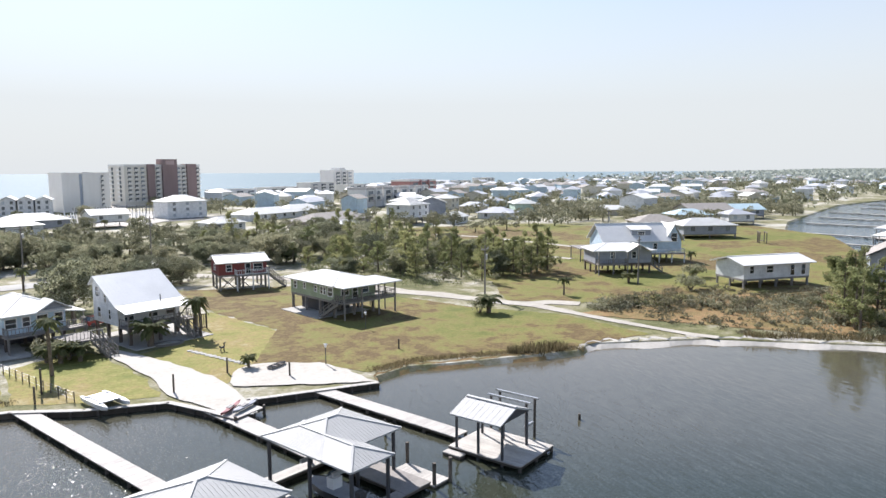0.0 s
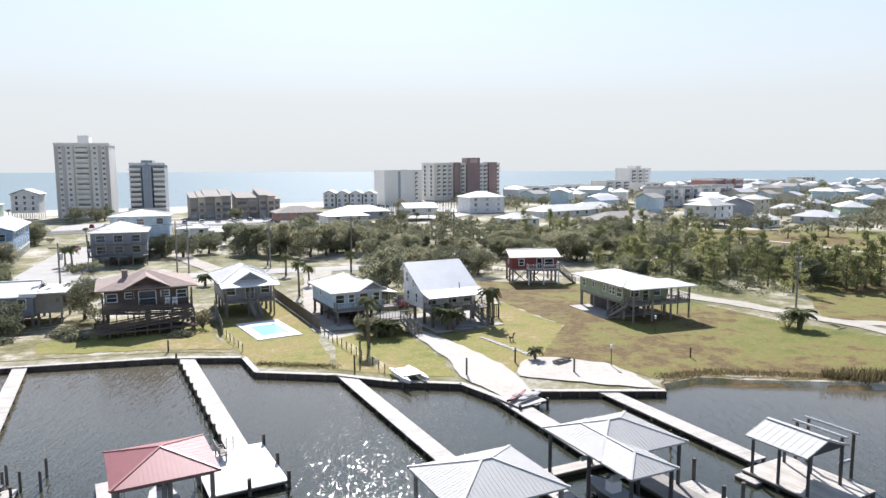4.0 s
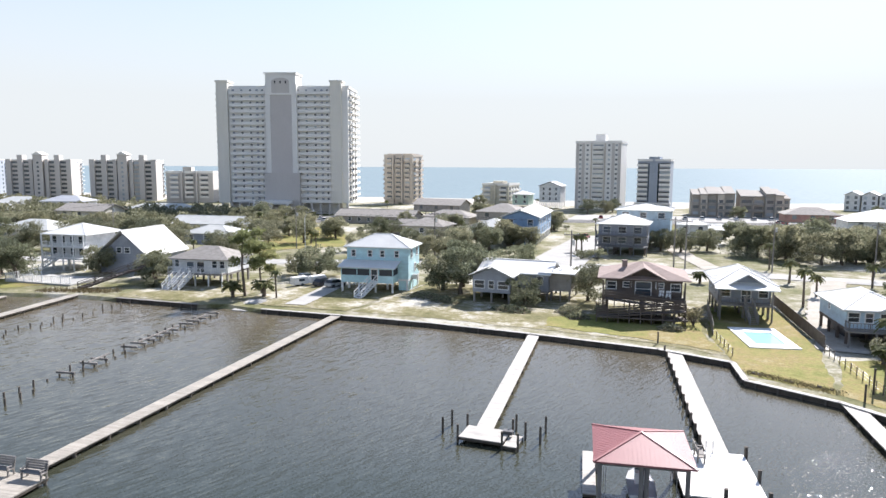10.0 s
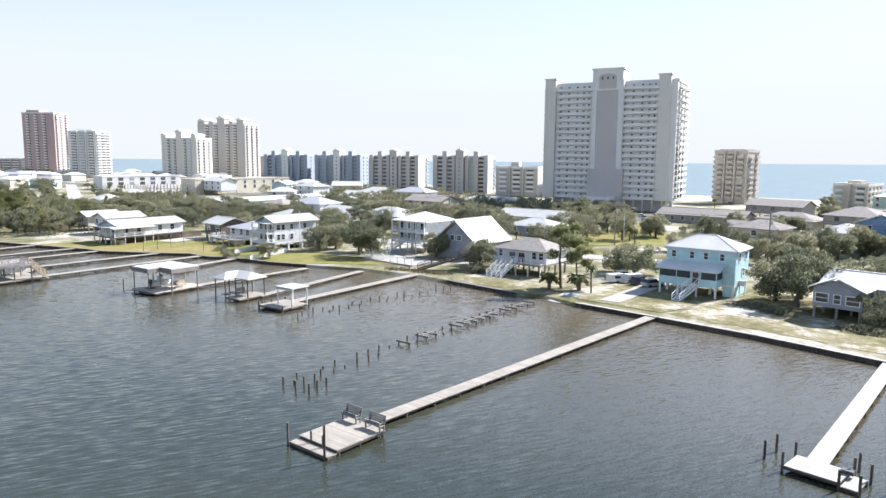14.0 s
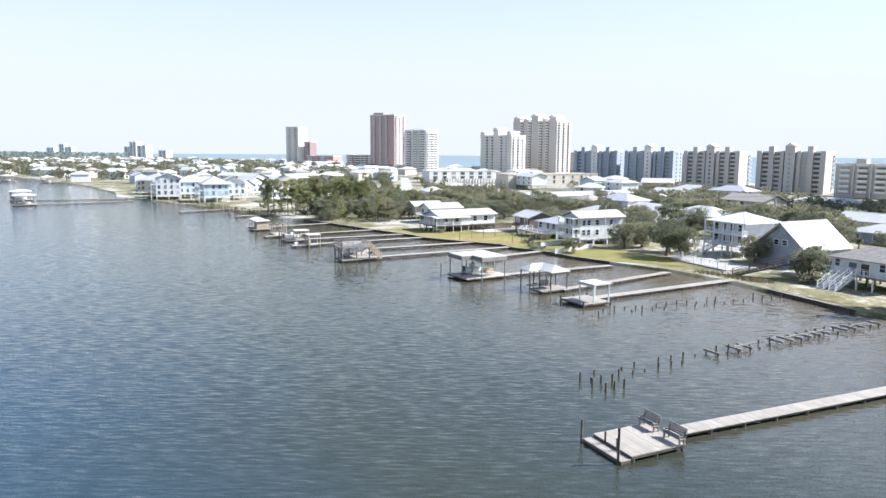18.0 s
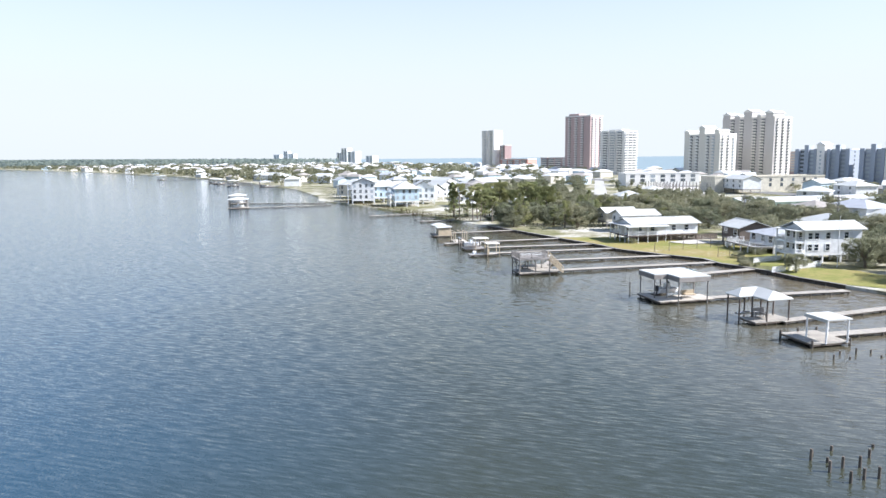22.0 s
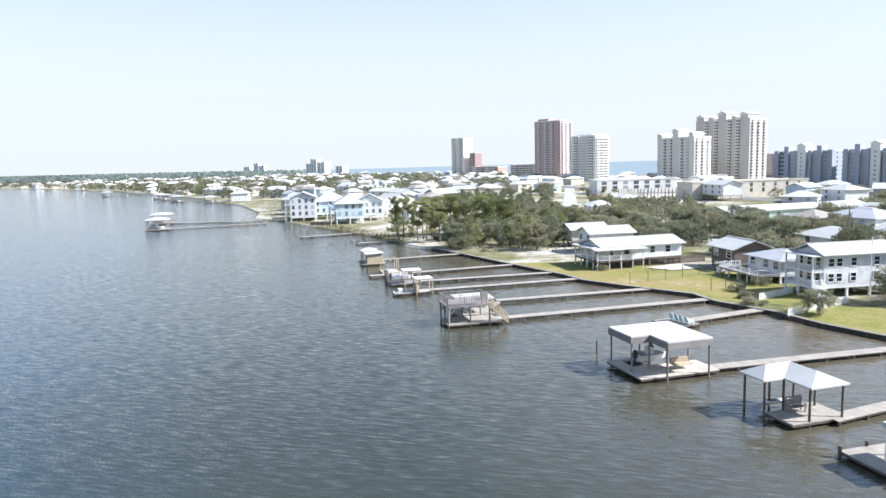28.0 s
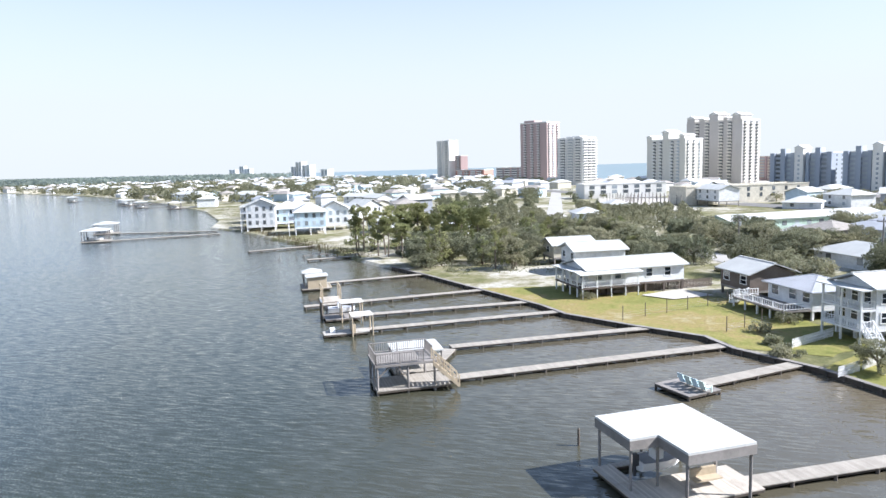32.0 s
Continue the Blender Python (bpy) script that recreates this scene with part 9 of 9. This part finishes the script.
undergrowth((22, 56, 116, 160), 200, OAKLEAF, "dark undergrowth beneath the oaks", 54, 1.0)
undergrowth((-5, 22, 152, 186), 330, OAKLEAF, "dark oak thicket beside the street", 71, 1.7)
undergrowth((-420, -300, -100, -10), 260, OAKLEAF, "garden trees between the houses on the point", 56, 1.9)
undergrowth((-238, -180, 14, 100), 420, OAKLEAF, "dark undergrowth beneath the oaks", 55, 1.2)

# reeds and rough grass along the banks
def reeds(name, label, spots, seed, hgt=0.7):
    r = random.Random(seed)
    m = Mesh()
    for x, y, rad, n in spots:
        for _ in range(n):
            a = r.uniform(0, 6.28)
            q = rad * r.random() ** 0.5
            px, py = x + q * math.cos(a), y + q * math.sin(a)
            hh = hgt * r.uniform(0.5, 1.3)
            b = r.uniform(0, 3.14)
            dx, dy = 0.06 * math.cos(b), 0.06 * math.sin(b)
            lx, ly = r.uniform(-0.45, 0.45), r.uniform(-0.45, 0.45)
            m.face((px - dx, py - dy, 0.1), (px + dx, py + dy, 0.1), (px + dx * 0.3 + lx, py + dy * 0.3 + ly, 1.0 + hh), (px - dx * 0.3 + lx, py - dy * 0.3 + ly, 1.0 + hh))
    single(name, m, DRYGRASS, label, "reeds", "stuff")


reeds("bank_reeds", "brown reeds along the natural bank", [(36 + 0.9 * i, 53.6 - 0.0 * i if i < 6 else 53.6 - (i - 6) * 0.42, 0.9, 200) for i in range(24)], 41, 0.12)
reeds("bank_reeds", "dry brown weeds behind the seawall", [(0.6 + 0.8 * i, 68.2 - 0.36 * i, 0.7, 150) for i in range(9)], 46, 0.1)
reeds("bank_reeds", "dark clump of rushes at the water's edge", [(52.6, 48.4, 1.5, 420), (54.8, 47.8, 1.3, 340), (50.6, 49.2, 1.0, 200)], 42, 0.62)
reeds("bank_reeds", "tan marsh grass beside a terrace", [(-96 + i * 1.2, 67.4 + 0.5 * i, 1.3, 110) for i in range(9)], 43, 0.4)
reeds("bank_reeds", "brown marsh grass along the sandy shore", [(76 + i * 1.3, 36.5 - 1.45 * i, 1.0, 140) for i in range(8)] + [(90 + i * 2, 21.8 - 0.3 * i, 1.1, 140) for i in range(7)], 44, 0.5)
reeds("bank_reeds", "tan grass along the far point", [(-296 + i * 5, -46 + 2.9 * i, 2.5, 60) for i in range(18)], 45, 0.9)

# ---------------- poles, lamps, small things ----------------
def utility_pole(x, y, h=9.0, arm=True, lamp=False):
    p = thing("utility_pole", x, y, GZ, 20, "tall weathered wooden utility pole with a cross arm", "utility pole", "utility poles")
    part("pole", Mesh().cyl(0, 0, -0.5, h, 0.15, 8, 0.1), GREYWOOD, p)
    if arm:
        part("cross_arm", Mesh().box(-1.1, -0.06, h - 0.7, 1.1, 0.06, h - 0.55), GREYWOOD, p)
        for k in (-1, 0, 1):
            part("insulator", cached("ins", lambda: Mesh().cyl(0, 0, 0, 0.18, 0.05, 6).data("insulator", WHITE)), None, p, at=(k * 0.95, 0, h - 0.55))
    part("transformer", Mesh().cyl(0.32, 0, h - 2.2, h - 1.4, 0.22, 10), GALV, p)
    return p


POLES = [(-141, 118), (-94, 127), (-60, 128), (-13.5, 135), (3.3, 136), (19.6, 140), (68.5, 73.2), (96.3, 66), (-24.4, 99.5), (-165, 86), (-196, 78), (-11.3, 133), (128, 96), (45, 152)]
for x, y in POLES:
    utility_pole(x, y, 9.5 if y > 80 else 8.0)
LINE = [(-196, 78), (-165, 86), (-141, 118), (-94, 127), (-60, 128), (-13.5, 135), (3.3, 136), (19.6, 140), (45, 152)]
line = thing("power_line", 0, 0, 0, 0, "thin dark sagging overhead power wires", "wires")
for (x0, y0), (x1, y1) in zip(LINE, LINE[1:]):
    for o in (-0.9, 0, 0.9):
        pts_ = [(x0 + (x1 - x0) * i / 6, y0 + (y1 - y0) * i / 6 + o, GZ + 9.1 - 4.0 * i / 6 * (1 - i / 6)) for i in range(7)]
        part("wire", Mesh().limb(pts_, [0.013] * 7, 4), DARKTRIM, line)


def lamp_post(x, y, h, label="slim dark garden lamp post"):
    p = thing("garden_lamp", x, y, GZ, 0, label, "lamp", "garden lamps")
    part("pole", Mesh().cyl(0, 0, -0.2, h, 0.05, 6), DARKTRIM, p)
    part("lantern", Mesh().cyl(0, 0, h, h + 0.3, 0.1, 6, 0.14).cyl(0, 0, h + 0.3, h + 0.42, 0.18, 6, 0.02), WHITE, p)


lamp_post(44.6, 68.6, 1.7)
lamp_post(33.0, 58.0, 1.8)
for x, y, h in ((28.6, 57.0, 1.4), (18.7, 59.0, 1.7), (42.1, 58.4, 1.1), (9.9, 66.0, 2.3), (9.0, 63.6, 1.5), (-8.8, 75.6, 1.3), (24.6, 61.8, 1.5)):
    single("post", Mesh().cyl(0, 0, -0.2, h, 0.09, 7), PILE, "short dark wooden post in the yard", "post", group="yard posts", at=(x, y, GZ))
fl = thing("flagpole", -125.4, 65.5, GZ, 0, "thin tall white flagpole in a garden", "pole")
part("pole", Mesh().cyl(0, 0, -0.2, 8.5, 0.05, 6), WHITE, fl)
sl = thing("street_lamp", -88, 122, GZ, 0, "tall street lamp with a curved arm", "street lamp")
part("pole", Mesh().limb([(0, 0, -0.2), (0, 0, 7.5), (0.6, 0, 8.6), (2.0, 0, 9.0)], (0.1, 0.08, 0.06, 0.05)), GALV, sl)
part("lamp_head", Mesh().box(1.9, -0.15, 8.9, 2.6, 0.15, 9.05), GALV, sl)
# stepping stones to the drive
for i in range(13):
    single("stepping_stone", cached(("step", i % 3), lambda i=i: Mesh().cyl(0, 0, -0.02, 0.09, 0.32 + 0.04 * (i % 3), 7).data("stepping_stone", CONCRETE)), None, "pale flat stepping stone in the lawn", "stone", group="stepping stones", at=(24.7 + 0.21 * i, 72.0 - 0.73 * i, GZ), turn=37 * i)
rub_rnd = random.Random(77)
for i in range(16):
    u = rub_rnd.random()
    k = 0.5 + 1.1 * rub_rnd.random() ** 2
    b = single("rubble", cached(("rub", i % 4), lambda i=i: Mesh().hexa([(-0.3, -0.2, 0), (0.25, -0.25, 0), (0.3, 0.22, 0), (-0.2, 0.25, 0), (-0.2, -0.15, 0.22), (0.2, -0.12, 0.26), (0.18, 0.15, 0.2), (-0.15, 0.14, 0.25)]).data("rubble", WALLWOOD)), None, "broken stone behind the seawall", "stone", group="rubble behind the seawall", at=(0.5 + 6.4 * u, 68.1 - 2.9 * u + 0.9 * rub_rnd.random() ** 2, GZ), turn=rub_rnd.uniform(0, 360))
    b.scale *= 0.5 * k
# heaps of cut branches in the yards
def brush_pile(x, y, rx, ry, h, seed):
    r = random.Random(seed)
    wood, leaf = Mesh(), Mesh()
    for _ in range(26):
        a, q = r.uniform(0, 6.28), r.random() ** 0.5
        px, py = rx * q * math.cos(a), ry * q * math.sin(a)
        z = h * (1 - q * q) * r.uniform(0.3, 1.0) + 0.12
        b = r.uniform(0, 6.28)
        wood.limb([(px - math.cos(b), py - math.sin(b), 0.08), (px, py, z), (px + math.cos(b), py + math.sin(b), z * 0.7 + 0.1)], (0.05, 0.04, 0.02), 4)
        leaf_cloud(leaf, (px, py, z), r.uniform(0.35, 0.6), 40, 0.13, r, 0.6)
    t = thing("brush_pile", x, y, GZ, 0, "heap of cut oak branches with dull leaves on the yard", "brush pile", "brush piles")
    tagged(part("branch_tangle", wood, BARK, t), kind="stuff")
    part("leaves", leaf, OAKLEAF, t)


for i, (x, y, rx, ry, hh) in enumerate([(-28.4, 84.4, 2.6, 1.1, 0.8), (-21.2, 86.4, 1.5, 1.3, 1.1), (-42.6, 87.6, 2.4, 1.4, 0.7), (-38.6, 86.2, 2.0, 1.0, 0.6), (-8.2, 82.4, 1.2, 0.8, 0.6), (-19.4, 83.8, 1.2, 0.8, 0.6)]):
    brush_pile(x, y, rx, ry, hh, 60 + i)


def trailer(x, y, yaw):
    t = thing("camper_trailer", x, y, GZ, yaw, "small white boxy trailer parked by the drive", "trailer", "trailers by the drive")
    part("body", Mesh().hexa([(-1.9, -0.9, 0.4), (1.9, -0.9, 0.4), (1.9, 0.9, 0.4), (-1.9, 0.9, 0.4), (-1.9, -0.85, 2.0), (1.6, -0.85, 2.0), (1.6, 0.85, 2.0), (-1.9, 0.85, 2.0)]), WHITE, t)
    part("window", Mesh().box(-0.8, -0.93, 1.1, 0.6, -0.86, 1.6), GLASS, t)
    part("drawbar", Mesh().box(1.9, -0.05, 0.4, 2.9, 0.05, 0.5), GALV, t)
    t.scale *= 0.72
    for dy in (-0.8, 0.8):
        part("wheel", cached("trwheel", lambda: Mesh().limb([(0, -0.11, 0), (0, -0.1, 0), (0, 0.1, 0), (0, 0.11, 0)], (0.02, 0.33, 0.33, 0.02), 10).data("wheel", DARKTRIM)), None, t, at=(0, dy, 0.33))


trailer(-64.6, 88.0, 70)
trailer(-62.8, 90.2, 70)


def statue(x, y):
    m = Mesh()
    m.limb([(-0.4, 0, 0.6), (-0.2, 0, 0.6), (0.25, 0, 0.6), (0.38, 0, 0.68)], (0.08, 0.15, 0.15, 0.08), 7)
    m.box(0.3, -0.07, 0.7, 0.42, 0.07, 1.15).box(0.34, -0.07, 1.1, 0.62, 0.07, 1.25).box(-0.5, -0.05, 0.6, -0.34, 0.05, 0.9)
    for dx in (-0.3, 0.26):
        for dy in (-0.1, 0.06):
            m.box(dx, dy, 0, dx + 0.06, dy + 0.05, 0.46)
    single("deer_statue", m, DARKTRIM, "small dark deer lawn statue on the grass", "statue", at=(x, y, GZ), turn=20).scale *= 0.75


statue(27.3, 69.7)


def car(x, y, yaw, material, label):
    c = thing("car", x, y, GZ + 0.05, yaw, label, "car", "parked cars")
    c.scale *= 0.82
    b = Mesh()
    b.hexa([(-2.2, -0.85, 0.35), (2.2, -0.85, 0.35), (2.2, 0.85, 0.35), (-2.2, 0.85, 0.35), (-2.15, -0.85, 0.95), (2.1, -0.8, 0.85), (2.1, 0.8, 0.85), (-2.15, 0.85, 0.95)])
    part("body", b, material, c)
    part("cabin", Mesh().hexa([(-1.9, -0.78, 0.95), (1.0, -0.78, 0.9), (1.0, 0.78, 0.9), (-1.9, 0.78, 0.95), (-1.6, -0.65, 1.5), (0.3, -0.65, 1.5), (0.3, 0.65, 1.5), (-1.6, 0.65, 1.5)]), GLASS, c)
    part("roof", Mesh().box(-1.55, -0.64, 1.5, 0.28, 0.64, 1.55), material, c)
    for dx in (-1.4, 1.4):
        for dy in (-0.82, 0.82):
            w = Mesh().limb([(0, -0.11, 0), (0, -0.1, 0), (0, 0.1, 0), (0, 0.11, 0)], (0.02, 0.33, 0.33, 0.02), 10)
            part("wheel", cached("wheel", lambda: w.data("wheel", DARKTRIM)), None, c, at=(dx, dy, 0.33))


CARPAINT = [plain("white_car_paint", (0.7, 0.7, 0.7), 0.3, 0.02, bump=0), plain("dark_car_paint", (0.04, 0.045, 0.06), 0.3, 0.02, bump=0), plain("silver_car_paint", (0.4, 0.41, 0.42), 0.3, 0.02, bump=0), plain("red_car_paint", (0.3, 0.04, 0.04), 0.3, 0.02, bump=0)]
CNAMES = ["white", "dark", "silver", "red"]
car_rnd = random.Random(4)
spots = [(-61.2, 89.6, 80), (-58.9, 89.4, 78), (-66, 92, 60), (13, 101, 80), (20.5, 92, 20), (-149, 80, 20), (-70, 120, 25), (31, 130, 10), (-36, 176, 85), (-40, 178, 85)]
spots += [(-168 + 4.2 * i, 176 + 1.7 * i, 112) for i in range(11)] + [(-160 + 4.2 * i, 186 + 1.7 * i, 112) for i in range(8)] + [(-50 + 5.5 * i, 246 + 1.8 * i, 100) for i in range(16)] + [(40 + 5 * i, 296 + 1.4 * i, 100) for i in range(9)] + [(-200 + 26 * i, 183 + 8.3 * i, 18) for i in range(9)]
for x, y, yw in spots:
    k = car_rnd.randrange(4)
    car(x, y, yw, CARPAINT[k], CNAMES[k] + " car parked on pale ground")
# pilings of an unbuilt lot by the beach
for i in range(10):
    for j in range(4):
        single("foundation_post", cached("fpost", lambda: Mesh().cyl(0, 0, -0.3, 4.2, 0.16, 6).data("foundation_post", GREYWOOD)), None, "bare upright foundation post in a sandy lot", "post", group="foundation posts", at=(62 + 4.4 * i, 296 + 4.2 * j + 1.2 * i, GZ))
for i in range(9):
    for j in range(5):
        single("foundation_post", cached("fpost", lambda: None), None, "bare upright foundation post in a sandy lot", "post", group="foundation posts", at=(-386 + 5.2 * i, 101 + 5.0 * j, GZ))
